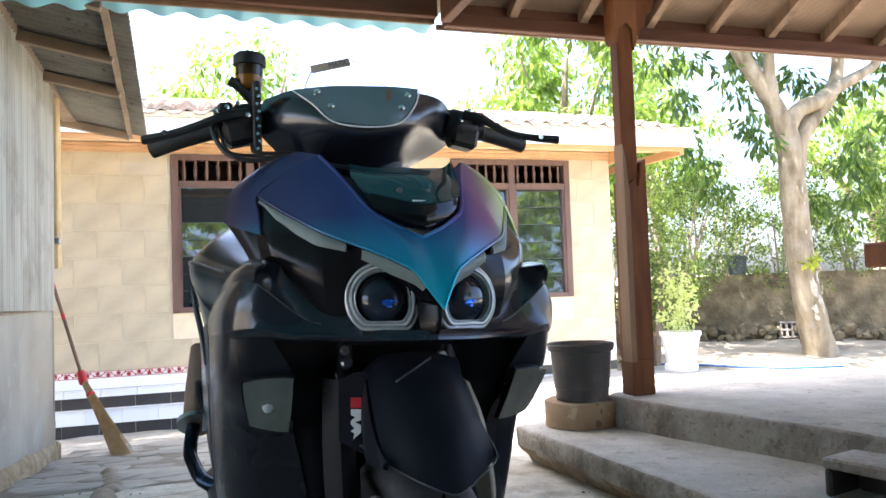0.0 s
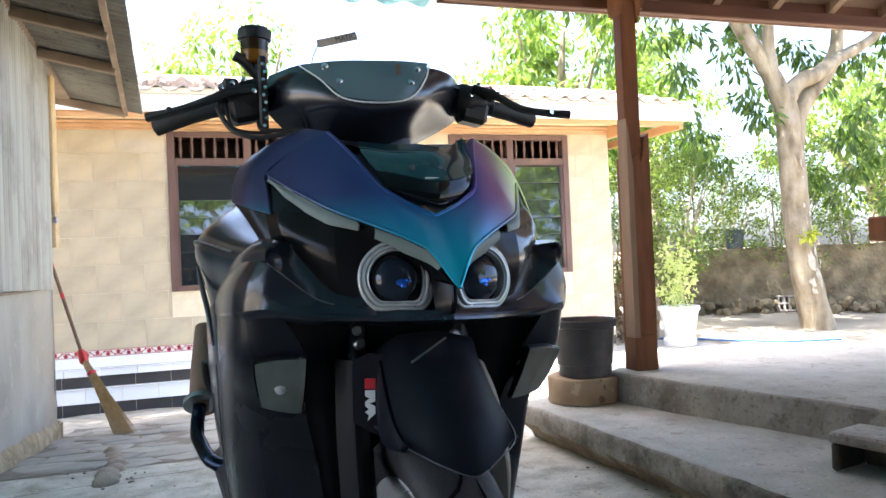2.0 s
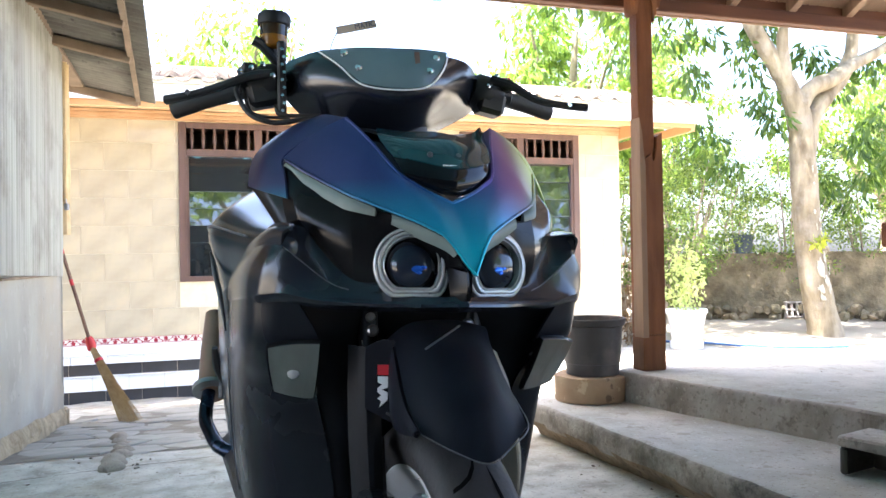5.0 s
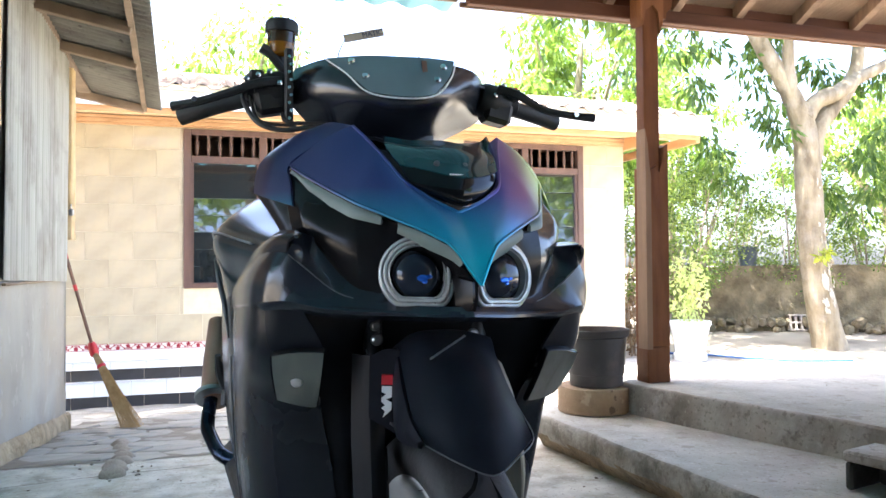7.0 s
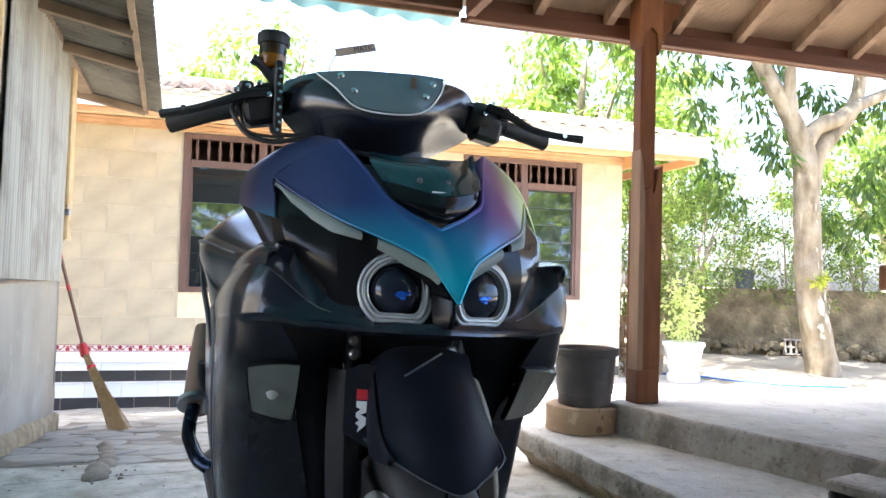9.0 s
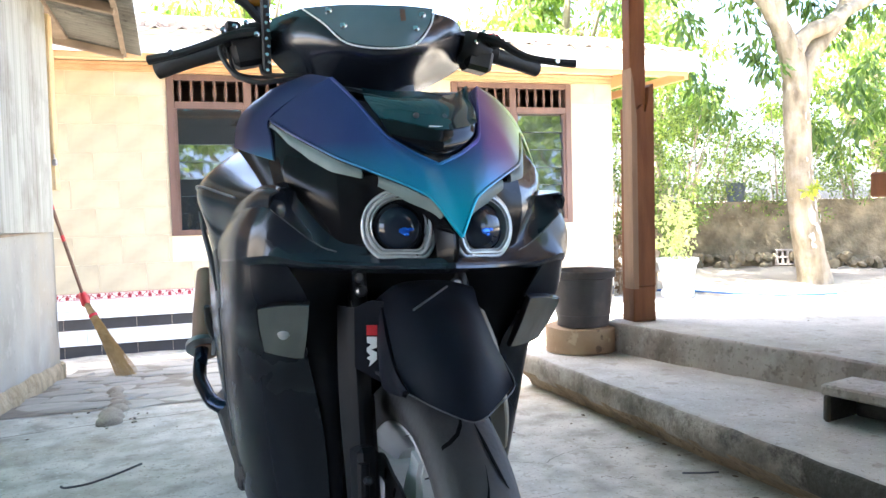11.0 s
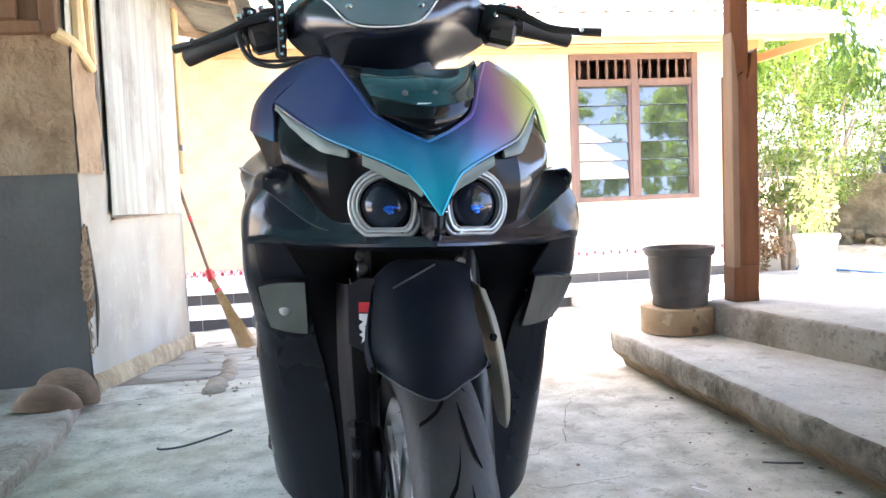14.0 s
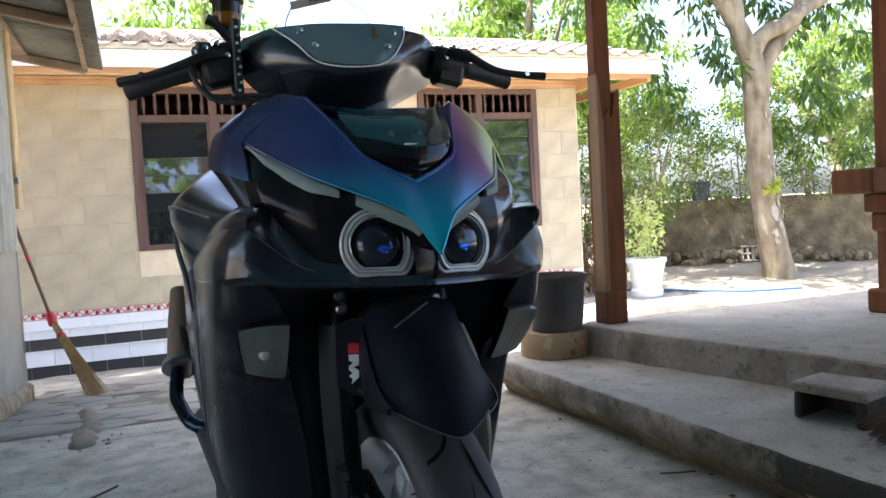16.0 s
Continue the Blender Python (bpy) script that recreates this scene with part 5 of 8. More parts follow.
# posts of the pavilion
def post(x, y, label, upper=True):
    p = thing("pavilion_post", label, "post", Matrix.Translation((x, y, TERRACE_Z)), group="pavilion posts")
    part("post_foot", Shape().box((-0.0560, -0.0460, 0.0), (0.0510, 0.0460, 0.15), 0.004), REDWOOD, p, smooth=0)
    upright = pose(0, 0, 0, 90, 0, 0)
    outline = [(-0.055, 0.151), (0.050, 0.151), (0.050, 1.0), (0.028, 0.985), (0.024, 0.93), (0.010, 0.875), (-0.004, 0.91), (-0.030, 0.89), (-0.055, 0.90)]
    lower = Shape().prism(outline, 0.09, Matrix.Translation((0, 0.045, 0)) @ upright)
    part("post_lower", lower, REDWOOD, p, smooth=0)
    edge_ = [(-0.060, 0.14), (-0.034, 0.14), (-0.034, 0.86), (-0.042, 0.92), (-0.048, 1.00), (-0.060, 1.06)]
    n = len(edge_)
    part("splice_board", Shape().add([(x, y, z) for y in (-0.050, 0.02) for x, z in edge_], [tuple(range(n)), tuple(reversed(range(n, 2 * n)))] + [(i, i + n, (i + 1) % n + n, (i + 1) % n) for i in range(n)]), POSTSIDE, p, "weathered grey brown splice board", smooth=0)
    part("post_upper", Shape().box((-0.052, -0.032, 0.89), (0.022, 0.032, 1.72), 0.005), REDWOOD, p, smooth=0)
    head = [(-0.068, 1.75), (-0.068, 1.545), (-0.064, 1.505), (-0.060, 1.535), (-0.055, 1.50), (-0.044, 1.56), (-0.010, 1.585), (0.016, 1.56), (0.026, 1.47), (0.031, 1.52), (0.036, 1.50), (0.041, 1.545), (0.041, 1.75)]
    capital = part("capital", Shape().prism(head, 0.084, Matrix.Translation((0, 0.042, 0)) @ upright), POSTHEAD, p, "orange brown splice boards with pointed ends", smooth=0)
    if upper:
        k = Shape().prism([(0, 0), (0.03, 0.0), (0.035, 0.03), (0.06, 0.05), (0.065, 0.09), (0.10, 0.12), (0.11, 0.17), (0, 0.17)], 0.03, Matrix.Translation((0.04, 0.015, 1.54)) @ pose(0, 0, 0, 90, 0, 0))
        part("scroll_bracket", k, REDWOOD, capital, "carved dark red bracket", smooth=0)
    return p


post(2.195, 2.965, "brown stained timber pavilion post with spliced boards, on the terrace edge")
post2 = thing("pavilion_post", "dark timber post beside a plank bench on the terrace", "post", Matrix.Translation((3.24, 2.42, TERRACE_Z)), group="pavilion posts")
part("post_shaft", Shape().box((-0.06, -0.06, 0.0), (0.09, 0.06, 1.9), 0.006), REDWOOD, post2, smooth=0)
for lo, hi in (((-0.075, -0.075, 0.34), (0.1, 0.075, 0.42)), ((-0.09, -0.09, 0.0), (0.11, 0.09, 0.10))):
    part("post_block", Shape().box(lo, hi, 0.01), REDWOOD, post2, smooth=0)
bench = thing("pavilion_bench", "dark timber bench plank fixed to the pavilion posts", "bench", Matrix.Translation((3.72, 2.42, TERRACE_Z)))
part("plank", Shape().box((-0.74, -0.10, 0.50), (1.6, 0.10, 0.60), 0.008), REDWOOD, bench, smooth=0)
part("bearer", Shape().box((-0.58, -0.085, 0.42), (1.5, 0.085, 0.498), 0.006), REDWOOD, bench, smooth=0)
for x in (-0.5, 1.35):
    part("leg", Shape().box((x, -0.05, 0.0), (x + 0.1, 0.05, 0.42), 0.006), REDWOOD, bench, smooth=0)

# the yard is closed behind the camera by an added, unseen wall toning reflections
solid("wall_back", Shape().box((-4.6, -2.5, -0.1), (2.6, -2.3, 2.75)), BACKTONE, "unseen dark wall added behind the camera to tone reflections", "wall", "structure", smooth=0)

# ---- things on the steps and the drive ----
pot = thing("flower_pot", "black plastic nursery pot on a sawn log slice", "pot", Matrix.Translation((1.965, 3.045, 0.262)))
part("pot_body", Shape().lathe([(0.100, 0), (0.110, 0.004), (0.113, 0.05), (0.117, 0.052), (0.128, 0.205), (0.138, 0.21), (0.142, 0.235), (0.139, 0.24), (0.131, 0.238), (0.124, 0.19), (0.11, 0.19)], 36), POTBLACK, pot)
part("potting_soil", Shape().lathe([(0.122, 0.195), (0.10, 0.205), (0.03, 0.21)], 24), SOIL, pot)
log = noisy(Shape().lathe([(0.150, 0), (0.152, 0.002), (0.153, 0.100), (0.150, 0.104), (0.05, 0.105)], 40), 0.007, 12, 3)
logob = tagged(part("log_slice", log, STUMP), "short sawn log slice used as a pot stand on the step", "log")
logob.matrix_basis = Matrix.Translation((1.955, 3.05, STEP_Z + 0.003))

blk = thing("concrete_block", "hollow grey concrete block lying on the step", "block", Matrix.Translation((2.125, 1.703, STEP_Z + 0.001)) @ pose(0, 0, 0, 0, 0, 15))
# the sides get the dark mossy cement for their shade, the top a paler one
for nm, lo, hi in (("block_top", (-0.078, -0.108, 0.076), (0.085, 0.106, 0.108)), ("block_end", (-0.072, -0.104, 0.0), (0.08, -0.074, 0.075)), ("block_end", (-0.072, 0.082, 0.0), (0.08, 0.102, 0.075)), ("block_back", (0.058, -0.073, 0.0), (0.08, 0.081, 0.075))):
    part(nm, noisy(Shape().box(lo, hi, 0.006), 0.003, 30), MOSSY if nm != "block_top" else RISER, blk, smooth=0)


def broom_head(n, length, spread, material, r=0.0014, seed=1):
    g = random.Random(seed)
    s = Shape()
    for _ in range(n):
        a, q = g.uniform(0, 2 * math.pi), math.sqrt(g.random())
        b = (0.016 * q * math.cos(a), 0.016 * q * math.sin(a), 0)
        e = (spread * q * math.cos(a + g.gauss(0, 0.3)), spread * q * math.sin(a + g.gauss(0, 0.3)), -length * g.uniform(0.8, 1.0))
        mid = ((b[0] + e[0]) * 0.42, (b[1] + e[1]) * 0.42, e[2] * 0.5)
        s.tube([b, mid, e], [r * 1.2, r, r * 0.6], 3, 2)
    return s


top, red, foot = Vector((-0.418, 5.31, 0.88)), Vector((-0.27, 5.42, 0.27)), Vector((-0.015, 5.16, -0.195))
axis = (top - red).normalized()
br = thing("broom", "straw broom with a red taped handle leaning on the plaster wall", "broom", Matrix.Translation(red) @ axis.to_track_quat("Z", "Y").to_matrix().to_4x4())
hl = (top - red).length
part("handle", Shape().tube([(0, 0, -0.05), (0, 0, hl * 0.5), (0, 0, hl)], 0.0105, 10, 2), STICK, br)
for z0, z1 in ((hl - 0.05, hl + 0.003), (hl * 0.60, hl * 0.66)):
    part("tape", Shape().tube([(0, 0, z0), (0, 0, z1)], 0.0116, 10, 1), REDTAPE, br, "red tape")
part("binding", Shape().lathe([(0.018, 0.04), (0.026, 0.02), (0.028, -0.04), (0.022, -0.05)], 14), REDTAPE, br, "red plastic binding")
bend = (foot - red)
BEND = Matrix.Translation((0, 0, -0.02)) @ ((br.matrix_basis.to_3x3().inverted() @ bend).normalized() * -1).to_track_quat("Z", "Y").to_matrix().to_4x4()
part("binding_lower", Shape().lathe([(0.024, -0.125), (0.027, -0.120), (0.027, -0.108), (0.023, -0.103)], 14, BEND, caps=False), REDTAPE, br, "red string binding")
straw = broom_head(190, bend.length * 1.14, 0.066, STRAW, 0.0013, 2)
straw.turned(BEND)
part("bristles", straw, STRAW, br, "pale splayed straw bristles")
hb = thing("hand_broom", "dark twig hand broom lying on the step beside the concrete block", "broom", Matrix.Translation((2.155, 1.440, 0.290)) @ Vector((0.70, -0.18, 0.58)).to_track_quat("Z", "Y").to_matrix().to_4x4())
part("bristles", broom_head(280, 0.20, 0.062, DARKSTRAW, 0.0020, 5), DARKSTRAW, hb)
part("binding", Shape().lathe([(0.018, 0.05), (0.022, 0.0), (0.024, -0.03)], 12), STICK, hb)


def husk(label, m, seed):
    s = Shape()
    n, k = 20, 9
    for i in range(k):
        th = math.pi * 0.5 * i / (k - 1)
        for j in range(n):
            ph = 2 * math.pi * j / n
            s.verts.append((0.115 * math.cos(th) * math.cos(ph), 0.085 * math.cos(th) * math.sin(ph), 0.088 * math.sin(th)))
    s.faces = [(i * n + j, i * n + (j + 1) % n, (i + 1) * n + (j + 1) % n, (i + 1) * n + j) for i in range(k - 1) for j in range(n)] + [tuple(reversed(range(n)))]
    ob = tagged(part("coconut_husk", noisy(s, 0.012, 9, seed), HUSK, smooth=70), label, "coconut husk", "coconut husks")
    ob.matrix_basis = m
    return ob


husk("half brown coconut husk lying on the slab edge", Matrix.Translation((-0.475, 2.93, 0.058)) @ pose(0, 0, 0, 0, 4, 12), 1)
husk("larger brown coconut husk behind another on the slab", Matrix.Translation((-0.465, 3.12, 0.058)) @ pose(0, 0, 0, 0, 12, -20) @ Matrix.Diagonal((1.12, 1.0, 1.15, 1)), 5)
tagged(part("bent_wire", Shape().tube([(-0.01, 2.50, 0.012), (0.004, 2.49, 0.010), (0.06, 2.50, 0.010), (0.13, 2.55, 0.012), (0.20, 2.63, 0.012)], 0.0035, 6), WIRE), "bent dark wire lying on the concrete", "wire")
tagged(part("stick", Shape().tube([(1.672, 1.927, 0.012), (1.72, 1.910, 0.011), (1.77, 1.895, 0.012)], 0.003, 6), WIRE), "thin dark stick lying on the concrete", "stick")
tagged(part("straw", Shape().tube([(1.42, 1.819, 0.010), (1.432, 1.80, 0.010), (1.446, 1.782, 0.010)], 0.0016, 6), STICKWHITE), "single pale straw lying on the concrete", "straw")
tagged(part("blue_hose", Shape().tube([(6.0, 8.8, -0.355), (6.5, 8.5, -0.37), (6.8, 8.2, -0.39), (7.0, 8.10, -0.395), (7.2, 7.9, -0.405), (7.5, 7.8, -0.41), (8.0, 7.7, -0.415)], 0.014, 8), BLUEHOSE), "thin blue garden hose lying on the ground", "hose")
for i, (x, y) in enumerate(((1.18, 1.42), (0.98, 1.38), (1.66, 2.2), (1.55, 2.35), (1.63, 2.52), (1.20, 2.05), (0.30, 3.05), (0.22, 3.1), (-0.2, 3.09), (1.72, 2.6), (1.4, 2.5), (2.75, 2.6), (0.62, 5.4), (1.79, 2.19), (1.766, 2.078), (1.672, 2.006), (1.55, 1.777), (1.80, 1.862), (1.572, 2.145), (1.74, 2.593), (1.76, 2.286), (1.744, 1.711), (1.761, 1.613), (1.511, 1.57))):
    z = (TERRACE_Z if x > 2.3 else yard_height(x, y)) + 0.006
    d = noisy(Shape().lathe([(0.2, -0.3), (1, -0.1), (0.7, 0.5), (0.1, 0.8)], 7), 0.4, 1.7, i)
    o = tagged(part("dry_leaf", d, LITTER), "small curled dry leaf scrap on the floor", "leaf litter", "floor litter")
    s = (0.0042, 0.006, 0.0034, 0.0028)[i % 4]
    o.matrix_basis = Matrix.Translation((x, y, z)) @ pose(0, 0, 0, 0, 0, i * 50) @ Matrix.Diagonal((s * 1.6, s, s * 0.7, 1))

# ---- garden ----
GA, GB = Vector((7.6, 11.2, 0)), Vector((13.5, 8.4, 0))
gd = (GB - GA).normalized()
gm = Matrix.Translation(GA + Vector((0, 0, -0.5))) @ Matrix.Rotation(math.atan2(gd.y, gd.x), 4, "Z")
gw = Shape()
length = (GB - GA).length
top_s = grid_sheet(steps(0, length, 0.12), steps(0, 1.25, 0.1), lambda x, z: -0.1 + 0.02 * noise.noise(Vector((x * 3, z * 3, 0))))
gw.add([(x, z, y + (0.03 * noise.noise(Vector((x * 2, 0, 0))) if y > 1.2 else 0)) for x, y, z in top_s.verts], top_s.faces)
gw.box((0, -0.08, 0), (length, 0.12, 1.22))
solid("garden_wall", gw.turned(gm), GARDENWALL, "low mossy cement garden wall in dappled shade", "wall", "structure", smooth=60)
foot_stones = Shape()
for i in range(90):
    x = rnd.uniform(0, length * 0.6)
    r = rnd.uniform(0.04, 0.10)
    m = gm @ Matrix.Translation((x, -0.16 - rnd.random() * 0.3, 0.24 + (0.12 if rnd.random() < 0.4 else 0) * (1 if x < 3 else 0.3))) @ Euler((rnd.uniform(0, 6), rnd.uniform(0, 6), 0)).to_matrix().to_4x4() @ Matrix.Diagonal((r * 1.3, r, r * 0.75, 1))
    ball = noisy(Shape().lathe([(0.15, -1), (0.8, -0.65), (1, 0), (0.75, 0.7), (0.15, 1)], 7), 0.25, 1.3, i)
    foot_stones.add(ball.verts, ball.faces, m)
solid("field_stones", foot_stones, GARDENWALL, "loose field stones heaped along the garden wall", "stones", "stuff", smooth=30)


def leaves(clumps, size, per, seed, long=2.6, droop=0.35):
    """Many small folded blades round clump centres (x, y, z, radius)."""
    g = np.random.RandomState(seed)
    verts, faces = [], []
    for cx, cy, cz, cr in clumps:
        n = max(3, int(per * (0.6 + 0.8 * g.rand())))
        d = g.normal(size=(n, 3))
        d /= np.linalg.norm(d, axis=1, keepdims=True)
        p = np.array([cx, cy, cz]) + d * cr * np.cbrt(g.rand(n))[:, None] * np.array([1, 1, 0.8])
        a = d * 0.6 + g.normal(size=(n, 3)) * 0.6
        a[:, 2] -= droop
        a /= np.linalg.norm(a, axis=1, keepdims=True)
        b = np.cross(a, g.normal(size=(n, 3)))
        b /= np.maximum(np.linalg.norm(b, axis=1, keepdims=True), 1e-6)
        c = np.cross(a, b)
        s = size * (0.6 + 0.8 * g.rand(n))[:, None]
        k = len(verts)
        quad = np.stack([p, p + a * s * long * 0.5 + b * s * 0.5 + c * s * 0.12, p + a * s * long, p + a * s * long * 0.5 - b * s * 0.5 + c * s * 0.12], 1)
        verts += [tuple(q) for q in quad.reshape(-1, 3)]
        faces += [(k + 4 * i, k + 4 * i + 1, k + 4 * i + 2, k + 4 * i + 3) for i in range(n)]
    s = Shape()
    s.verts, s.faces = verts, faces
    return s


def crown(centre, radii, count, seed, clump=0.28, hollow=0.35):
    g = np.random.RandomState(seed)
    out = []
    while len(out) < count:
        d = g.uniform(-1, 1, 3)
        q = np.linalg.norm(d)
        if hollow < q < 1 and noise.noise(Vector(d * 2.2) + Vector((seed, 0, 0))) > -0.12:
            out.append((centre[0] + d[0] * radii[0], centre[1] + d[1] * radii[1], centre[2] + d[2] * radii[2], clump * (0.6 + 0.7 * g.rand())))
    return out


tree = thing("tree", "large mango tree with pale forked trunk and drooping leaves", "tree", Matrix.Translation((8.5, 8.65, -0.44)))
tk = Shape()
tk.tube([(0.06, 0, -0.1), (0.05, 0, 0.08), (-0.03, 0, 0.45), (-0.13, 0, 0.9), (-0.21, 0, 1.54), (-0.25, 0, 2.3), (-0.29, 0, 2.95), (-0.42, 0.02, 3.35), (-0.58, 0.05, 3.65), (-0.88, 0.1, 4.14), (-1.25, 0.2, 4.9), (-1.5, 0.3, 6.0)], [0.28, 0.235, 0.205, 0.190, 0.176, 0.172, 0.165, 0.148, 0.124, 0.112, 0.09, 0.05], 18, 4)
tk.tube([(-0.33, -0.03, 3.18), (-0.10, -0.03, 3.43), (0.17, -0.03, 3.53), (0.42, 0.0, 3.66), (0.69, 0.05, 3.81), (1.39, 0.1, 4.15), (2.0, 0.2, 4.7)], [0.13, 0.115, 0.105, 0.10, 0.09, 0.065, 0.05], 12, 4)
tk.tube([(-0.20, 0.06, 2.2), (-0.12, 0.07, 2.7), (-0.02, 0.08, 3.04), (0.23, 0.10, 3.34), (0.61, 0.12, 3.72), (0.78, 0.14, 4.14), (0.9, 0.2, 4.9)], [0.14, 0.135, 0.13, 0.12, 0.105, 0.09, 0.06], 12, 4)
tk.tube([(-0.44, 0.0, 3.35), (-0.53, -0.02, 3.60), (-0.57, -0.03, 3.85), (-0.58, -0.05, 4.2), (-0.5, -0.1, 5.0)], [0.095, 0.09, 0.088, 0.082, 0.05], 10, 4)
trunk_ob = part("trunk", noisy(tk, 0.018, 5, 2), BARK, tree, smooth=70)
part("burl", noisy(Shape().ring(0.172, 0.042, 20, 8, Matrix.Translation((-0.14, 0, 1.25))), 0.04, 8), BARK, trunk_ob, smooth=70)
LICHEN_DAPPLE = mat("pale_lichen_and_dapple", [(0.30, 0.275, 0.225), (0.46, 0.435, 0.365)], 14.0, 0.95, bump=0.3)
# lichen below the burl
patches = [(0.98, -1.75, 0.34, 0.17), (0.80, -1.45, 0.26, 0.10), (0.70, -1.95, 0.22, 0.08), (1.10, -1.35, 0.16, 0.07)]
dapple_rnd = random.Random(8)
# the scattered small patches are sun dapples painted up the trunk
patches += [(dapple_rnd.uniform(0.55, 2.4), dapple_rnd.uniform(-2.5, -0.8), dapple_rnd.uniform(0.07, 0.2), dapple_rnd.uniform(0.025, 0.07)) for _ in range(18)]
for k, (lz, la, lw, lh) in enumerate(patches):
    blot = Shape()
    for q in range(16):
        w = 2 * math.pi * q / 16
        grow = 0.75 + 0.5 * noise.noise(Vector((q * 0.9, k * 3.1, 0)))
        a, z = la + lw * grow * math.cos(w), lz + lh * grow * math.sin(w)
        cx = float(np.interp(z, (0.45, 0.9, 1.54, 2.5), (-0.03, -0.13, -0.21, -0.26)))
        r = float(np.interp(z, (0.45, 0.9, 1.54, 2.5), (0.222, 0.208, 0.190, 0.187)))
        blot.verts.append((cx + r * math.cos(a), r * math.sin(a), z))
    blot.verts.append((float(np.interp(lz, (0.45, 0.9, 1.54, 2.5), (-0.03, -0.13, -0.21, -0.26))) + float(np.interp(lz, (0.9, 2.5), (0.222, 0.195))) * math.cos(la), float(np.interp(lz, (0.9, 2.5), (0.222, 0.195))) * math.sin(la), lz))
    blot.faces = [(q, (q + 1) % 16, 16) for q in range(16)]
    part("lichen_patch", blot, LICHEN_DAPPLE, trunk_ob, "pale patch on the bark, for lichen and painted sun dapples", smooth=60)
part("crown", leaves(crown((-1.2, 1.0, 6.4), (4.4, 2.6, 1.5), 310, 3, 0.42, 0.1), 0.066, 64, 11, long=3.2, droop=0.5), MANGO, tree)
hang = [(x, y, z, 0.25) for x, y, z in ((-1.5, 0.6, 3.1), (-1.2, 0.7, 2.75), (-1.7, 0.4, 3.6), (-0.9, 0.8, 2.4), (1.5, 0.6, 2.3), (1.9, 0.5, 2.6), (2.3, 0.3, 2.2), (1.4, 0.8, 1.9), (2.2, 0.6, 1.8), (0.9, 0.9, 2.2), (1.8, 0.2, 4.3), (0.5, 0.7, 4.1), (-0.3, 0.8, 4.3), (1.1, 0.9, 4.0), (2.6, 0.5, 3.0), (-0.75, 0.2, 3.3), (-0.9, 0.3, 3.7), (-0.6, 0.1, 3.0), (-1.0, 0.3, 4.0), (-0.7, 0.2, 4.3), (1.2, 0.3, 3.0), (1.6, 0.4, 3.2), (2.0, 0.4, 3.5), (1.0, 0.3, 2.7), (2.4, 0.3, 3.3), (0.8, 0.4, 3.6), (1.4, 0.4, 3.9), (2.2, 0.4, 4.2), (2.8, 0.4, 3.9), (3.0, 0.4, 2.7), (2.7, 0.6, 2.3), (-1.4, 0.5, 4.2))]
hang += [(-2.0, 0.5, 4.1, 0.25), (-2.6, 0.6, 3.8, 0.25)]
part("low_leaves", leaves(hang, 0.046, 85, 12, long=3.4, droop=1.4), MANGO, tree)
part("sprout", leaves([(-0.27, -0.22, 1.32, 0.07), (-0.19, -0.25, 1.38, 0.05)], 0.04, 22, 13), leaf_mat("young_leaf", (0.20, 0.26, 0.03), (0.38, 0.40, 0.06)), tree, "yellow green young sprout")


def shrub(name, label, x, y, h, r, seed, size=0.028, count=80, z0=-0.44):
    g = random.Random(seed)
    t = thing(name, label, "shrub", Matrix.Translation((x, y, z0)), group="garden shrubs")
    for i in range(7):
        a = g.uniform(0, 6.3)
        e = (r * 0.6 * math.cos(a), r * 0.6 * math.sin(a), h * g.uniform(0.6, 0.9))
        st = Shape().tube([(0.05 * math.cos(a), 0.05 * math.sin(a), 0), (e[0] * 0.35, e[1] * 0.35, e[2] * 0.5), e], [0.025, 0.018, 0.008], 6, 3)
        part("stem", st, TWIG, t)
    part("crown", leaves(crown((0, 0, h * 0.62), (r, r, h * 0.42), int(count * 0.75), seed, 0.19, 0.2), size * 0.78, 66, seed + 50, long=2.2, droop=0.15), SHRUB, t)
    return t


for i, (x, y, h, r, s, c) in enumerate(((7.4, 10.2, 2.9, 0.95, 0.03, 100), (8.4, 11.0, 3.2, 1.1, 0.03, 120), (9.7, 10.6, 3.0, 1.1, 0.032, 120), (11.0, 10.3, 3.3, 1.2, 0.034, 120),
                                        (12.4, 10.0, 3.4, 1.3, 0.036, 110), (6.4, 10.4, 3.1, 0.9, 0.03, 100), (10.2, 12.6, 3.2, 1.2, 0.04, 70))):
    shrub("shrub", "dense small-leaved garden shrub behind the low wall", x, y, h, r, 20 + i, s, c)
shrub("shrub", "low sunlit shrub at the corner of the house", 5.85, 8.5, 1.9, 0.55, 41, 0.028, 90)
planter = thing("planter", "tall white cement planter with a sunlit leafy bush", "planter", Matrix.Translation((5.44, 7.35, -0.262)))
part("planter_body", Shape().lathe([(0.165, 0), (0.175, 0.015), (0.175, 0.07), (0.155, 0.09), (0.175, 0.22), (0.205, 0.365), (0.222, 0.385), (0.222, 0.425), (0.20, 0.425), (0.18, 0.37), (0.08, 0.36)], 32), WHITEPAINT, planter)
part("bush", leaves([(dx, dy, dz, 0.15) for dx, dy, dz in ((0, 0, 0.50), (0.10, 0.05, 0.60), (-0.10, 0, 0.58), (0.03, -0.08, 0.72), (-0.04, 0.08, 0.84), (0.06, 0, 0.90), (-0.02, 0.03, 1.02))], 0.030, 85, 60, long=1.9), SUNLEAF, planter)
dry = thing("shrub", "dry brown shrub beside the planter", "shrub", Matrix.Translation((5.12, 7.9, -0.42)), group="garden shrubs")
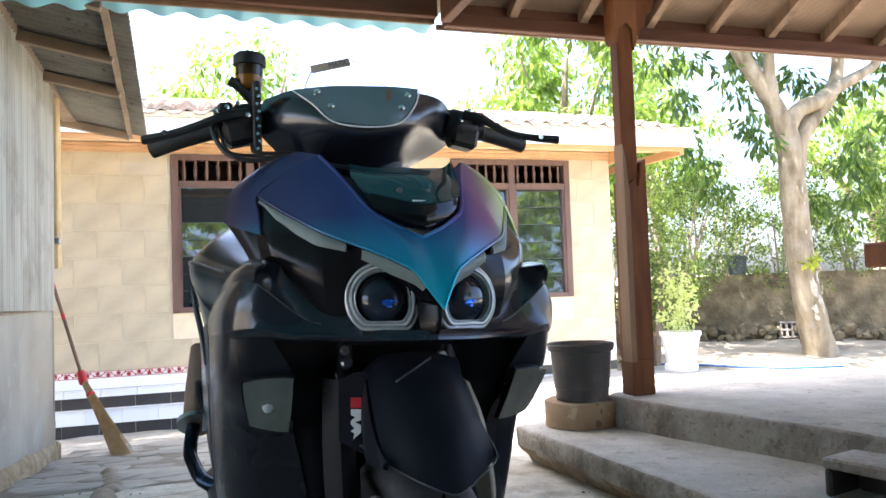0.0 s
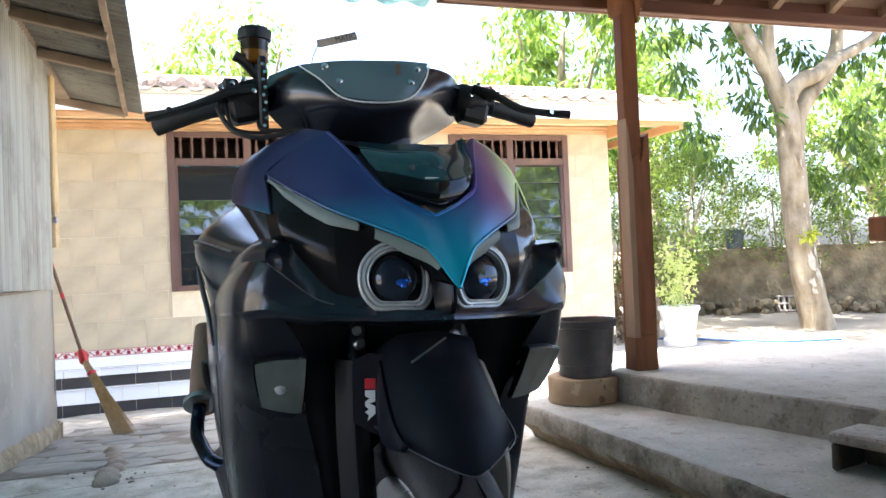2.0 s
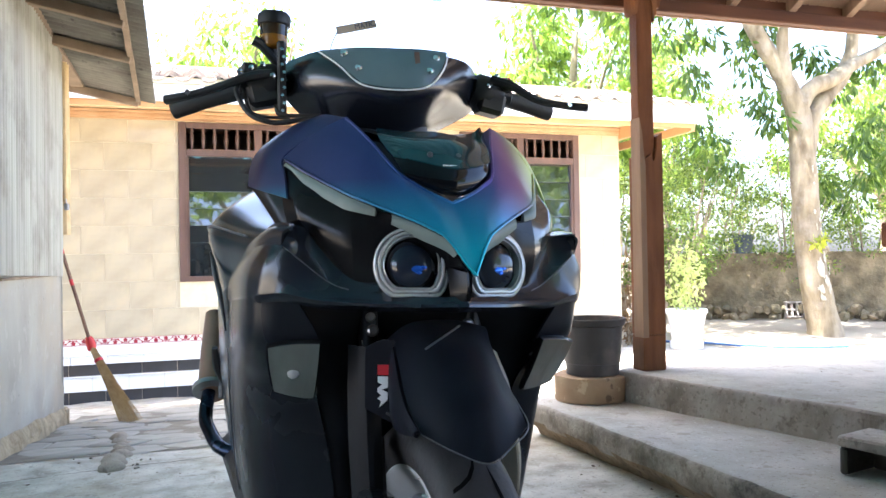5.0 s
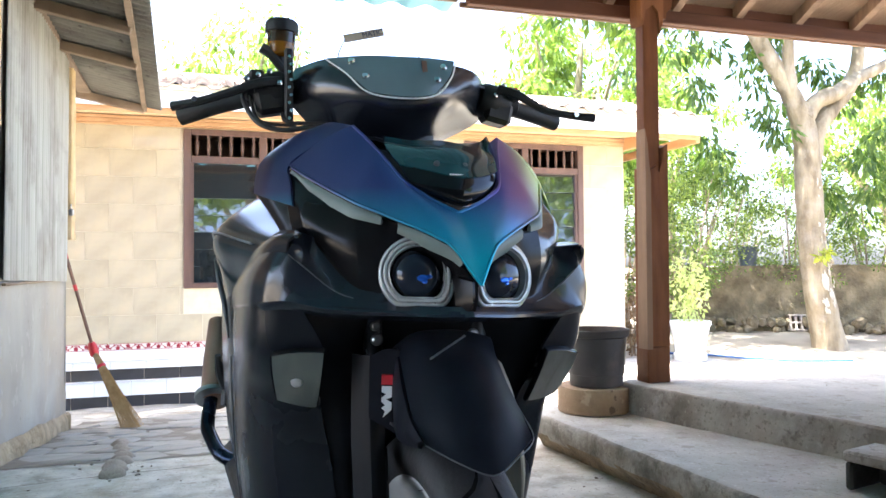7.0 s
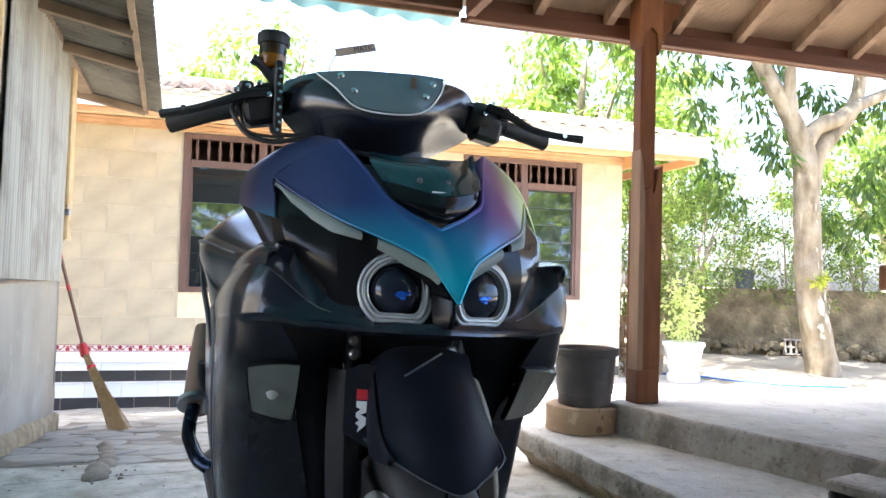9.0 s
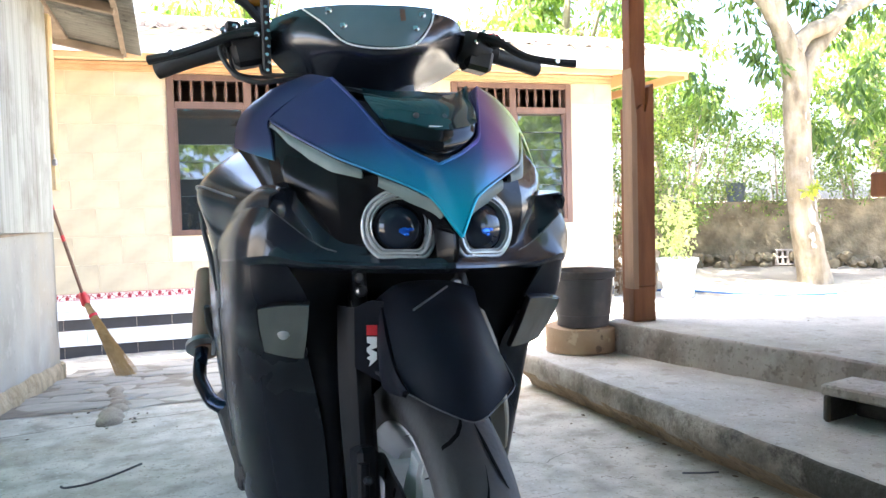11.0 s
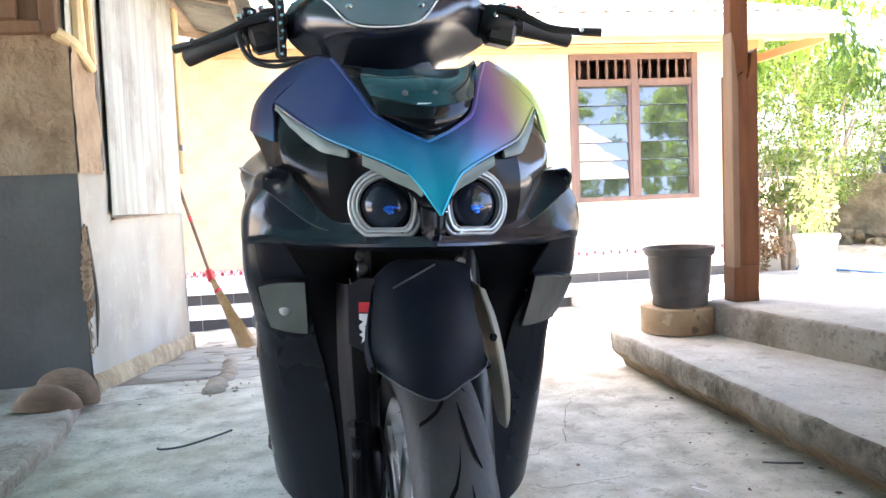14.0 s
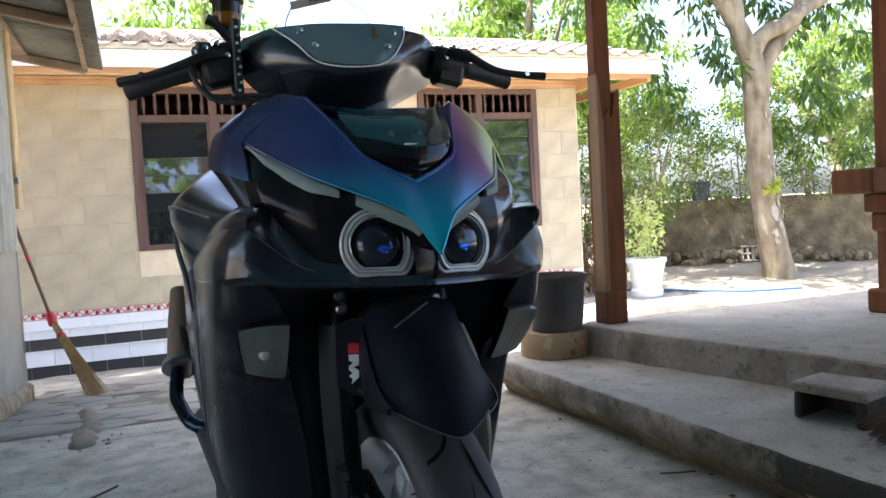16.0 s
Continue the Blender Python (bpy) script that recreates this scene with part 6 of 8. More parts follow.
part("crown", leaves(crown((0, 0, 0.62), (0.24, 0.24, 0.5), 26, 44, 0.13, 0.1), 0.03, 30, 45, long=2.2, droop=0.4), DRYLEAF, dry)
for k in range(4):
    part("stem", Shape().tube([(0.03 * k - 0.05, 0, -0.02), (0.06 * k - 0.10, 0.03 * k - 0.05, 0.4), (0.10 * k - 0.16, 0.05 * k - 0.08, 0.8)], [0.012, 0.009, 0.005], 6, 3), TWIG, dry)
porch = noisy(Shape().box((2.9, 6.46, -0.46), (5.02, 7.56, -0.24), 0.02), 0.008, 4)
solid("porch_slab", porch, TERRACE, "low sunlit cement porch slab in front of the house", "slab", "structure", smooth=0)
solid("porch_step", noisy(Shape().box((5.022, 6.55, -0.50), (5.80, 7.9, -0.262), 0.02), 0.008, 4), TERRACE, "lower cement step carrying a planter", "step", "structure", smooth=0)
bucket = thing("bucket", "dark blue grey plastic bucket standing on the garden wall", "bucket", Matrix.Translation((8.86, 10.66, 0.735)))
bucket_body = part("bucket_body", Shape().lathe([(0.12, 0), (0.13, 0.01), (0.16, 0.29), (0.172, 0.295), (0.172, 0.315), (0.16, 0.315), (0.15, 0.28), (0.10, 0.02)], 24), BUCKETBLUE, bucket)
part("bucket_handle", Shape().tube([(-0.165, 0, 0.29), (-0.15, 0.11, 0.30), (0, 0.17, 0.31), (0.15, 0.11, 0.30), (0.165, 0, 0.29)], 0.005, 6, 4), WIRE, bucket_body)
brick = tagged(part("brick", noisy(Shape().box((-0.11, -0.055, 0), (0.11, 0.055, 0.10), 0.008), 0.004, 20), CORNICE), "orange clay brick lying at the foot of the garden wall", "brick")
brick.matrix_basis = Matrix.Translation((10.95, 9.38, -0.325)) @ pose(0, 0, 0, 0, 0, -20)
vent = thing("vent_block", "pale perforated cement block leaning by the garden wall", "block", Matrix.Translation((9.38, 10.12, -0.285)) @ pose(0, 0, 0, -12, 0, -25))
for k in range(4):
    part("block_rib", Shape().box((-0.15 + 0.085 * k, -0.04, 0.031), (-0.115 + 0.085 * k, 0.04, 0.229), 0.004), RISER, vent, smooth=0)
for z0, z1 in ((0.0, 0.03), (0.115, 0.145), (0.23, 0.26)):
    part("block_course", Shape().box((-0.16, -0.045, z0), (0.16, 0.045, z1), 0.004), RISER, vent, smooth=0)


def far_tree(x, y, h, r, seed, label, size=0.10, count=170):
    t = thing("tree", label, "tree", Matrix.Translation((x, y, -0.45)), group="trees behind the house")
    tr = Shape().tube([(0, 0, 0), (0.1, 0, h * 0.3), (0.0, 0.1, h * 0.6), (0.1, 0, h * 0.9)], [0.2, 0.17, 0.13, 0.05], 10, 3)
    g = random.Random(seed)
    for i in range(7):
        a = g.uniform(0, 6.3)
        tr.tube([(0.05, 0, h * 0.4), (r * 0.4 * math.cos(a), r * 0.4 * math.sin(a), h * 0.6), (r * 0.8 * math.cos(a), r * 0.8 * math.sin(a), h * g.uniform(0.6, 0.85))], [0.09, 0.06, 0.025], 7, 3)
    part("trunk", tr, BARK, t, smooth=70)
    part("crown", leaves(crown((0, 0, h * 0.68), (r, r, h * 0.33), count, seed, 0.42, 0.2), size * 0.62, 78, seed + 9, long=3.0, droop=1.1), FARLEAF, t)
    return t


far_tree(1.5, 16.2, 6.2, 1.9, 71, "leafy tree behind the clay tile roof, washed by bright sky", 0.095, 140)
far_tree(8.3, 15.4, 6.8, 2.3, 72, "broad mango tree behind the house with hanging leaves", 0.11, 150)
far_tree(12.2, 18.0, 7.0, 1.7, 73, "tall leafy tree at the back of the garden", 0.11, 60)
far_tree(16.5, 15.0, 6.0, 2.4, 74, "tall leafy tree beyond the garden wall", 0.11, 90)
far_tree(2.5, -13.0, 11.5, 3.4, 81, "tall leafy tree beyond the covered drive, mirrored in the windows", 0.16, 150)
far_tree(8.5, -13.0, 11.0, 3.0, 82, "tall leafy tree beyond the covered drive, mirrored in the windows", 0.16, 130)
far_tree(14.5, -12.0, 12.0, 3.4, 83, "tall leafy tree beyond the covered drive, mirrored in the windows", 0.16, 150)
far_tree(-1.0, 17.0, 5.0, 0.9, 75, "slender tree behind the roof with thin foliage", 0.09, 22)
# added out of view, only for the dappled shade that its crown casts
far_tree(-3.3, 7.2, 8.2, 1.9, 84, "unseen leafy tree added to shade the foot of the house", 0.12, 110)


# ---- the scooter ----
LEAN = Matrix.Translation((-0.027, 0, 0.002)) @ Matrix.Rotation(radians(2.0), 4, "Y")
SCOOTER = thing("scooter", "dark blue and black motor scooter with twin round headlights", "scooter", Matrix.Translation((0.702, 1.05, 0.0)) @ Matrix.Rotation(math.atan(0.04), 4, "Z") @ LEAN)
UP = LEAN.inverted()  # for what is given in upright measures
STEER = Matrix.Translation((0, 0.27, 0)) @ Matrix.Rotation(radians(1.5), 4, "Z") @ Matrix.Translation((0, -0.27, 0))
BARS = Matrix.Translation((-0.020, 0.33, 0)) @ Matrix.Rotation(radians(-8.0), 4, "Z") @ Matrix.Translation((0, -0.33, 0))


def both(s):
    """A half on the +x side and its mirror as one mesh."""
    t = Shape()
    t.join(s)
    return t.join(s.mirrored())


def scoot(name, shape, material, parent=SCOOTER, label="", smooth=35):
    return part(name, shape, material, parent, label, smooth)


def eased(pts, k=8, soft=2):
    """Straight runs between the points, with their corners eased."""
    out = [Vector(p).lerp(Vector(q), i / k) for p, q in zip(pts, pts[1:]) for i in range(k)] + [Vector(pts[-1])]
    for _ in range(soft):
        out = [out[0]] + [(a + 2 * b + c) / 4 for a, b, c in zip(out, out[1:], out[2:])] + [out[-1]]
    return out


def strake(upper, lower, bulge=(0, 0, 0), n=5, thick=0.004):
    """A shell between two edges of as many points, bulging in the middle; bulge: one vector, or one for each point."""
    push = [Vector(b) for b in bulge] if isinstance(bulge, list) else [Vector(bulge)] * len(upper)
    rows = [[a.lerp(b, j / n) + w * math.sin(math.pi * j / n) for j in range(n + 1)] for a, b, w in zip(upper, lower, push)]
    return Shape().sheet(rows, thick, sharp=True)


COWL_LEAN = Matrix(((1, 0, -0.05, 0.040), (0, 1, 0, 0), (0, 0, 1, 0), (0, 0, 0, 1)))  # the cowl sits slightly askew


# nose cowl: a V of two straight-edged arms meeting in a beak
CREST_ARM = [(0.0, 0.046, 0.840), (0.036, 0.054, 0.856), (0.071, 0.067, 0.879), (0.094, 0.122, 0.930), (0.108, 0.156, 0.957), (0.118, 0.176, 0.973)]
HEM_ARM = [(0.0, -0.029, 0.742), (0.030, -0.007, 0.793), (0.062, 0.016, 0.812), (0.137, 0.074, 0.847), (0.172, 0.142, 0.877), (0.207, 0.212, 0.911)]
CREST, HEM = eased(CREST_ARM), eased(HEM_ARM)


def across(arm):
    """The line of one arm and its mirror image, from side to side."""
    return [(-x, y, z) for x, y, z in reversed(arm[1:])] + arm


cowl = strake(eased(across(CREST_ARM), 8, 3), eased(across(HEM_ARM), 8, 2), (0, -0.005, 0.006), 8)
wing = Shape().sheet([
    [(0.118, 0.176, 0.973), (0.148, 0.184, 0.957), (0.178, 0.196, 0.937), (0.207, 0.212, 0.911), (0.2085, 0.190, 0.882), (0.210, 0.166, 0.848)],
    [(0.142, 0.240, 0.986), (0.180, 0.245, 0.968), (0.212, 0.247, 0.940), (0.228, 0.248, 0.914), (0.234, 0.238, 0.888), (0.237, 0.228, 0.862)],
    [(0.160, 0.320, 0.978), (0.200, 0.318, 0.960), (0.232, 0.312, 0.932), (0.244, 0.305, 0.908), (0.248, 0.298, 0.890), (0.250, 0.290, 0.874)],
], 0.004, 5)
scoot("nose_cowl", both(wing).join(cowl).turned(COWL_LEAN), PAINT, label="indigo to turquoise and violet colour-shift nose cowl", smooth=40)
rim_low = Shape().tube(HEM[::3], 0.0024, 8, 2)
rim_high = Shape().tube(CREST[::3], 0.0022, 8, 2)
for s in (rim_low, rim_low.mirrored(), rim_high, rim_high.mirrored()):
    scoot("cowl_rim", s.turned(COWL_LEAN), PAINT, smooth=60)
# the inner flank that drops from the crest towards the visor
inside = strake(CREST, [p + Vector((-0.016 * min(1, p.x / 0.05), 0.022, -0.006 - 0.10 * p.x)) for p in CREST], n=3, thick=0.003)
for s in (inside, inside.mirrored()):
    scoot("cowl_flank", s.turned(COWL_LEAN), PAINT, smooth=40)

# dark housing of the headlights
LENS_FOOT = [(0.0, 0.012, 0.706), (0.030, 0.034, 0.706), (0.062, 0.048, 0.708), (0.132, 0.092, 0.718), (0.180, 0.128, 0.776), (0.207, 0.166, 0.796)]
swell = [(float(np.interp(p.x, (0.12, 0.15, 0.185, 0.207), (0.0, 0.010, 0.014, 0.006))), float(np.interp(p.x, (0.0, 0.05, 0.075, 0.11, 0.155, 0.185, 0.207), (0.016, 0.018, 0.010, -0.012, -0.022, -0.024, -0.008))), 0) for p in HEM]
above, below = [p + Vector((0, 0.016, -0.003)) for p in HEM], eased(LENS_FOOT)
scoot("headlight_housing", both(strake(above[:25], below[:25], swell[:25], 8)).turned(COWL_LEAN), GLOSS, label="glossy black headlight housing", smooth=50)
# only the right lens is paled, for the bright yard reflected there
side_lens = strake(above[24:], below[24:], swell[24:], 8)
scoot("side_lens", side_lens.turned(COWL_LEAN), PALEDLENS, label="glossy side lens, paled for the yard it mirrors", smooth=50)
scoot("side_lens", strake(above[24:], below[24:], swell[24:], 8).mirrored().turned(COWL_LEAN), GLOSS, label="glossy black side lens", smooth=50)
flank = Shape().sheet([[(0.207, 0.226, 0.905), (0.208, 0.190, 0.850), (0.210, 0.165, 0.793)], [(0.228, 0.236, 0.866), (0.219, 0.202, 0.830), (0.2125, 0.170, 0.790)], [(0.2485, 0.290, 0.876), (0.230, 0.232, 0.834), (0.214, 0.178, 0.788)]], 0.004, 4)
for s in (flank, flank.mirrored()):
    scoot("cowl_skirt", s.turned(COWL_LEAN), GLOSS)
nose_rib = strake(eased([(0.0, -0.012, 0.745), (0.0, -0.016, 0.722), (0.0, -0.006, 0.706)], 4), eased([(0.015, 0.026, 0.752), (0.013, 0.016, 0.724), (0.012, 0.016, 0.706)], 4), n=3)
scoot("nose_rib", both(nose_rib), GLOSS)

# pale running-light strips under the hem of the cowl
def under_hem(i0, i1, gap, wide):
    """A tapered strip below the hem, between two of its points; wide: from one end to the other."""
    run_ = HEM[i0:i1 + 1]
    k = len(run_) - 1
    top_ = [p + Vector((0.001, 0.001, -gap)) for p in run_]
    low_ = [p + Vector((0.002, float(np.interp(p.x, (0.03, 0.08, 0.15), (0.010, 0.002, -0.005))), -gap - float(np.interp(i / k, (0, 0.25, 0.7, 1), wide)))) for i, p in enumerate(run_)]
    return strake(top_, low_, (0, -0.003, 0.001), 4, 0.006)


strip1, strip2 = under_hem(21, 39, 0.003, (0.012, 0.021, 0.020, 0.004)), under_hem(5, 19, 0.003, (0.006, 0.015, 0.018, 0.014))
for s in (strip1, strip2, strip1.mirrored(), strip2.mirrored()):
    scoot("running_light", s.turned(COWL_LEAN), DRLMAT, label="pale grey unlit running light strip", smooth=50)

# round projector lamps, each in a clear stepped ring with a flat foot and one squared corner
def lamp_ring(profile, m, inward, n=56):
    """A ring of stepped section; inward: the side on which its corner lies."""
    s = Shape()
    for r, h in profile:
        for i in range(n):
            a = 2 * math.pi * i / n
            off = (a - (1.5 * math.pi + inward * 0.82) + math.pi) % (2 * math.pi) - math.pi
            q = r * (1 + 0.13 * math.exp(-((off / 0.42) ** 2)))
            if math.sin(a) < 0:
                q = min(q, 0.86 * r / max(-math.sin(a), 0.01))
            s.verts.append((q * math.cos(a), q * math.sin(a), h))
    s.faces = [(k * n + i, k * n + (i + 1) % n, (k + 1) * n + (i + 1) % n, (k + 1) * n + i) for k in range(len(profile) - 1) for i in range(n)]
    s.verts = [tuple(m @ Vector(v)) for v in s.verts]
    return s


STEPS = [(0.0515, -0.014), (0.0515, 0.000), (0.0505, 0.003), (0.0490, 0.004), (0.0468, 0.0035), (0.0462, -0.001), (0.0455, -0.001), (0.0450, 0.006), (0.0438, 0.008), (0.0412, 0.008), (0.0402, 0.006), (0.0398, 0.002), (0.0390, 0.002), (0.0385, 0.006), (0.0368, 0.007), (0.0355, -0.004)]
for side in (-1, 1):
    at = Matrix.Translation((0.0625 * side, 0.041, 0.755)) @ pose(0, 0, 0, 84, 0, 14 * side)
    lamp = scoot("headlight", lamp_ring(STEPS, at, -side), RINGMAT, label="clear ring of a round projector headlight", smooth=25)
    for i in range(9):
        a = math.pi / 2 - side * (0.5 + 0.26 * i)
        scoot("ring_tooth", Shape().box((0.0445, -0.0008, 0.004), (0.0475, 0.0008, 0.0065), m=at @ Matrix.Rotation(math.pi - a if side > 0 else math.pi - a, 4, "Z")), CHROME, lamp)
    scoot("reflector_bowl", Shape().lathe([(0.0375, 0.003), (0.0365, -0.008), (0.031, -0.014)], 36, at, caps=False), CHROME, lamp)
    lens = scoot("projector_lens", Shape().lathe([(0.0350, -0.014), (0.0345, -0.006), (0.030, 0.003), (0.022, 0.009), (0.011, 0.012), (0.001, 0.0125)], 36, at), LENSMAT, lamp, "dark glass projector lens", 80)
    # blue reflections modelled as small coloured blobs on the glass
    for dx, dy, sx in ((0.007, -0.007, 0.0080), (0.016, -0.005, 0.0045), (0.010, -0.012, 0.0040)):
        scoot("lens_glint", Shape().lathe([(0.1, -0.5), (0.8, -0.3), (1, 0.1), (0.5, 0.5)], 10, at @ Matrix.Translation((dx * side * -1 if side < 0 else dx - 0.012, dy, 0.0118)) @ Matrix.Diagonal((sx, sx * 0.6, 0.003, 1))), BLUEGLINT, lens, "blue reflection painted on the lens")

# front fairing: a shelf that juts out to a lip, and a fin above it at either end
CREASE = eased([(0.0, -0.002, 0.713), (0.060, 0.030, 0.712), (0.128, 0.078, 0.716), (0.160, 0.095, 0.725), (0.196, 0.101, 0.753), (0.2265, 0.110, 0.779), (0.242, 0.155, 0.781), (0.251, 0.210, 0.777), (0.256, 0.300, 0.768), (0.250, 0.460, 0.748)], 6, 4)
LIP = eased([(0.0, -0.014, 0.704), (0.062, 0.020, 0.702), (0.136, 0.062, 0.702), (0.184, 0.080, 0.705), (0.226, 0.103, 0.715), (0.254, 0.140, 0.710), (0.264, 0.186, 0.706), (0.268, 0.240, 0.702), (0.2695, 0.330, 0.698), (0.264, 0.500, 0.691)], 6, 4)
shelf = strake(CREASE, LIP, [(0.001, -0.001, -0.004) if i < 26 else (0.006, -0.002, 0.004) for i in range(len(LIP))], 6)
tuck = strake(LIP, [p + Vector((-0.004, 0.030 - 0.17 * max(0, p.x - 0.10), -0.012)) for p in LIP], (0, -0.002, 0), 3)
fin = strake(eased([(0.060, 0.048, 0.722), (0.112, 0.074, 0.738), (0.150, 0.108, 0.772), (0.188, 0.126, 0.799), (0.215, 0.090, 0.803)], 6), eased([(0.060, 0.030, 0.712), (0.128, 0.078, 0.716), (0.160, 0.095, 0.725), (0.196, 0.101, 0.753), (0.226, 0.108, 0.779)], 6), (0, 0.004, 0), 5)
shoulder = strake(eased([(0.2155, 0.091, 0.803), (0.224, 0.130, 0.808), (0.230, 0.185, 0.806), (0.232, 0.280, 0.796), (0.222, 0.450, 0.770)], 6, 4), eased([(0.2265, 0.110, 0.779), (0.242, 0.155, 0.781), (0.251, 0.210, 0.777), (0.256, 0.300, 0.768), (0.250, 0.460, 0.748)], 6, 4), (0.005, 0, 0.005), 5)
cap_ = strake(eased([(0.150, 0.108, 0.772), (0.188, 0.126, 0.799), (0.2155, 0.091, 0.803), (0.224, 0.130, 0.808), (0.230, 0.185, 0.806), (0.232, 0.280, 0.796)], 6, 3), eased([(0.152, 0.118, 0.768), (0.188, 0.146, 0.792), (0.205, 0.166, 0.800), (0.210, 0.180, 0.803), (0.212, 0.205, 0.803), (0.200, 0.290, 0.800)], 6, 3), (0, 0, 0.003), 4)
for flip in (False, True):
    for nm, sh in (("front_fairing", shelf), ("fairing_lip", tuck), ("fairing_fin", fin), ("fairing_shoulder", shoulder), ("fairing_cap", cap_)):
        scoot(nm, sh.mirrored() if flip else sh, NAVY, label="satin black front fairing with a swept crease" if nm == "front_fairing" else "", smooth=40)

for flip in (-1, 1):
    scoot("crease_edge", Shape().tube([(flip * p.x, p.y - 0.0006, p.z + 0.0006) for p in CREASE[14:32:3]], 0.0009, 6, 3), LIPGREY, smooth=60)

# leg shields down both sides
shield = Shape().sheet([
    [(0.262, 0.50, 0.692), (0.2675, 0.33, 0.704), (0.2655, 0.214, 0.708), (0.252, 0.148, 0.710), (0.202, 0.116, 0.702)],
    [(0.260, 0.50, 0.645), (0.267, 0.33, 0.648), (0.263, 0.216, 0.648), (0.240, 0.150, 0.648), (0.170, 0.124, 0.648)],
    [(0.258, 0.50, 0.600), (0.262, 0.33, 0.605), (0.253, 0.226, 0.606), (0.226, 0.172, 0.606), (0.166, 0.152, 0.606)],
    [(0.255, 0.50, 0.550), (0.255, 0.33, 0.555), (0.236, 0.236, 0.556), (0.206, 0.204, 0.556), (0.158, 0.190, 0.556)],
    [(0.246, 0.50, 0.430), (0.247, 0.335, 0.440), (0.222, 0.252, 0.436), (0.182, 0.220, 0.432), (0.130, 0.203, 0.430)],
    [(0.226, 0.50, 0.300), (0.228, 0.36, 0.290), (0.206, 0.282, 0.272), (0.166, 0.238, 0.250), (0.112, 0.213, 0.237)],
], 0.004, 5)
hem_ = Shape().sheet([[(0.226, 0.50, 0.300), (0.228, 0.36, 0.290), (0.206, 0.282, 0.272), (0.166, 0.238, 0.250), (0.112, 0.213, 0.237)], [(0.19, 0.50, 0.285), (0.195, 0.38, 0.276), (0.18, 0.31, 0.262), (0.15, 0.26, 0.243), (0.108, 0.230, 0.234)]], 0.003, 5)
for s in (shield.join(hem_), shield.mirrored()):
    scoot("leg_shield", s, MATTE, label="satin black leg shield panel", smooth=50)
# pale grey lower edge of the flank
for sgn in (-1, 1):
    scoot("shield_edge", Shape().tube([(sgn * x, y, z) for x, y, z in ((0.2625, 0.495, 0.60), (0.2555, 0.50, 0.50), (0.2455, 0.50, 0.40), (0.2300, 0.50, 0.305))], 0.0016, 6, 5), LIPGREY, smooth=60)
# front recess between the shields
inner_top = [
    [(-0.215, 0.150, 0.708), (-0.13, 0.16, 0.708), (-0.085, 0.18, 0.708), (0, 0.19, 0.708), (0.085, 0.18, 0.708), (0.13, 0.16, 0.708), (0.215, 0.150, 0.708)],
    [(-0.195, 0.150, 0.66), (-0.13, 0.17, 0.66), (-0.085, 0.19, 0.66), (0, 0.20, 0.66), (0.085, 0.19, 0.66), (0.13, 0.17, 0.66), (0.195, 0.150, 0.66)],
    [(-0.190, 0.170, 0.62), (-0.13, 0.175, 0.62), (-0.085, 0.20, 0.62), (0, 0.21, 0.62), (0.085, 0.20, 0.62), (0.13, 0.175, 0.62), (0.190, 0.170, 0.62)]]
inner_foot = [
    [(-0.178, 0.208, 0.56), (-0.12, 0.195, 0.56), (-0.085, 0.22, 0.56), (0, 0.235, 0.56), (0.085, 0.22, 0.56), (0.11, 0.195, 0.56), (0.178, 0.208, 0.56)],
    [(-0.150, 0.222, 0.42), (-0.110, 0.208, 0.42), (-0.092, 0.235, 0.42), (0, 0.38, 0.42), (0.085, 0.33, 0.42), (0.098, 0.208, 0.42), (0.150, 0.222, 0.42)],
    [(-0.132, 0.236, 0.262), (-0.100, 0.215, 0.262), (-0.092, 0.24, 0.255), (0, 0.40, 0.255), (0.085, 0.36, 0.255), (0.090, 0.215, 0.262), (0.132, 0.236, 0.262)]]
inner = Shape().sheet(inner_top + inner_foot, 0.004, 4)
scoot("inner_panel", inner, DULLBLACK, label="black plastic inner panel behind the front wheel")
for x, y, z, r in ((-0.0866, 0.150, 0.6573, 0.009), (-0.090, 0.150, 0.6767, 0.007), (0.0635, 0.150, 0.6649, 0.009)):
    scoot("fairing_bolt", Shape().lathe([(r, 0), (r, 0.006), (r * 0.65, 0.009), (0.002, 0.009)], 14, Matrix.Translation((x, y, z)) @ pose(0, 0, 0, 80, 0, 0)), STEEL, smooth=30)

# front indicators
ind = Shape().sheet([[(0.170, 0.119, 0.648), (0.205, 0.129, 0.647), (0.236, 0.147, 0.641)], [(0.168, 0.144, 0.608), (0.200, 0.153, 0.609), (0.230, 0.166, 0.608)], [(0.166, 0.180, 0.562), (0.193, 0.182, 0.567), (0.220, 0.190, 0.574)]], 0.008, 4)


def ringed(s):
    """The same patch a little larger and set back, as a bezel."""
    k = len(s.verts)
    c = [sum(v[i] for v in s.verts) / k for i in range(3)]
    t = Shape()
    t.join(s)
    t.verts = [(c[0] + (x - c[0]) * 1.06, c[1] + (y - c[1]) * 1.03 + 0.004, c[2] + (z - c[2]) * 1.05) for x, y, z in t.verts]
    return t


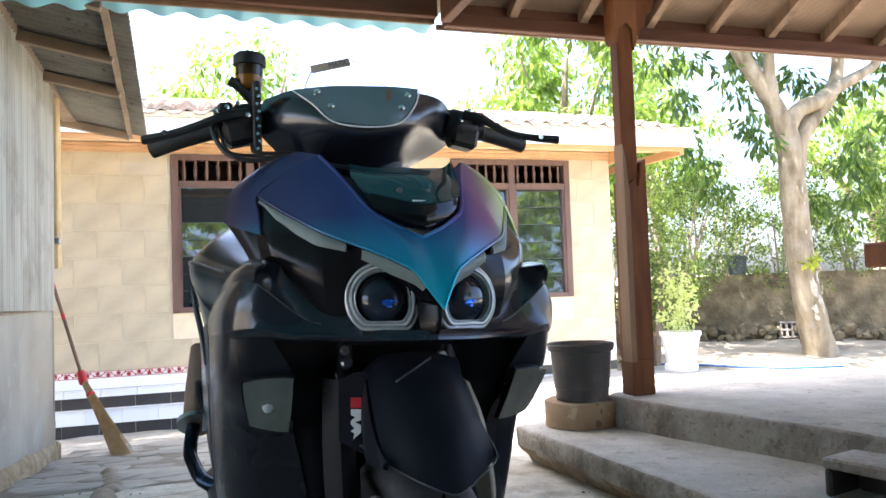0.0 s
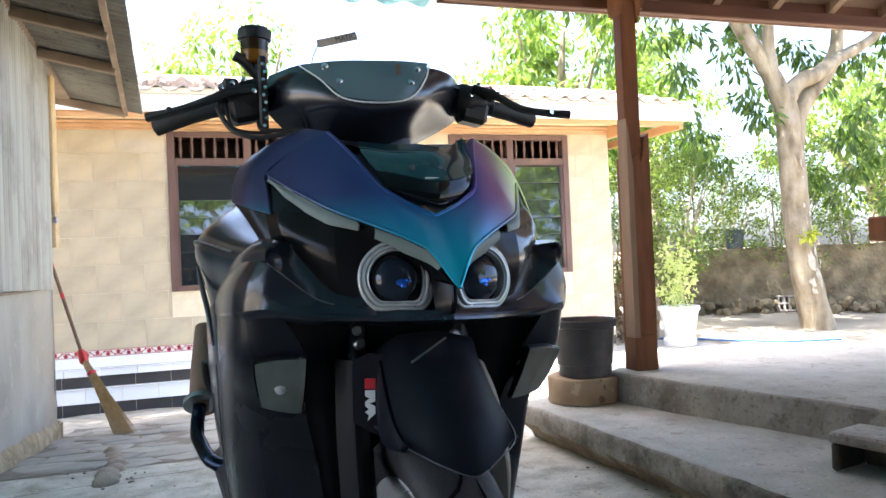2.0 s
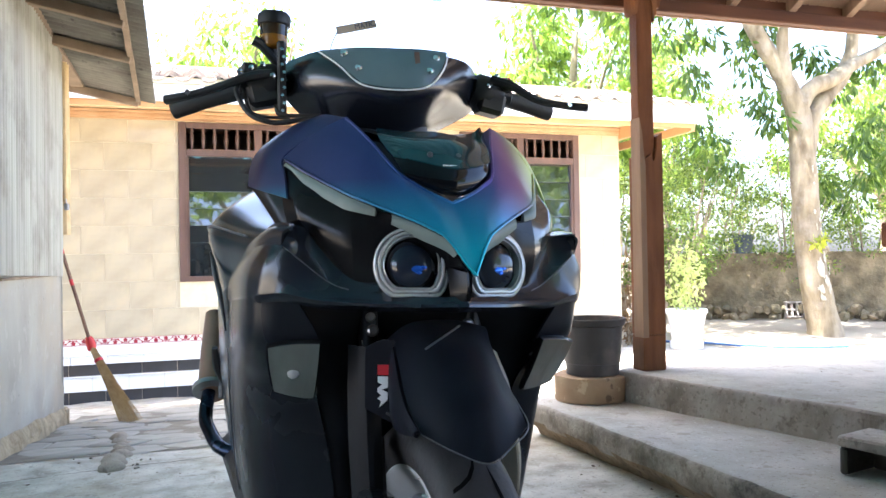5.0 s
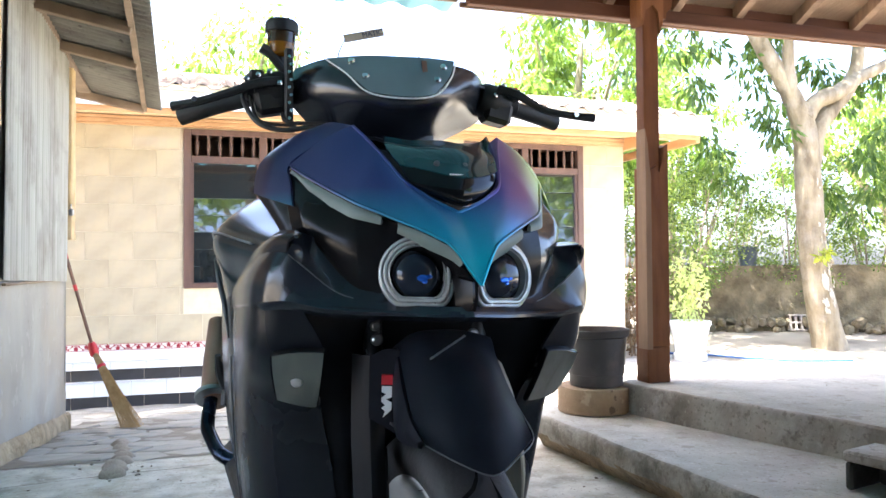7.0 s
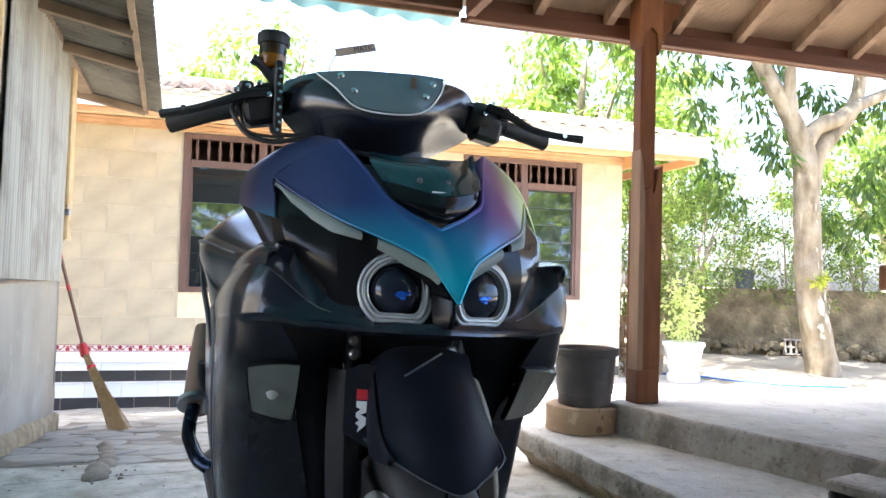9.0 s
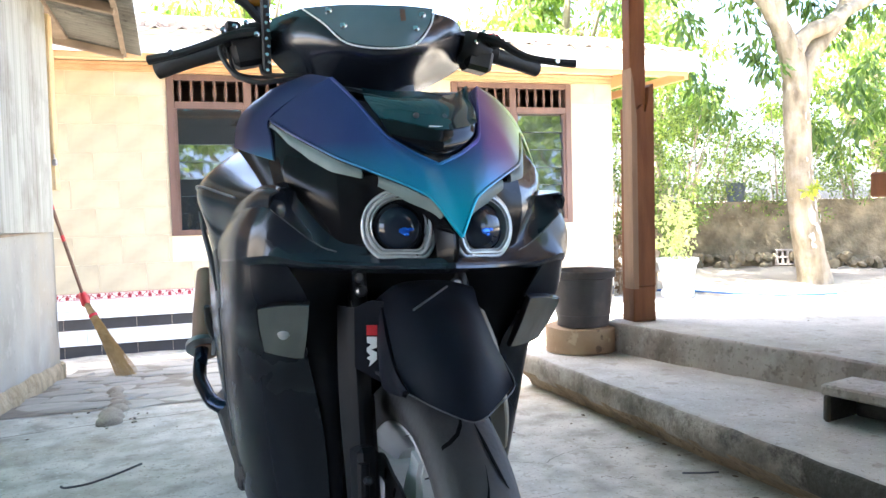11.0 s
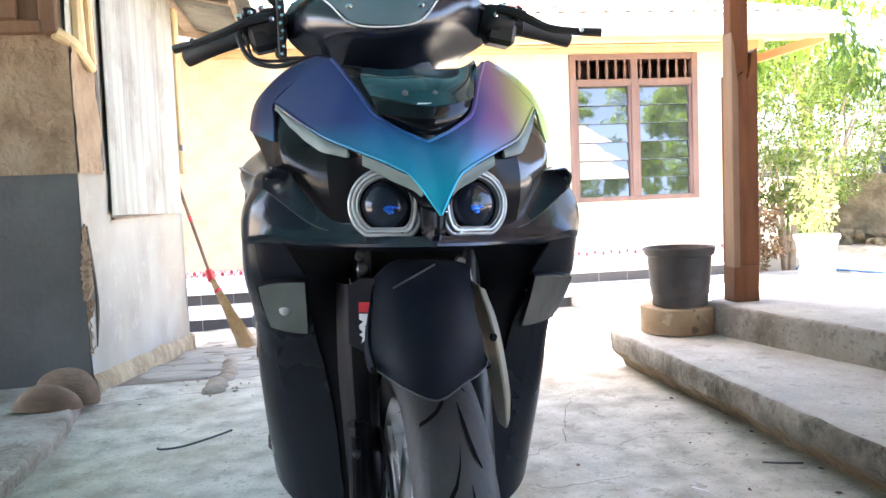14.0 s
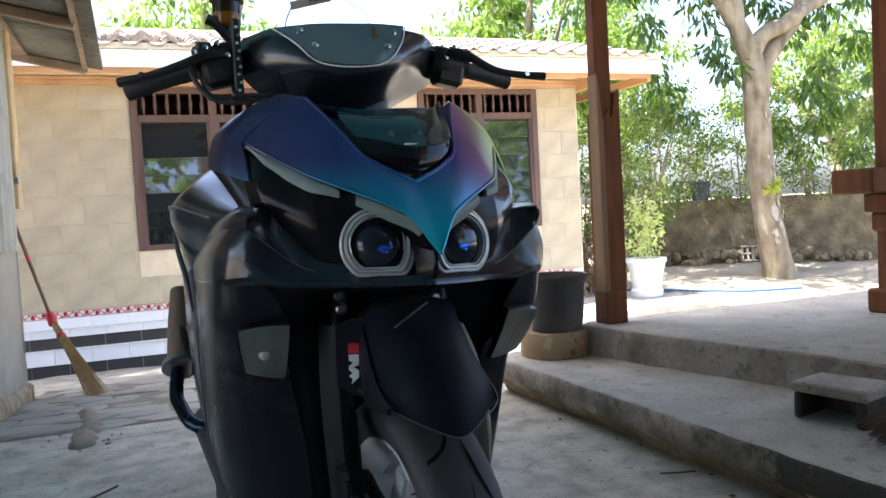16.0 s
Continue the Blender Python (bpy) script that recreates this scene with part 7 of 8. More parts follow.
def rounded(s):
    """Corners of a patch drawn in towards its middle."""
    k = len(s.verts)
    c = [sum(v[i] for v in s.verts) / k for i in range(3)]
    wx = max(abs(v[0] - c[0]) for v in s.verts)
    wz = max(abs(v[2] - c[2]) for v in s.verts)
    t = Shape()
    t.join(s)
    t.verts = []
    for x, y, z in s.verts:
        f = 1 - 0.07 * min(1, abs(x - c[0]) / wx) ** 3 * min(1, abs(z - c[2]) / wz) ** 3
        t.verts.append((c[0] + (x - c[0]) * f, y, c[2] + (z - c[2]) * f))
    return t


for sgn, lens_shape, bx in ((-1, ind.mirrored().turned(Matrix.Translation((0, -0.006, 0))), -0.200), (1, ind.turned(Matrix.Translation((0, -0.006, 0))), 0.200)):
    lens_shape = rounded(lens_shape)
    lens = scoot("indicator", lens_shape, LAMPGLASS, label="clear ribbed front indicator lens")
    scoot("bezel", ringed(lens_shape), GLOSS, lens)
    if sgn < 0:
        for dx in (-0.005, 0.0, 0.005):
            scoot("bulb_rib", Shape().box((dx - 0.002, -0.006, -0.001), (dx + 0.002, 0.008, 0.003), 0.001, Matrix.Translation((bx + 0.002, 0.147, 0.602)) @ pose(0, 0, 0, 85, 0, 25 * sgn)), BULB, lens)
        scoot("bulb", Shape().lathe([(0.006, 0), (0.009, 0.003), (0.008, 0.006), (0.004, 0.008)], 14, Matrix.Translation((bx, 0.148, 0.600)) @ pose(0, 0, 0, 85, 0, 25 * sgn)), BULB, lens, "pale bulb behind the lens")

scoot("recess_rod", Shape().tube([(-0.0577, -0.011, 0.6468), (0.0043, 0.030, 0.6728)], 0.0016, 6, 1), STEEL, label="thin bright rod over the mudguard", smooth=60)
for low_end, high_end in (((-0.1066, 0.13, 0.6458), (-0.100, 0.13, 0.6137)), ((0.0748, 0.13, 0.6578), (0.0801, 0.13, 0.6231))):
    scoot("recess_edge", Shape().tube([low_end, Vector(low_end).lerp(Vector(high_end), 0.5), high_end], [0.0008, 0.0016, 0.0008], 6, 3), STEEL, smooth=60)

# smoked visor in the V of the cowl
visor = Shape().sheet([
    [(-0.080, 0.172, 0.957), (-0.045, 0.150, 0.950), (0.0, 0.138, 0.951), (0.036, 0.137, 0.948), (0.070, 0.160, 0.958), (0.097, 0.200, 0.977)],
    [(-0.084, 0.136, 0.935), (-0.045, 0.100, 0.925), (0.0, 0.084, 0.922), (0.036, 0.087, 0.922), (0.070, 0.112, 0.930), (0.096, 0.166, 0.946)],
    [(-0.074, 0.098, 0.906), (-0.040, 0.072, 0.897), (0.0, 0.055, 0.888), (0.036, 0.063, 0.893), (0.064, 0.084, 0.903), (0.087, 0.127, 0.919)],
], 0.004, 6)
vis = scoot("visor", visor, TEAL, label="glossy smoked teal visor panel")
visor_low = Shape().sheet([
    [(-0.073, 0.101, 0.906), (-0.040, 0.075, 0.897), (0.0, 0.058, 0.888), (0.036, 0.066, 0.893), (0.063, 0.087, 0.903), (0.086, 0.130, 0.919)],
    [(-0.066, 0.082, 0.886), (-0.035, 0.064, 0.875), (0.0, 0.052, 0.869), (0.032, 0.060, 0.873), (0.058, 0.077, 0.885), (0.076, 0.104, 0.898)],
    [(-0.050, 0.074, 0.872), (-0.026, 0.064, 0.861), (0.0, 0.056, 0.851), (0.024, 0.062, 0.858), (0.044, 0.070, 0.868), (0.064, 0.090, 0.882)],
], 0.004, 5)
scoot("visor_mount", visor_low, VISORBLACK, vis, "glossy black lower mount", 60)
ridge = Shape().tube([(-0.052, 0.071, 0.876), (-0.026, 0.061, 0.866), (0.0, 0.051, 0.857), (0.024, 0.059, 0.863), (0.062, 0.086, 0.884)], [0.0015, 0.003, 0.0035, 0.003, 0.0015], 8, 4)
scoot("mount_ridge", ridge, VISORBLACK, vis, smooth=60)
for sgn in (-1, 1):
    scoot("visor_screw", Shape().lathe([(0.0045, 0), (0.004, 0.003), (0.002, 0.004)], 10, Matrix.Translation((-0.008 + sgn * 0.021, 0.069, 0.909)) @ pose(0, 0, 0, 60, 0, 0)), LIPGREY, vis)
scoot("visor_bar", Shape().box((-0.010, 0.0, -0.0010), (0.010, 0.002, 0.0010), m=Matrix.Translation((-0.004, 0.0545, 0.894)) @ pose(0, 0, 0, -25, 0, 0)), STICKWHITE, vis, "tiny pale unreadable print")
scoot("dash_well", Shape().sheet([[(-0.115, 0.235, 0.975), (0, 0.215, 0.955), (0.118, 0.235, 0.975)], [(-0.10, 0.33, 0.985), (0, 0.33, 0.985), (0.10, 0.33, 0.985)], [(-0.09, 0.42, 0.97), (0, 0.42, 0.98), (0.09, 0.42, 0.97)]], 0.005, 3), BLACKPLASTIC)
scoot("visor_backing", Shape().sheet([[(-0.115, 0.23, 0.955), (0, 0.21, 0.935), (0.118, 0.23, 0.955)], [(-0.06, 0.15, 0.87), (0, 0.12, 0.86), (0.06, 0.15, 0.87)]], 0.003, 3), BLACKPLASTIC)

# handlebar cover with its small screen
cover_top = [
    [(-0.165, 0.345, 1.095), (-0.120, 0.290, 1.100), (-0.06, 0.268, 1.102), (0, 0.262, 1.103), (0.06, 0.268, 1.102), (0.128, 0.300, 1.104), (0.172, 0.395, 1.104)],
    [(-0.175, 0.335, 1.070), (-0.125, 0.262, 1.072), (-0.065, 0.234, 1.070), (0, 0.226, 1.068), (0.065, 0.234, 1.072), (0.122, 0.292, 1.080), (0.178, 0.395, 1.084)],
    [(-0.172, 0.335, 1.040), (-0.120, 0.262, 1.035), (-0.062, 0.222, 1.028), (0, 0.208, 1.020), (0.062, 0.224, 1.034), (0.114, 0.300, 1.052), (0.176, 0.405, 1.056)]]
cover_foot = [
    [(-0.140, 0.350, 1.008), (-0.100, 0.305, 0.998), (-0.055, 0.275, 0.992), (0, 0.262, 0.986), (0.045, 0.276, 0.998), (0.086, 0.322, 1.016), (0.150, 0.405, 1.032)],
    [(-0.100, 0.350, 0.972), (-0.075, 0.318, 0.966), (-0.040, 0.295, 0.962), (0, 0.285, 0.958), (0.030, 0.297, 0.962), (0.050, 0.325, 0.968), (0.060, 0.380, 0.974)],
    [(-0.085, 0.350, 0.920), (-0.06, 0.315, 0.915), (-0.03, 0.29, 0.912), (0, 0.28, 0.910), (0.03, 0.29, 0.912), (0.05, 0.32, 0.915), (0.06, 0.38, 0.920)]]
cover = Shape().sheet(cover_top + cover_foot, 0.004, 4).turned(BARS)
hc = scoot("handlebar_cover", cover, COVERPAINT, label="dark navy handlebar cover", smooth=50)
back = Shape().sheet([[(-0.165, 0.345, 1.095), (0, 0.262, 1.103), (0.165, 0.345, 1.092)], [(-0.16, 0.40, 1.08), (0, 0.38, 1.11), (0.16, 0.40, 1.08)], [(-0.13, 0.44, 1.02), (0, 0.44, 1.03), (0.13, 0.44, 1.02)]], 0.004, 5).turned(BARS)
scoot("cover_back", back, BLACKPLASTIC, hc)
small = Shape().sheet([
    [(-0.119, 0.272, 1.097), (-0.06, 0.252, 1.101), (0, 0.248, 1.103), (0.048, 0.247, 1.104), (0.088, 0.254, 1.104)],
    [(-0.088, 0.236, 1.068), (-0.045, 0.224, 1.066), (0, 0.218, 1.065), (0.040, 0.216, 1.067), (0.074, 0.222, 1.070)],
    [(-0.055, 0.214, 1.036), (-0.028, 0.206, 1.031), (0, 0.202, 1.029), (0.026, 0.203, 1.031), (0.048, 0.207, 1.037)],
], 0.004, 5).turned(BARS)
sm = scoot("small_screen", small, SMOKE, label="small smoked screen with four bolts")
edge = Shape().tube([(-0.120, 0.268, 1.097), (-0.090, 0.232, 1.068), (-0.056, 0.210, 1.035), (0, 0.198, 1.027), (0.050, 0.203, 1.037), (0.077, 0.219, 1.070), (0.090, 0.250, 1.104)], 0.0014, 6, 5).turned(BARS)
scoot("screen_edge", edge, STICKWHITE, sm, "pale polished edge")
for x, y, z in ((-0.082, 0.238, 1.088), (-0.060, 0.223, 1.062), (0.066, 0.232, 1.088), (0.053, 0.213, 1.062)):
    scoot("screen_bolt", Shape().lathe([(0.0065, 0), (0.006, 0.004), (0.003, 0.006)], 10, BARS @ Matrix.Translation((x, y, z)) @ pose(0, 0, 0, 60, 0, 0)), CHROME, sm)
# a mirrored post, put on the screen as a brown strip
scoot("reflection_strip", Shape().box((-0.004, 0, -0.024), (0.004, 0.003, 0.024), m=BARS @ Matrix.Translation((0.034, 0.2175, 1.076)) @ pose(0, 0, 0, -28, 0, 0)), STICK, sm, "brown strip standing in for a post mirrored in the screen")

# bars, grips, levers, switches
bar = Shape().tube([(-0.352, 0.422, 1.024), (-0.25, 0.372, 1.050), (-0.12, 0.35, 1.058), (0, 0.345, 1.055), (0.12, 0.35, 1.068), (0.225, 0.362, 1.061), (0.322, 0.380, 1.044)], 0.011, 10, 3).turned(UP)
hb_ = scoot("handlebar", bar, DARKSTEEL, label="dark steel handlebar")
scoot("neck", Shape().tube([(0, 0.345, 1.05), (0, 0.33, 0.96), (0, 0.29, 0.80)], [0.05, 0.055, 0.05], 14, 3), BLACKPLASTIC)
GRIPS = {-1: [(-0.245, 0.368, 1.052), (-0.300, 0.394, 1.040), (-0.356, 0.424, 1.023)], 1: [(0.215, 0.359, 1.063), (0.270, 0.370, 1.054), (0.328, 0.382, 1.043)]}
LEVERS = {-1: [(-0.205, 0.325, 1.072), (-0.240, 0.318, 1.065), (-0.280, 0.330, 1.051), (-0.325, 0.352, 1.038), (-0.370, 0.378, 1.031)],
          1: [(0.178, 0.312, 1.084), (0.212, 0.296, 1.070), (0.255, 0.288, 1.047), (0.300, 0.280, 1.038), (0.349, 0.272, 1.034)]}
SWITCH = {-1: (-0.218, 0.352, 1.060), 1: (0.186, 0.350, 1.066)}
for sgn in (-1, 1):
    g = Shape().tube(GRIPS[sgn], 0.0150, 14, 3)
    scoot("grip", g.turned(UP), RUBBER, hb_, "black rubber grip")
    lever = scoot("brake_lever", Shape().tube(LEVERS[sgn], [0.0085, 0.008, 0.0068, 0.0066, 0.0078], 8, 4).turned(UP), BLACKPLASTIC, hb_, "black brake lever")
    lx, ly, lz = LEVERS[sgn][3]
    scoot("lever_stud", Shape().lathe([(0.0045, 0), (0.0045, 0.004)], 10, UP @ Matrix.Translation((lx + 0.012 * sgn, ly - 0.0075, lz)) @ pose(0, 0, 0, 90, 0, 0)), CHROME, lever)
    sx, sy, sz = SWITCH[sgn]
    at = UP @ Matrix.Translation((sx, sy, sz)) @ pose(0, 0, 0, 0, 12 * sgn, 0)
    sw = Shape().lathe([(0.012, -0.034), (0.026, -0.032), (0.031, -0.022), (0.032, -0.004), (0.028, 0.004), (0.028, 0.018), (0.024, 0.026), (0.010, 0.027)], 18, at @ pose(0, 0, 0, 0, 90 * sgn, 0))
    sw.box((-0.026, -0.026, -0.040), (0.028, 0.018, 0.004), 0.008, at @ Matrix.Translation((0.004 * sgn, 0, 0)))
    swo = scoot("switch_housing", sw, BLACKPLASTIC, hb_, "black switch housing")
    clamp = Shape().lathe([(0.019, -0.010), (0.022, -0.008), (0.022, 0.008), (0.019, 0.010)], 14, UP @ Matrix.Translation((sgn * 0.222 if sgn > 0 else -0.246, 0.358, 1.066)) @ pose(0, 0, 0, 0, 90, 0)).box((-0.012, -0.03, -0.006), (0.012, 0.0, 0.014), 0.004, UP @ Matrix.Translation((sgn * 0.215 if sgn > 0 else -0.242, 0.345, 1.073)))
    scoot("lever_clamp", clamp, BLACKPLASTIC, hb_)
    for dx, dz in ((0.040, 0.010), (0.022, 0.017), (-0.012, 0.006), (0.004, 0.024)):
        scoot("clamp_bolt", Shape().lathe([(0.0045, 0), (0.0045, 0.005), (0.002, 0.006)], 8, UP @ Matrix.Translation((sx + sgn * dx, sy - 0.034, sz + dz)) @ pose(0, 0, 0, 80, 0, 0)), CHROME, swo)
scoot("red_button", Shape().box((-0.012, -0.006, -0.004), (0.012, 0.004, 0.004), 0.002, UP @ Matrix.Translation((0.212, 0.330, 1.088))), STICKRED, hb_, "red switch button")
stack = Shape()
for i in range(9):
    stack.lathe([(0.0030, 0), (0.0036, 0.002), (0.0028, 0.005)], 8, UP @ Matrix.Translation((-0.192 + 0.003 * (i % 2), 0.310, 1.008 + 0.0125 * i)) @ pose(0, 0, 0, 75, 0, 0))
scoot("bracket_bolts", stack, CHROME, hb_, "column of bright bracket bolts")
scoot("bracket", Shape().box((-0.007, 0, 0), (0.007, 0.010, 0.125), 0.003, UP @ Matrix.Translation((-0.191, 0.313, 1.000))), BLACKPLASTIC, hb_)
hose = Shape().tube([(-0.258, 0.345, 1.055), (-0.262, 0.332, 1.040), (-0.252, 0.318, 1.014), (-0.236, 0.306, 0.996), (-0.204, 0.300, 0.988), (-0.160, 0.302, 0.995), (-0.10, 0.315, 1.006)], 0.0042, 8, 4).tube([(-0.200, 0.325, 1.02), (-0.196, 0.312, 1.004), (-0.16, 0.312, 1.003), (-0.10, 0.322, 1.008)], 0.0036, 8, 4).tube([(-0.250, 0.345, 1.05), (-0.243, 0.325, 1.012), (-0.225, 0.315, 1.000), (-0.18, 0.312, 0.998)], 0.0028, 8, 4)
scoot("brake_hose", hose.turned(UP), RUBBER, hb_, "looped black brake hoses")
# fluid cup
CUP = Matrix.Translation((-0.013, 0, -0.011))
cup_at = CUP @ Matrix.Translation((-0.198, 0.350, 1.120))
cup = scoot("fluid_cup", Shape().lathe([(0.010, 0.0), (0.0205, 0.002), (0.0225, 0.006), (0.0228, 0.020), (0.0228, 0.022)], 24, cup_at, caps=False), AMBER, label="amber brake fluid cup", smooth=60)
scoot("cup_wall", Shape().lathe([(0.0228, 0.022), (0.0232, 0.045), (0.010, 0.045)], 24, cup_at, caps=False), DARKAMBER, cup, "brown stained upper wall of the cup", 60)
scoot("cap", Shape().lathe([(0.0245, 0.040), (0.0272, 0.041), (0.0275, 0.054), (0.0262, 0.058), (0.0245, 0.0585), (0.023, 0.061), (0.004, 0.062)], 28, cup_at), BLACKPLASTIC, cup, "ridged black cap")
scoot("cup_arm", Shape().tube([(-0.198, 0.35, 1.124), (-0.194, 0.348, 1.10), (-0.182, 0.345, 1.07)], [0.010, 0.007, 0.010], 8, 3).tube([(-0.196, 0.346, 1.105), (-0.217, 0.34, 1.126), (-0.232, 0.338, 1.134)], [0.007, 0.008, 0.009], 8, 3).turned(CUP @ Matrix.Translation((0, 0, -0.004))), BLACKPLASTIC, cup)
# paper strip with a printed word on a thin wire
strip = scoot("tag_strip", Shape().box((-0.036, -0.0008, -0.007), (0.036, 0.0008, 0.007), m=Matrix.Translation((-0.072, 0.345, 1.163)) @ pose(0, 0, 0, 0, -17, 0)), TAN, label="tan paper tag strip with printed word")
txt = bpy.data.curves.new("tag_word", "FONT")
txt.body, txt.size, txt.align_x, txt.align_y, txt.extrude = "MATIC", 0.0125, "RIGHT", "CENTER", 0.0002
txt.materials.append(INK)
to = new("tag_word_curve", txt)
dg = bpy.context.evaluated_depsgraph_get()
word_me = bpy.data.meshes.new_from_object(to.evaluated_get(dg))
bpy.data.objects.remove(to)
wd = new("tag_word", word_me)
wd.parent = strip
wd.matrix_basis = Matrix.Translation((-0.072, 0.345, 1.163)) @ pose(0, 0, 0, 0, -17, 0) @ Matrix.Translation((0.034, -0.0014, 0)) @ pose(0, 0, 0, 90, 0, 0)
scoot("tag_wire", Shape().tube([(-0.040, 0.345, 1.172), (-0.026, 0.346, 1.175), (-0.004, 0.35, 1.168), (0.026, 0.356, 1.154), (0.040, 0.362, 1.120)], 0.0008, 5, 4), STICKWHITE, strip, "thin pale wire")
scoot("tag_wire", Shape().tube([(-0.105, 0.345, 1.152), (-0.115, 0.35, 1.12), (-0.10, 0.36, 1.09)], 0.0012, 5, 4), STEEL, strip)

# front wheel, fork, brake
AX, AZ, WR = 0.105, 0.266, 0.266
spin = Matrix.Translation((0, AX, AZ)) @ pose(0, 0, 0, 0, 90, 0)
wheel = scoot("front_wheel", Shape().lathe([(0.200, -0.042), (0.197, -0.0435), (0.192, -0.042), (0.184, -0.034), (0.156, -0.010), (0.156, 0.010), (0.184, 0.034), (0.192, 0.042), (0.197, 0.0435), (0.200, 0.042)], 48, STEER @ spin, caps=False), RIM, label="pale grey cast front wheel")
tyre_prof = [(0.196, -0.040), (0.212, -0.050), (0.232, -0.055), (0.248, -0.050), (0.259, -0.036), (0.2645, -0.018), (WR, 0.0), (0.2645, 0.018), (0.259, 0.036), (0.248, 0.050), (0.232, 0.055), (0.212, 0.050), (0.196, 0.040)]
tyre = scoot("tyre", Shape().lathe(tyre_prof, 64, STEER @ spin, caps=False), RUBBER, wheel, "black rubber tyre with sweeping grooves", 60)


def tyre_at(a, w, lift=0.0012):
    """A place on the tread: a round the wheel, w across it."""
    r = float(np.interp(w, [p[1] for p in tyre_prof], [p[0] for p in tyre_prof])) + lift
    return STEER @ spin @ Vector((r * math.cos(a), r * math.sin(a), w))


GROOVE = mat("tread_groove", [(0.003, 0.003, 0.003), (0.005, 0.005, 0.005)], 20.0, 0.95, bump=0.0, spec=0.1)
LONG = ((0.0, 0.030), (0.06, 0.024), (0.14, 0.019), (0.22, 0.016), (0.30, 0.0145), (0.37, 0.0135))
SWEEP = ((0.0, -0.050), (0.008, -0.041), (0.025, -0.029), (0.06, -0.016), (0.12, -0.006), (0.21, 0.0015), (0.32, 0.006))
for i in range(14):
    a0 = 2 * math.pi * i / 14
    for run in (LONG, SWEEP):
        g = Shape()
        pts = [(a0 + (0.20 if run is SWEEP else 0.0) - da, w) for da, w in run]
        pts = [tuple(Vector(p).lerp(Vector(q), k / 4)) for p, q in zip(pts, pts[1:]) for k in range(4)] + [pts[-1]]
        n = len(pts)
        for j in range(n - 1):
            (a, w), (b, v) = pts[j], pts[j + 1]
            d0, d1 = [0.0028 * min(1, 0.35 + 3 * k / n) * min(1, 0.12 + 2.5 * (n - 1 - k) / n) for k in (j, j + 1)]
            e0, e1 = (0.0, 0.0) if run is LONG else (d0 / WR, d1 / WR)
            d0, d1 = (d0, d1) if run is LONG else (d0 * 0.5, d1 * 0.5)
            k = len(g.verts)
            g.verts += [tuple(tyre_at(a - e0, w - d0)), tuple(tyre_at(b - e1, v - d1)), tuple(tyre_at(b + e1, v + d1)), tuple(tyre_at(a + e0, w + d0))]
            g.faces.append((k, k + 1, k + 2, k + 3))
        scoot("groove", g, GROOVE, tyre, smooth=0)
spoke_edge = [(0.035, 0.038), (0.075, 0.030), (0.110, 0.034), (0.140, 0.030), (0.160, 0.019), (0.184, 0.021)]
spoke_edge += [(x, -y) for x, y in reversed(spoke_edge)]
for i in range(5):
    a = 2 * math.pi * i / 5 + 0.98
    sp = Shape().prism(spoke_edge, 0.072, STEER @ spin @ Matrix.Rotation(a, 4, "Z") @ Matrix.Translation((0, 0, -0.036)))
    sp.prism([(x * 0.96 + 0.003, y * 0.72) for x, y in spoke_edge], 0.086, STEER @ spin @ Matrix.Rotation(a, 4, "Z") @ Matrix.Translation((0, 0, -0.043)))
    scoot("spoke", sp, RIM, wheel, smooth=20)
scoot("hub", Shape().lathe([(0.03, -0.05), (0.045, -0.045), (0.05, 0.0), (0.045, 0.045), (0.03, 0.05)], 20, STEER @ spin), RIM, wheel)
disc = Shape()
n = 60
for r, dz in ((0.156, 0.0025), (0.156, -0.0025), (0.122, -0.0025), (0.122, 0.0025)):
    disc.verts += [tuple(STEER @ spin @ Vector(((r + 0.004 * math.cos(10 * 2 * math.pi * i / n) * (r > 0.1)) * math.cos(2 * math.pi * i / n), (r + 0.004 * math.cos(10 * 2 * math.pi * i / n) * (r > 0.1)) * math.sin(2 * math.pi * i / n), -0.070 + dz))) for i in range(n)]
disc.faces = [(k * n + i, k * n + (i + 1) % n, (k + 1) % 4 * n + (i + 1) % n, (k + 1) % 4 * n + i) for k in range(4) for i in range(n)]
dsk = scoot("brake_disc", disc, DARKSTEEL, wheel, "dark slotted brake disc")
for i in range(5):
    arm = [(0.04, 0.016), (0.085, 0.008), (0.128, 0.016), (0.128, -0.016), (0.085, -0.008), (0.04, -0.016)]
    scoot("disc_arm", Shape().prism(arm, 0.005, STEER @ spin @ Matrix.Rotation(2 * math.pi * i / 5 + 0.9, 4, "Z") @ Matrix.Translation((0, 0, -0.0724))), DARKSTEEL, dsk)
for i in range(20):
    a = 2 * math.pi * (i + 0.5) / 20
    scoot("disc_slot", Shape().lathe([(0.0045, -0.0032), (0.0045, 0.0032)], 10, STEER @ spin @ Matrix.Translation((0.139 * math.cos(a), 0.139 * math.sin(a), -0.070)) @ Matrix.Rotation(a, 4, "Z") @ Matrix.Diagonal((1.9, 0.8, 1, 1))), GROOVE, dsk)
caliper = Shape().box((-0.016, -0.022, -0.062), (0.014, 0.030, 0.062), 0.007, STEER @ Matrix.Translation((-0.103, 0.075, 0.385)) @ pose(0, 0, 0, -8, 0, 0)).tube([(-0.112, 0.058, 0.43), (-0.112, 0.050, 0.33)], 0.008, 8, 1, STEER)
cal = scoot("brake_caliper", caliper, DULLBLACK, label="dark brake caliper")
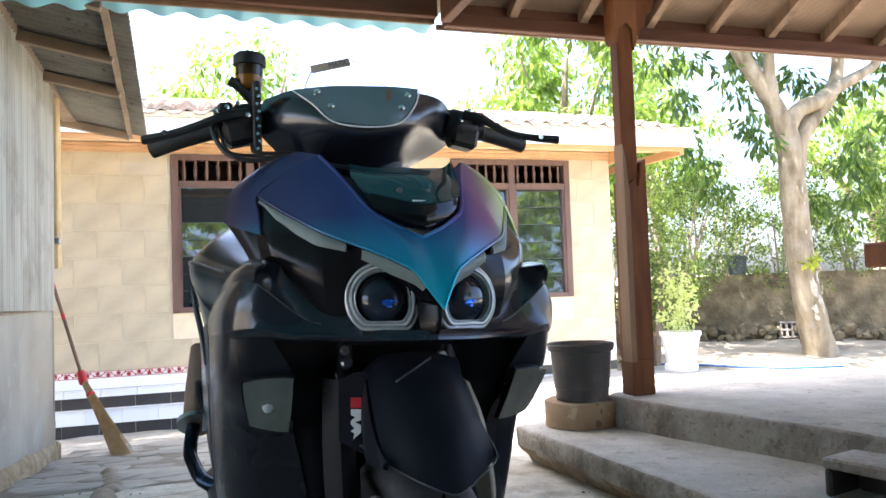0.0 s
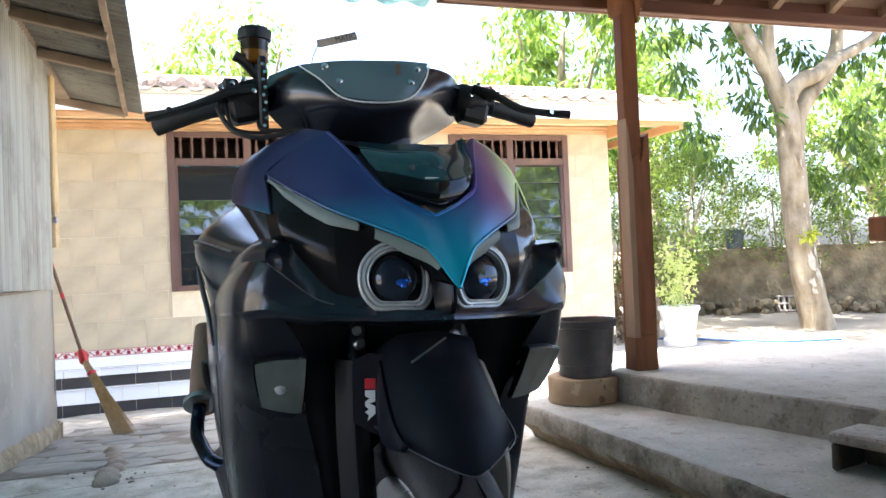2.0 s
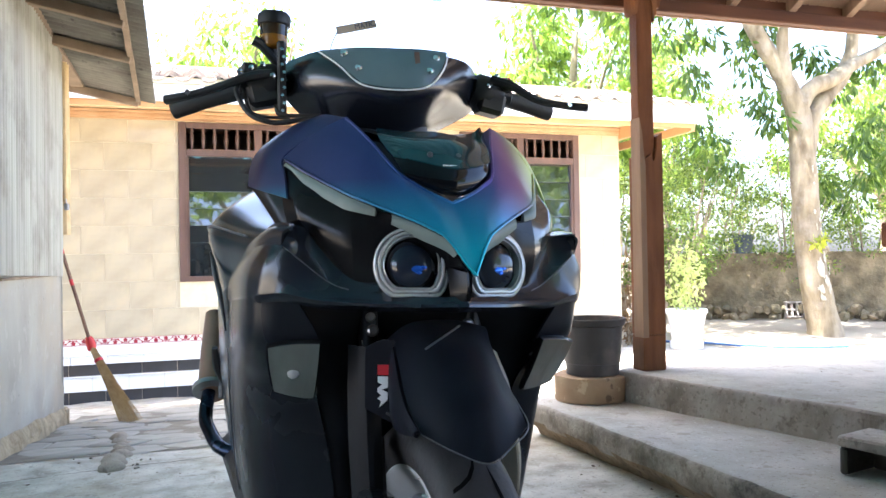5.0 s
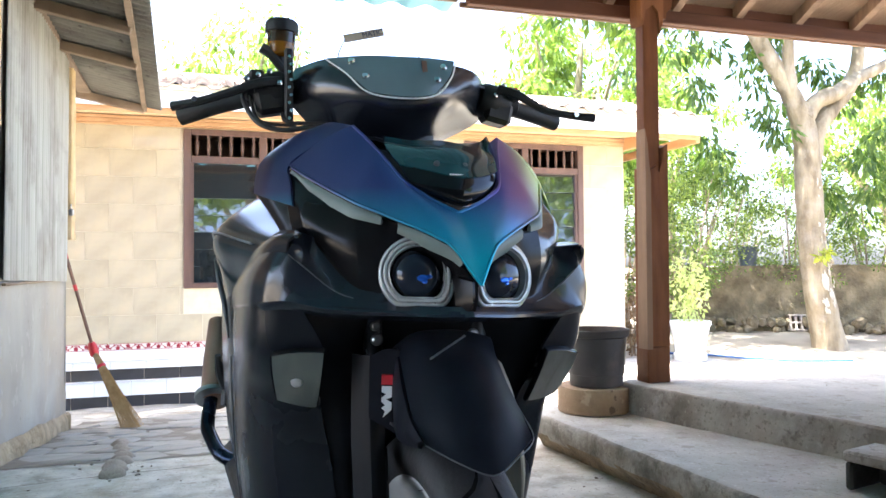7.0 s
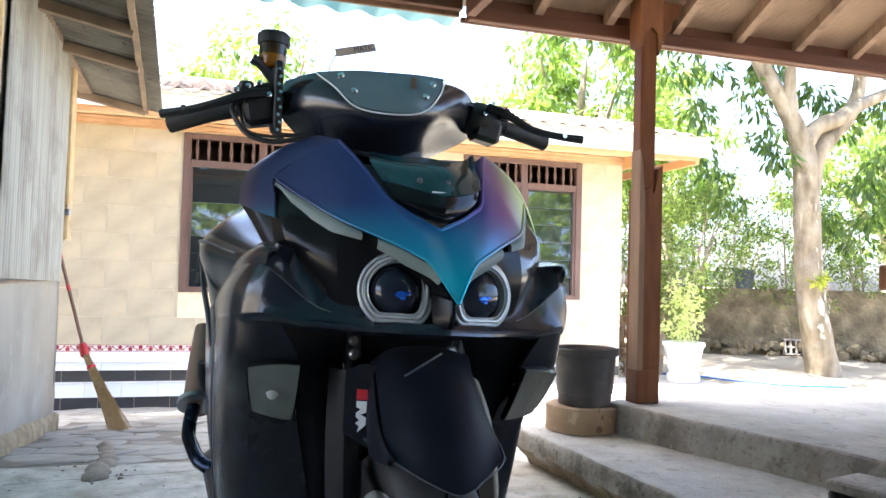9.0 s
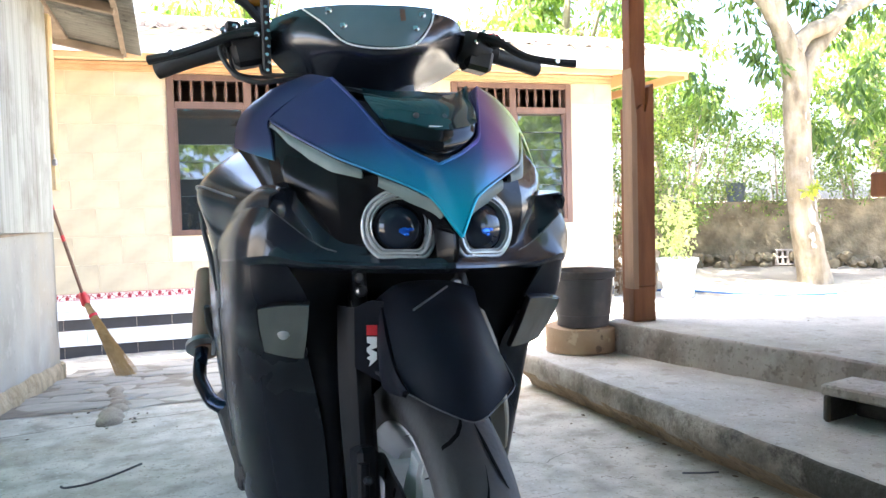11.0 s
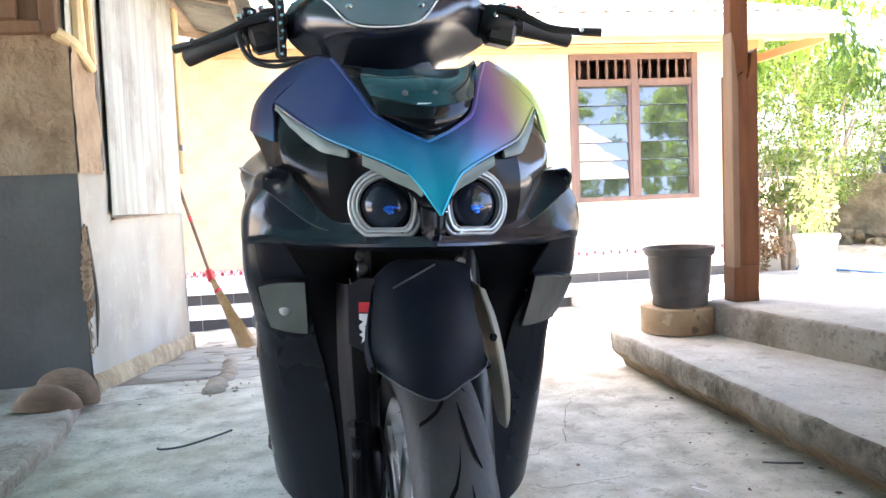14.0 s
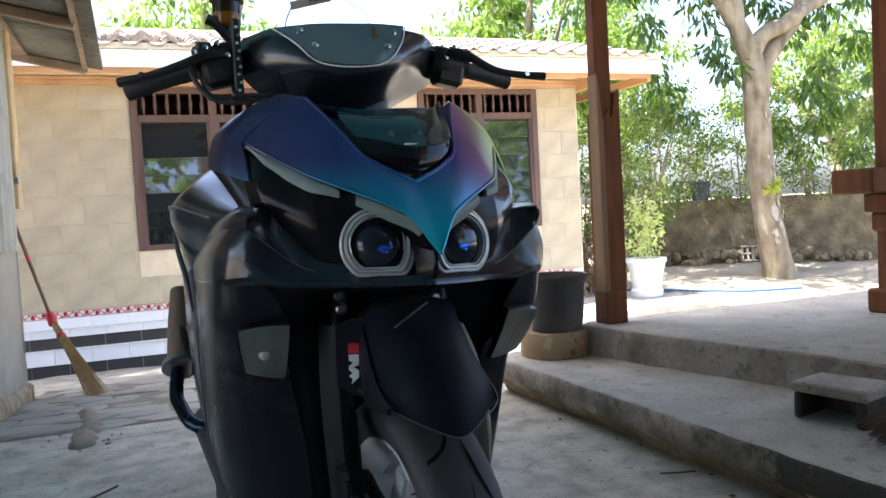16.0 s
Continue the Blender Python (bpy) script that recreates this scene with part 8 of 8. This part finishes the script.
for bx, by, bz in ((-0.112, 0.040, 0.412), (-0.119, 0.046, 0.338)):
    scoot("caliper_bolt", Shape().lathe([(0.006, 0), (0.006, 0.008), (0.003, 0.010)], 8, STEER @ Matrix.Translation((bx, by, bz)) @ pose(0, 0, 0, 80, 0, 0)), DARKSTEEL, cal)
for sgn in (-1, 1):
    fk = Shape().tube([(sgn * 0.088, AX, AZ), (sgn * 0.088, AX + 0.02, 0.36), (sgn * 0.088, AX + 0.05, 0.50)], [0.022, 0.021, 0.020], 14, 3, STEER).tube([(sgn * 0.088, AX + 0.05, 0.50), (sgn * 0.085, AX + 0.09, 0.70)], 0.0145, 12, 2, STEER)
    fork = scoot("fork_leg", fk, DARKSTEEL, label="dark fork leg")
    gd_ = (Shape().sheet([[(0.072, AX + 0.012, 0.640), (0.084, AX - 0.020, 0.632), (0.096, AX - 0.012, 0.625)], [(0.084, AX - 0.0, 0.58), (0.096, AX - 0.040, 0.575), (0.110, AX - 0.030, 0.57)], [(0.094, AX - 0.02, 0.49), (0.108, AX - 0.050, 0.485), (0.122, AX - 0.035, 0.48)], [(0.106, AX - 0.02, 0.425), (0.113, AX - 0.040, 0.42), (0.122, AX - 0.03, 0.43)]], -0.003, 4) if sgn > 0
           else Shape().sheet([[(-0.128, AX + 0.03, 0.645), (-0.112, AX - 0.002, 0.645), (-0.092, AX + 0.012, 0.645)], [(-0.132, AX + 0.02, 0.52), (-0.114, AX - 0.012, 0.52), (-0.094, AX - 0.002, 0.52)], [(-0.126, AX + 0.01, 0.36), (-0.110, AX - 0.020, 0.36), (-0.094, AX - 0.012, 0.36)]], 0.003, 4)).turned(UP)
    guard = scoot("fork_guard", gd_ if sgn < 0 else gd_.turned(Matrix.Translation((-0.008, 0.012, 0.0))), DULLBLACK if sgn < 0 else mat("dusty_grey_guard", [(0.16, 0.14, 0.10), (0.23, 0.205, 0.15)], 10.0, 0.5), fork, "fork guard")
    scoot("axle_nut", Shape().lathe([(0.011, 0), (0.011, 0.018), (0.006, 0.024)], 6, STEER @ Matrix.Translation((sgn * 0.098, AX, AZ)) @ pose(0, 0, 0, 0, 90 * sgn, 0)), STEEL, fork)
    for z in ((0.560, 0.482) if sgn > 0 else ()):
        scoot("guard_hole", Shape().lathe([(0.006, 0), (0.006, 0.003)], 10, STEER @ Matrix.Translation((0.092 if z > 0.5 else 0.108, AX - 0.033, z)) @ pose(0, 0, 0, 85, 0, 25)), GROOVE, guard)
# sticker shapes on the fork guard
st_at = Matrix.Translation((-0.0905, 0.0735, -0.003)) @ Matrix.Rotation(radians(-20), 4, 'Z')
scoot("sticker", Shape().box((-0.0075, 0, 0.606), (0.0075, 0.002, 0.620), m=st_at), STICKRED, label="red and white sticker shapes")
zig = [(-0.007, 0.604), (0.007, 0.604), (0.007, 0.589), (-0.001, 0.586), (0.007, 0.582), (0.007, 0.572), (-0.004, 0.562), (-0.002, 0.570), (-0.007, 0.574), (-0.002, 0.578), (-0.007, 0.583), (-0.007, 0.588), (-0.001, 0.593), (-0.007, 0.596)]
scoot("sticker_mark", Shape().prism(zig, 0.0015, st_at @ Matrix.Translation((0, 0.0015, 0)) @ pose(0, 0, 0, 90, 0, 0)), STICKWHITE, smooth=0)

# front mudguard
fender = Shape().sheet([
    [(-0.087, -0.086, 0.556), (-0.058, -0.121, 0.541), (-0.024, -0.143, 0.531), (0.010, -0.128, 0.544), (0.045, -0.099, 0.560)],
    [(-0.091, -0.048, 0.578), (-0.060, -0.088, 0.590), (-0.022, -0.101, 0.594), (0.014, -0.088, 0.592), (0.051, -0.052, 0.584)],
    [(-0.086, 0.000, 0.606), (-0.058, -0.036, 0.629), (-0.020, -0.046, 0.635), (0.017, -0.036, 0.630), (0.053, -0.004, 0.613)],
    [(-0.079, 0.050, 0.634), (-0.054, 0.024, 0.656), (-0.018, 0.018, 0.662), (0.020, 0.022, 0.658), (0.058, 0.045, 0.643)],
    [(-0.074, 0.100, 0.650), (-0.050, 0.088, 0.672), (-0.016, 0.085, 0.677), (0.024, 0.085, 0.676), (0.066, 0.100, 0.666)],
    [(-0.086, 0.240, 0.590), (-0.050, 0.200, 0.635), (-0.010, 0.190, 0.650), (0.030, 0.200, 0.645), (0.068, 0.230, 0.610)],
], 0.004, 5)
scoot("front_fender", fender, SATIN, label="satin dark navy front mudguard", smooth=50)
for sgn, x0 in ((-1, -0.089), (1, 0.047)):
    wall_ = strake(eased([(x0, -0.086 if sgn < 0 else -0.098, 0.557), (x0 - 0.003, -0.046, 0.579), (x0 + 0.002, 0.002, 0.607), (x0 + 0.010, 0.046, 0.632), (x0 + 0.015, 0.072, 0.642)], 4),
                   eased([(x0, -0.080, 0.553), (x0 - 0.001, -0.036, 0.545), (x0 - 0.001, 0.008, 0.543), (x0 + 0.008, 0.048, 0.546), (x0 + 0.013, 0.072, 0.552)], 4), (0.004 * sgn, 0, 0), 3, 0.004 * -sgn)
    scoot("fender_side", wall_, SATIN, smooth=50)
plate = strake(eased([(-0.072, 0.072, 0.650), (-0.090, 0.083, 0.652), (-0.110, 0.093, 0.640)], 4), eased([(-0.074, 0.074, 0.536), (-0.090, 0.081, 0.545), (-0.109, 0.092, 0.556)], 4), n=3)
scoot("fender_stay", plate, SATIN, smooth=50)
lip = Shape().tube([(-0.088, -0.087, 0.555), (-0.058, -0.123, 0.540), (-0.024, -0.145, 0.530), (0.010, -0.130, 0.543), (0.046, -0.100, 0.559), (0.052, -0.052, 0.582), (0.051, -0.002, 0.608)], 0.0008, 6, 6)
scoot("fender_lip", lip, LIPGREY, smooth=60)
under = Shape().sheet([[(-0.085, -0.078, 0.553), (-0.02, -0.115, 0.534), (0.042, -0.088, 0.556)], [(-0.085, 0.10, 0.552), (-0.015, 0.10, 0.552), (0.042, 0.10, 0.552)]], 0.003, 3)
scoot("fender_underside", under, BLACKPLASTIC)

# body behind: side panels, seat, tail, engine, rear wheel, exhaust
side = Shape().sheet([
    [(0.150, 0.22, 0.860), (0.188, 0.20, 0.808), (0.212, 0.19, 0.786), (0.225, 0.22, 0.750), (0.225, 0.25, 0.700)],
    [(0.160, 0.45, 0.890), (0.200, 0.46, 0.852), (0.258, 0.43, 0.806), (0.258, 0.48, 0.755), (0.245, 0.50, 0.710)],
    [(0.150, 0.72, 0.915), (0.206, 0.72, 0.902), (0.290, 0.62, 0.825), (0.276, 0.62, 0.755), (0.254, 0.62, 0.680)],
    [(0.140, 0.95, 0.890), (0.190, 0.92, 0.878), (0.258, 0.84, 0.796), (0.252, 0.80, 0.720), (0.243, 0.78, 0.650)],
    [(0.120, 1.20, 0.860), (0.160, 1.20, 0.845), (0.205, 1.15, 0.770), (0.200, 1.10, 0.700), (0.185, 1.05, 0.620)],
    [(0.100, 1.60, 0.900), (0.125, 1.60, 0.885), (0.140, 1.60, 0.855), (0.128, 1.60, 0.820), (0.100, 1.60, 0.780)],
], 0.004, 5)
for s in (side, side.mirrored()):
    scoot("body_panel", s, BLUEPAINT, label="dark navy body side panel", smooth=40)
trim_line = [(0.248, 0.36, 0.798), (0.2610, 0.43, 0.806), (0.2935, 0.62, 0.824), (0.2615, 0.84, 0.794), (0.2080, 1.15, 0.768)]
for s_ in (1, -1):
    scoot("panel_edge", Shape().tube([(x * s_, y, z) for x, y, z in trim_line], 0.0022, 6, 5), LIPGREY, smooth=60)
    scoot("panel_strip", Shape().tube([(x * s_, y, z) for x, y, z in ((0.286, 0.66, 0.775), (0.281, 0.60, 0.735), (0.273, 0.55, 0.690), (0.266, 0.51, 0.630))], [0.002, 0.005, 0.005, 0.002], 8, 5), LIPGREY, smooth=60)
low = Shape().sheet([[(0.246, 0.50, 0.72), (0.262, 0.58, 0.70), (0.262, 0.72, 0.68)], [(0.248, 0.51, 0.58), (0.256, 0.60, 0.58), (0.254, 0.74, 0.56)], [(0.238, 0.51, 0.45), (0.244, 0.60, 0.45), (0.241, 0.74, 0.44)], [(0.215, 0.51, 0.31), (0.216, 0.60, 0.30), (0.213, 0.74, 0.30)]], 0.004, 4)
for s in (low, low.mirrored()):
    scoot("footboard_side", s, BLUEPAINT, smooth=50)
scoot("footboard", Shape().box((-0.24, 0.36, 0.30), (0.24, 0.95, 0.36), 0.02), BLACKPLASTIC)
scoot("centre_tunnel", Shape().sheet([[(-0.16, 0.42, 0.90), (0, 0.40, 0.93), (0.16, 0.42, 0.90)], [(-0.15, 0.70, 0.83), (0, 0.70, 0.86), (0.15, 0.70, 0.83)], [(-0.13, 1.0, 0.80), (0, 1.0, 0.83), (0.13, 1.0, 0.80)]], 0.006, 4), MATTE)
scoot("seat", Shape().sheet([[(-0.10, 0.80, 0.80), (0, 0.78, 0.83), (0.10, 0.80, 0.80)], [(-0.15, 1.0, 0.80), (0, 1.0, 0.835), (0.15, 1.0, 0.80)], [(-0.14, 1.3, 0.85), (0, 1.3, 0.885), (0.14, 1.3, 0.85)], [(-0.10, 1.62, 0.90), (0, 1.62, 0.92), (0.10, 1.62, 0.90)]], 0.06, 4), RUBBER, label="black ribbed seat")
scoot("engine", Shape().box((-0.14, 0.95, 0.22), (0.16, 1.45, 0.50), 0.04), DARKSTEEL)
rspin = Matrix.Translation((0, 1.46, 0.266)) @ pose(0, 0, 0, 0, 90, 0)
rw = scoot("rear_wheel", Shape().lathe([(0.205, -0.05), (0.17, -0.04), (0.05, -0.03), (0.05, 0.03), (0.17, 0.04), (0.205, 0.05)], 40, rspin), RIM, label="pale grey cast rear wheel")
scoot("tyre", Shape().lathe([(0.196, -0.05), (0.215, -0.066), (0.240, -0.068), (0.257, -0.045), (0.266, 0), (0.257, 0.045), (0.240, 0.068), (0.215, 0.066), (0.196, 0.05)], 48, rspin, caps=False), RUBBER, rw, "black rubber rear tyre", 60)
ex = Shape().tube([(-0.267, 1.00, 0.446), (-0.258, 1.08, 0.536), (-0.248, 1.16, 0.628)], [0.034, 0.031, 0.024], 20, 2)
exo = scoot("exhaust", ex.turned(UP), EXHAUST, label="bronze coloured exhaust can", smooth=50)
scoot("exhaust_collar", Shape().lathe([(0.040, 0), (0.040, 0.012), (0.018, 0.014)], 20, Matrix.Translation((-0.262, 1.0, 0.455)) @ Vector((0, -0.7, -0.68)).to_track_quat("Z", "Y").to_matrix().to_4x4()), STEEL, exo)
scoot("exhaust_pipe", Shape().tube([(-0.262, 1.0, 0.452), (-0.272, 0.95, 0.40), (-0.268, 0.90, 0.375), (-0.235, 0.80, 0.345), (-0.12, 0.75, 0.34)], 0.016, 12, 4), BLUEPIPE, exo, "heat blued exhaust pipe")
scoot("foot_peg", Shape().tube([(-0.225, 0.88, 0.47), (-0.252, 0.86, 0.52), (-0.262, 0.84, 0.565)], [0.014, 0.012, 0.007], 8, 3), BLACKPLASTIC)
scoot("peg_bracket", Shape().tube([(-0.20, 0.88, 0.46), (-0.235, 0.87, 0.485), (-0.24, 0.86, 0.45)], 0.012, 8, 3), BLACKPLASTIC)
scoot("side_stand", Shape().tube([(0.12, 0.80, 0.30), (0.20, 0.84, 0.14), (0.25, 0.86, 0.012)], 0.011, 8, 2), BLACKPLASTIC)
scoot("shield_foot", Shape().box((-0.235, 0.44, 0.275), (-0.205, 0.52, 0.315), 0.006), BLACKPLASTIC)
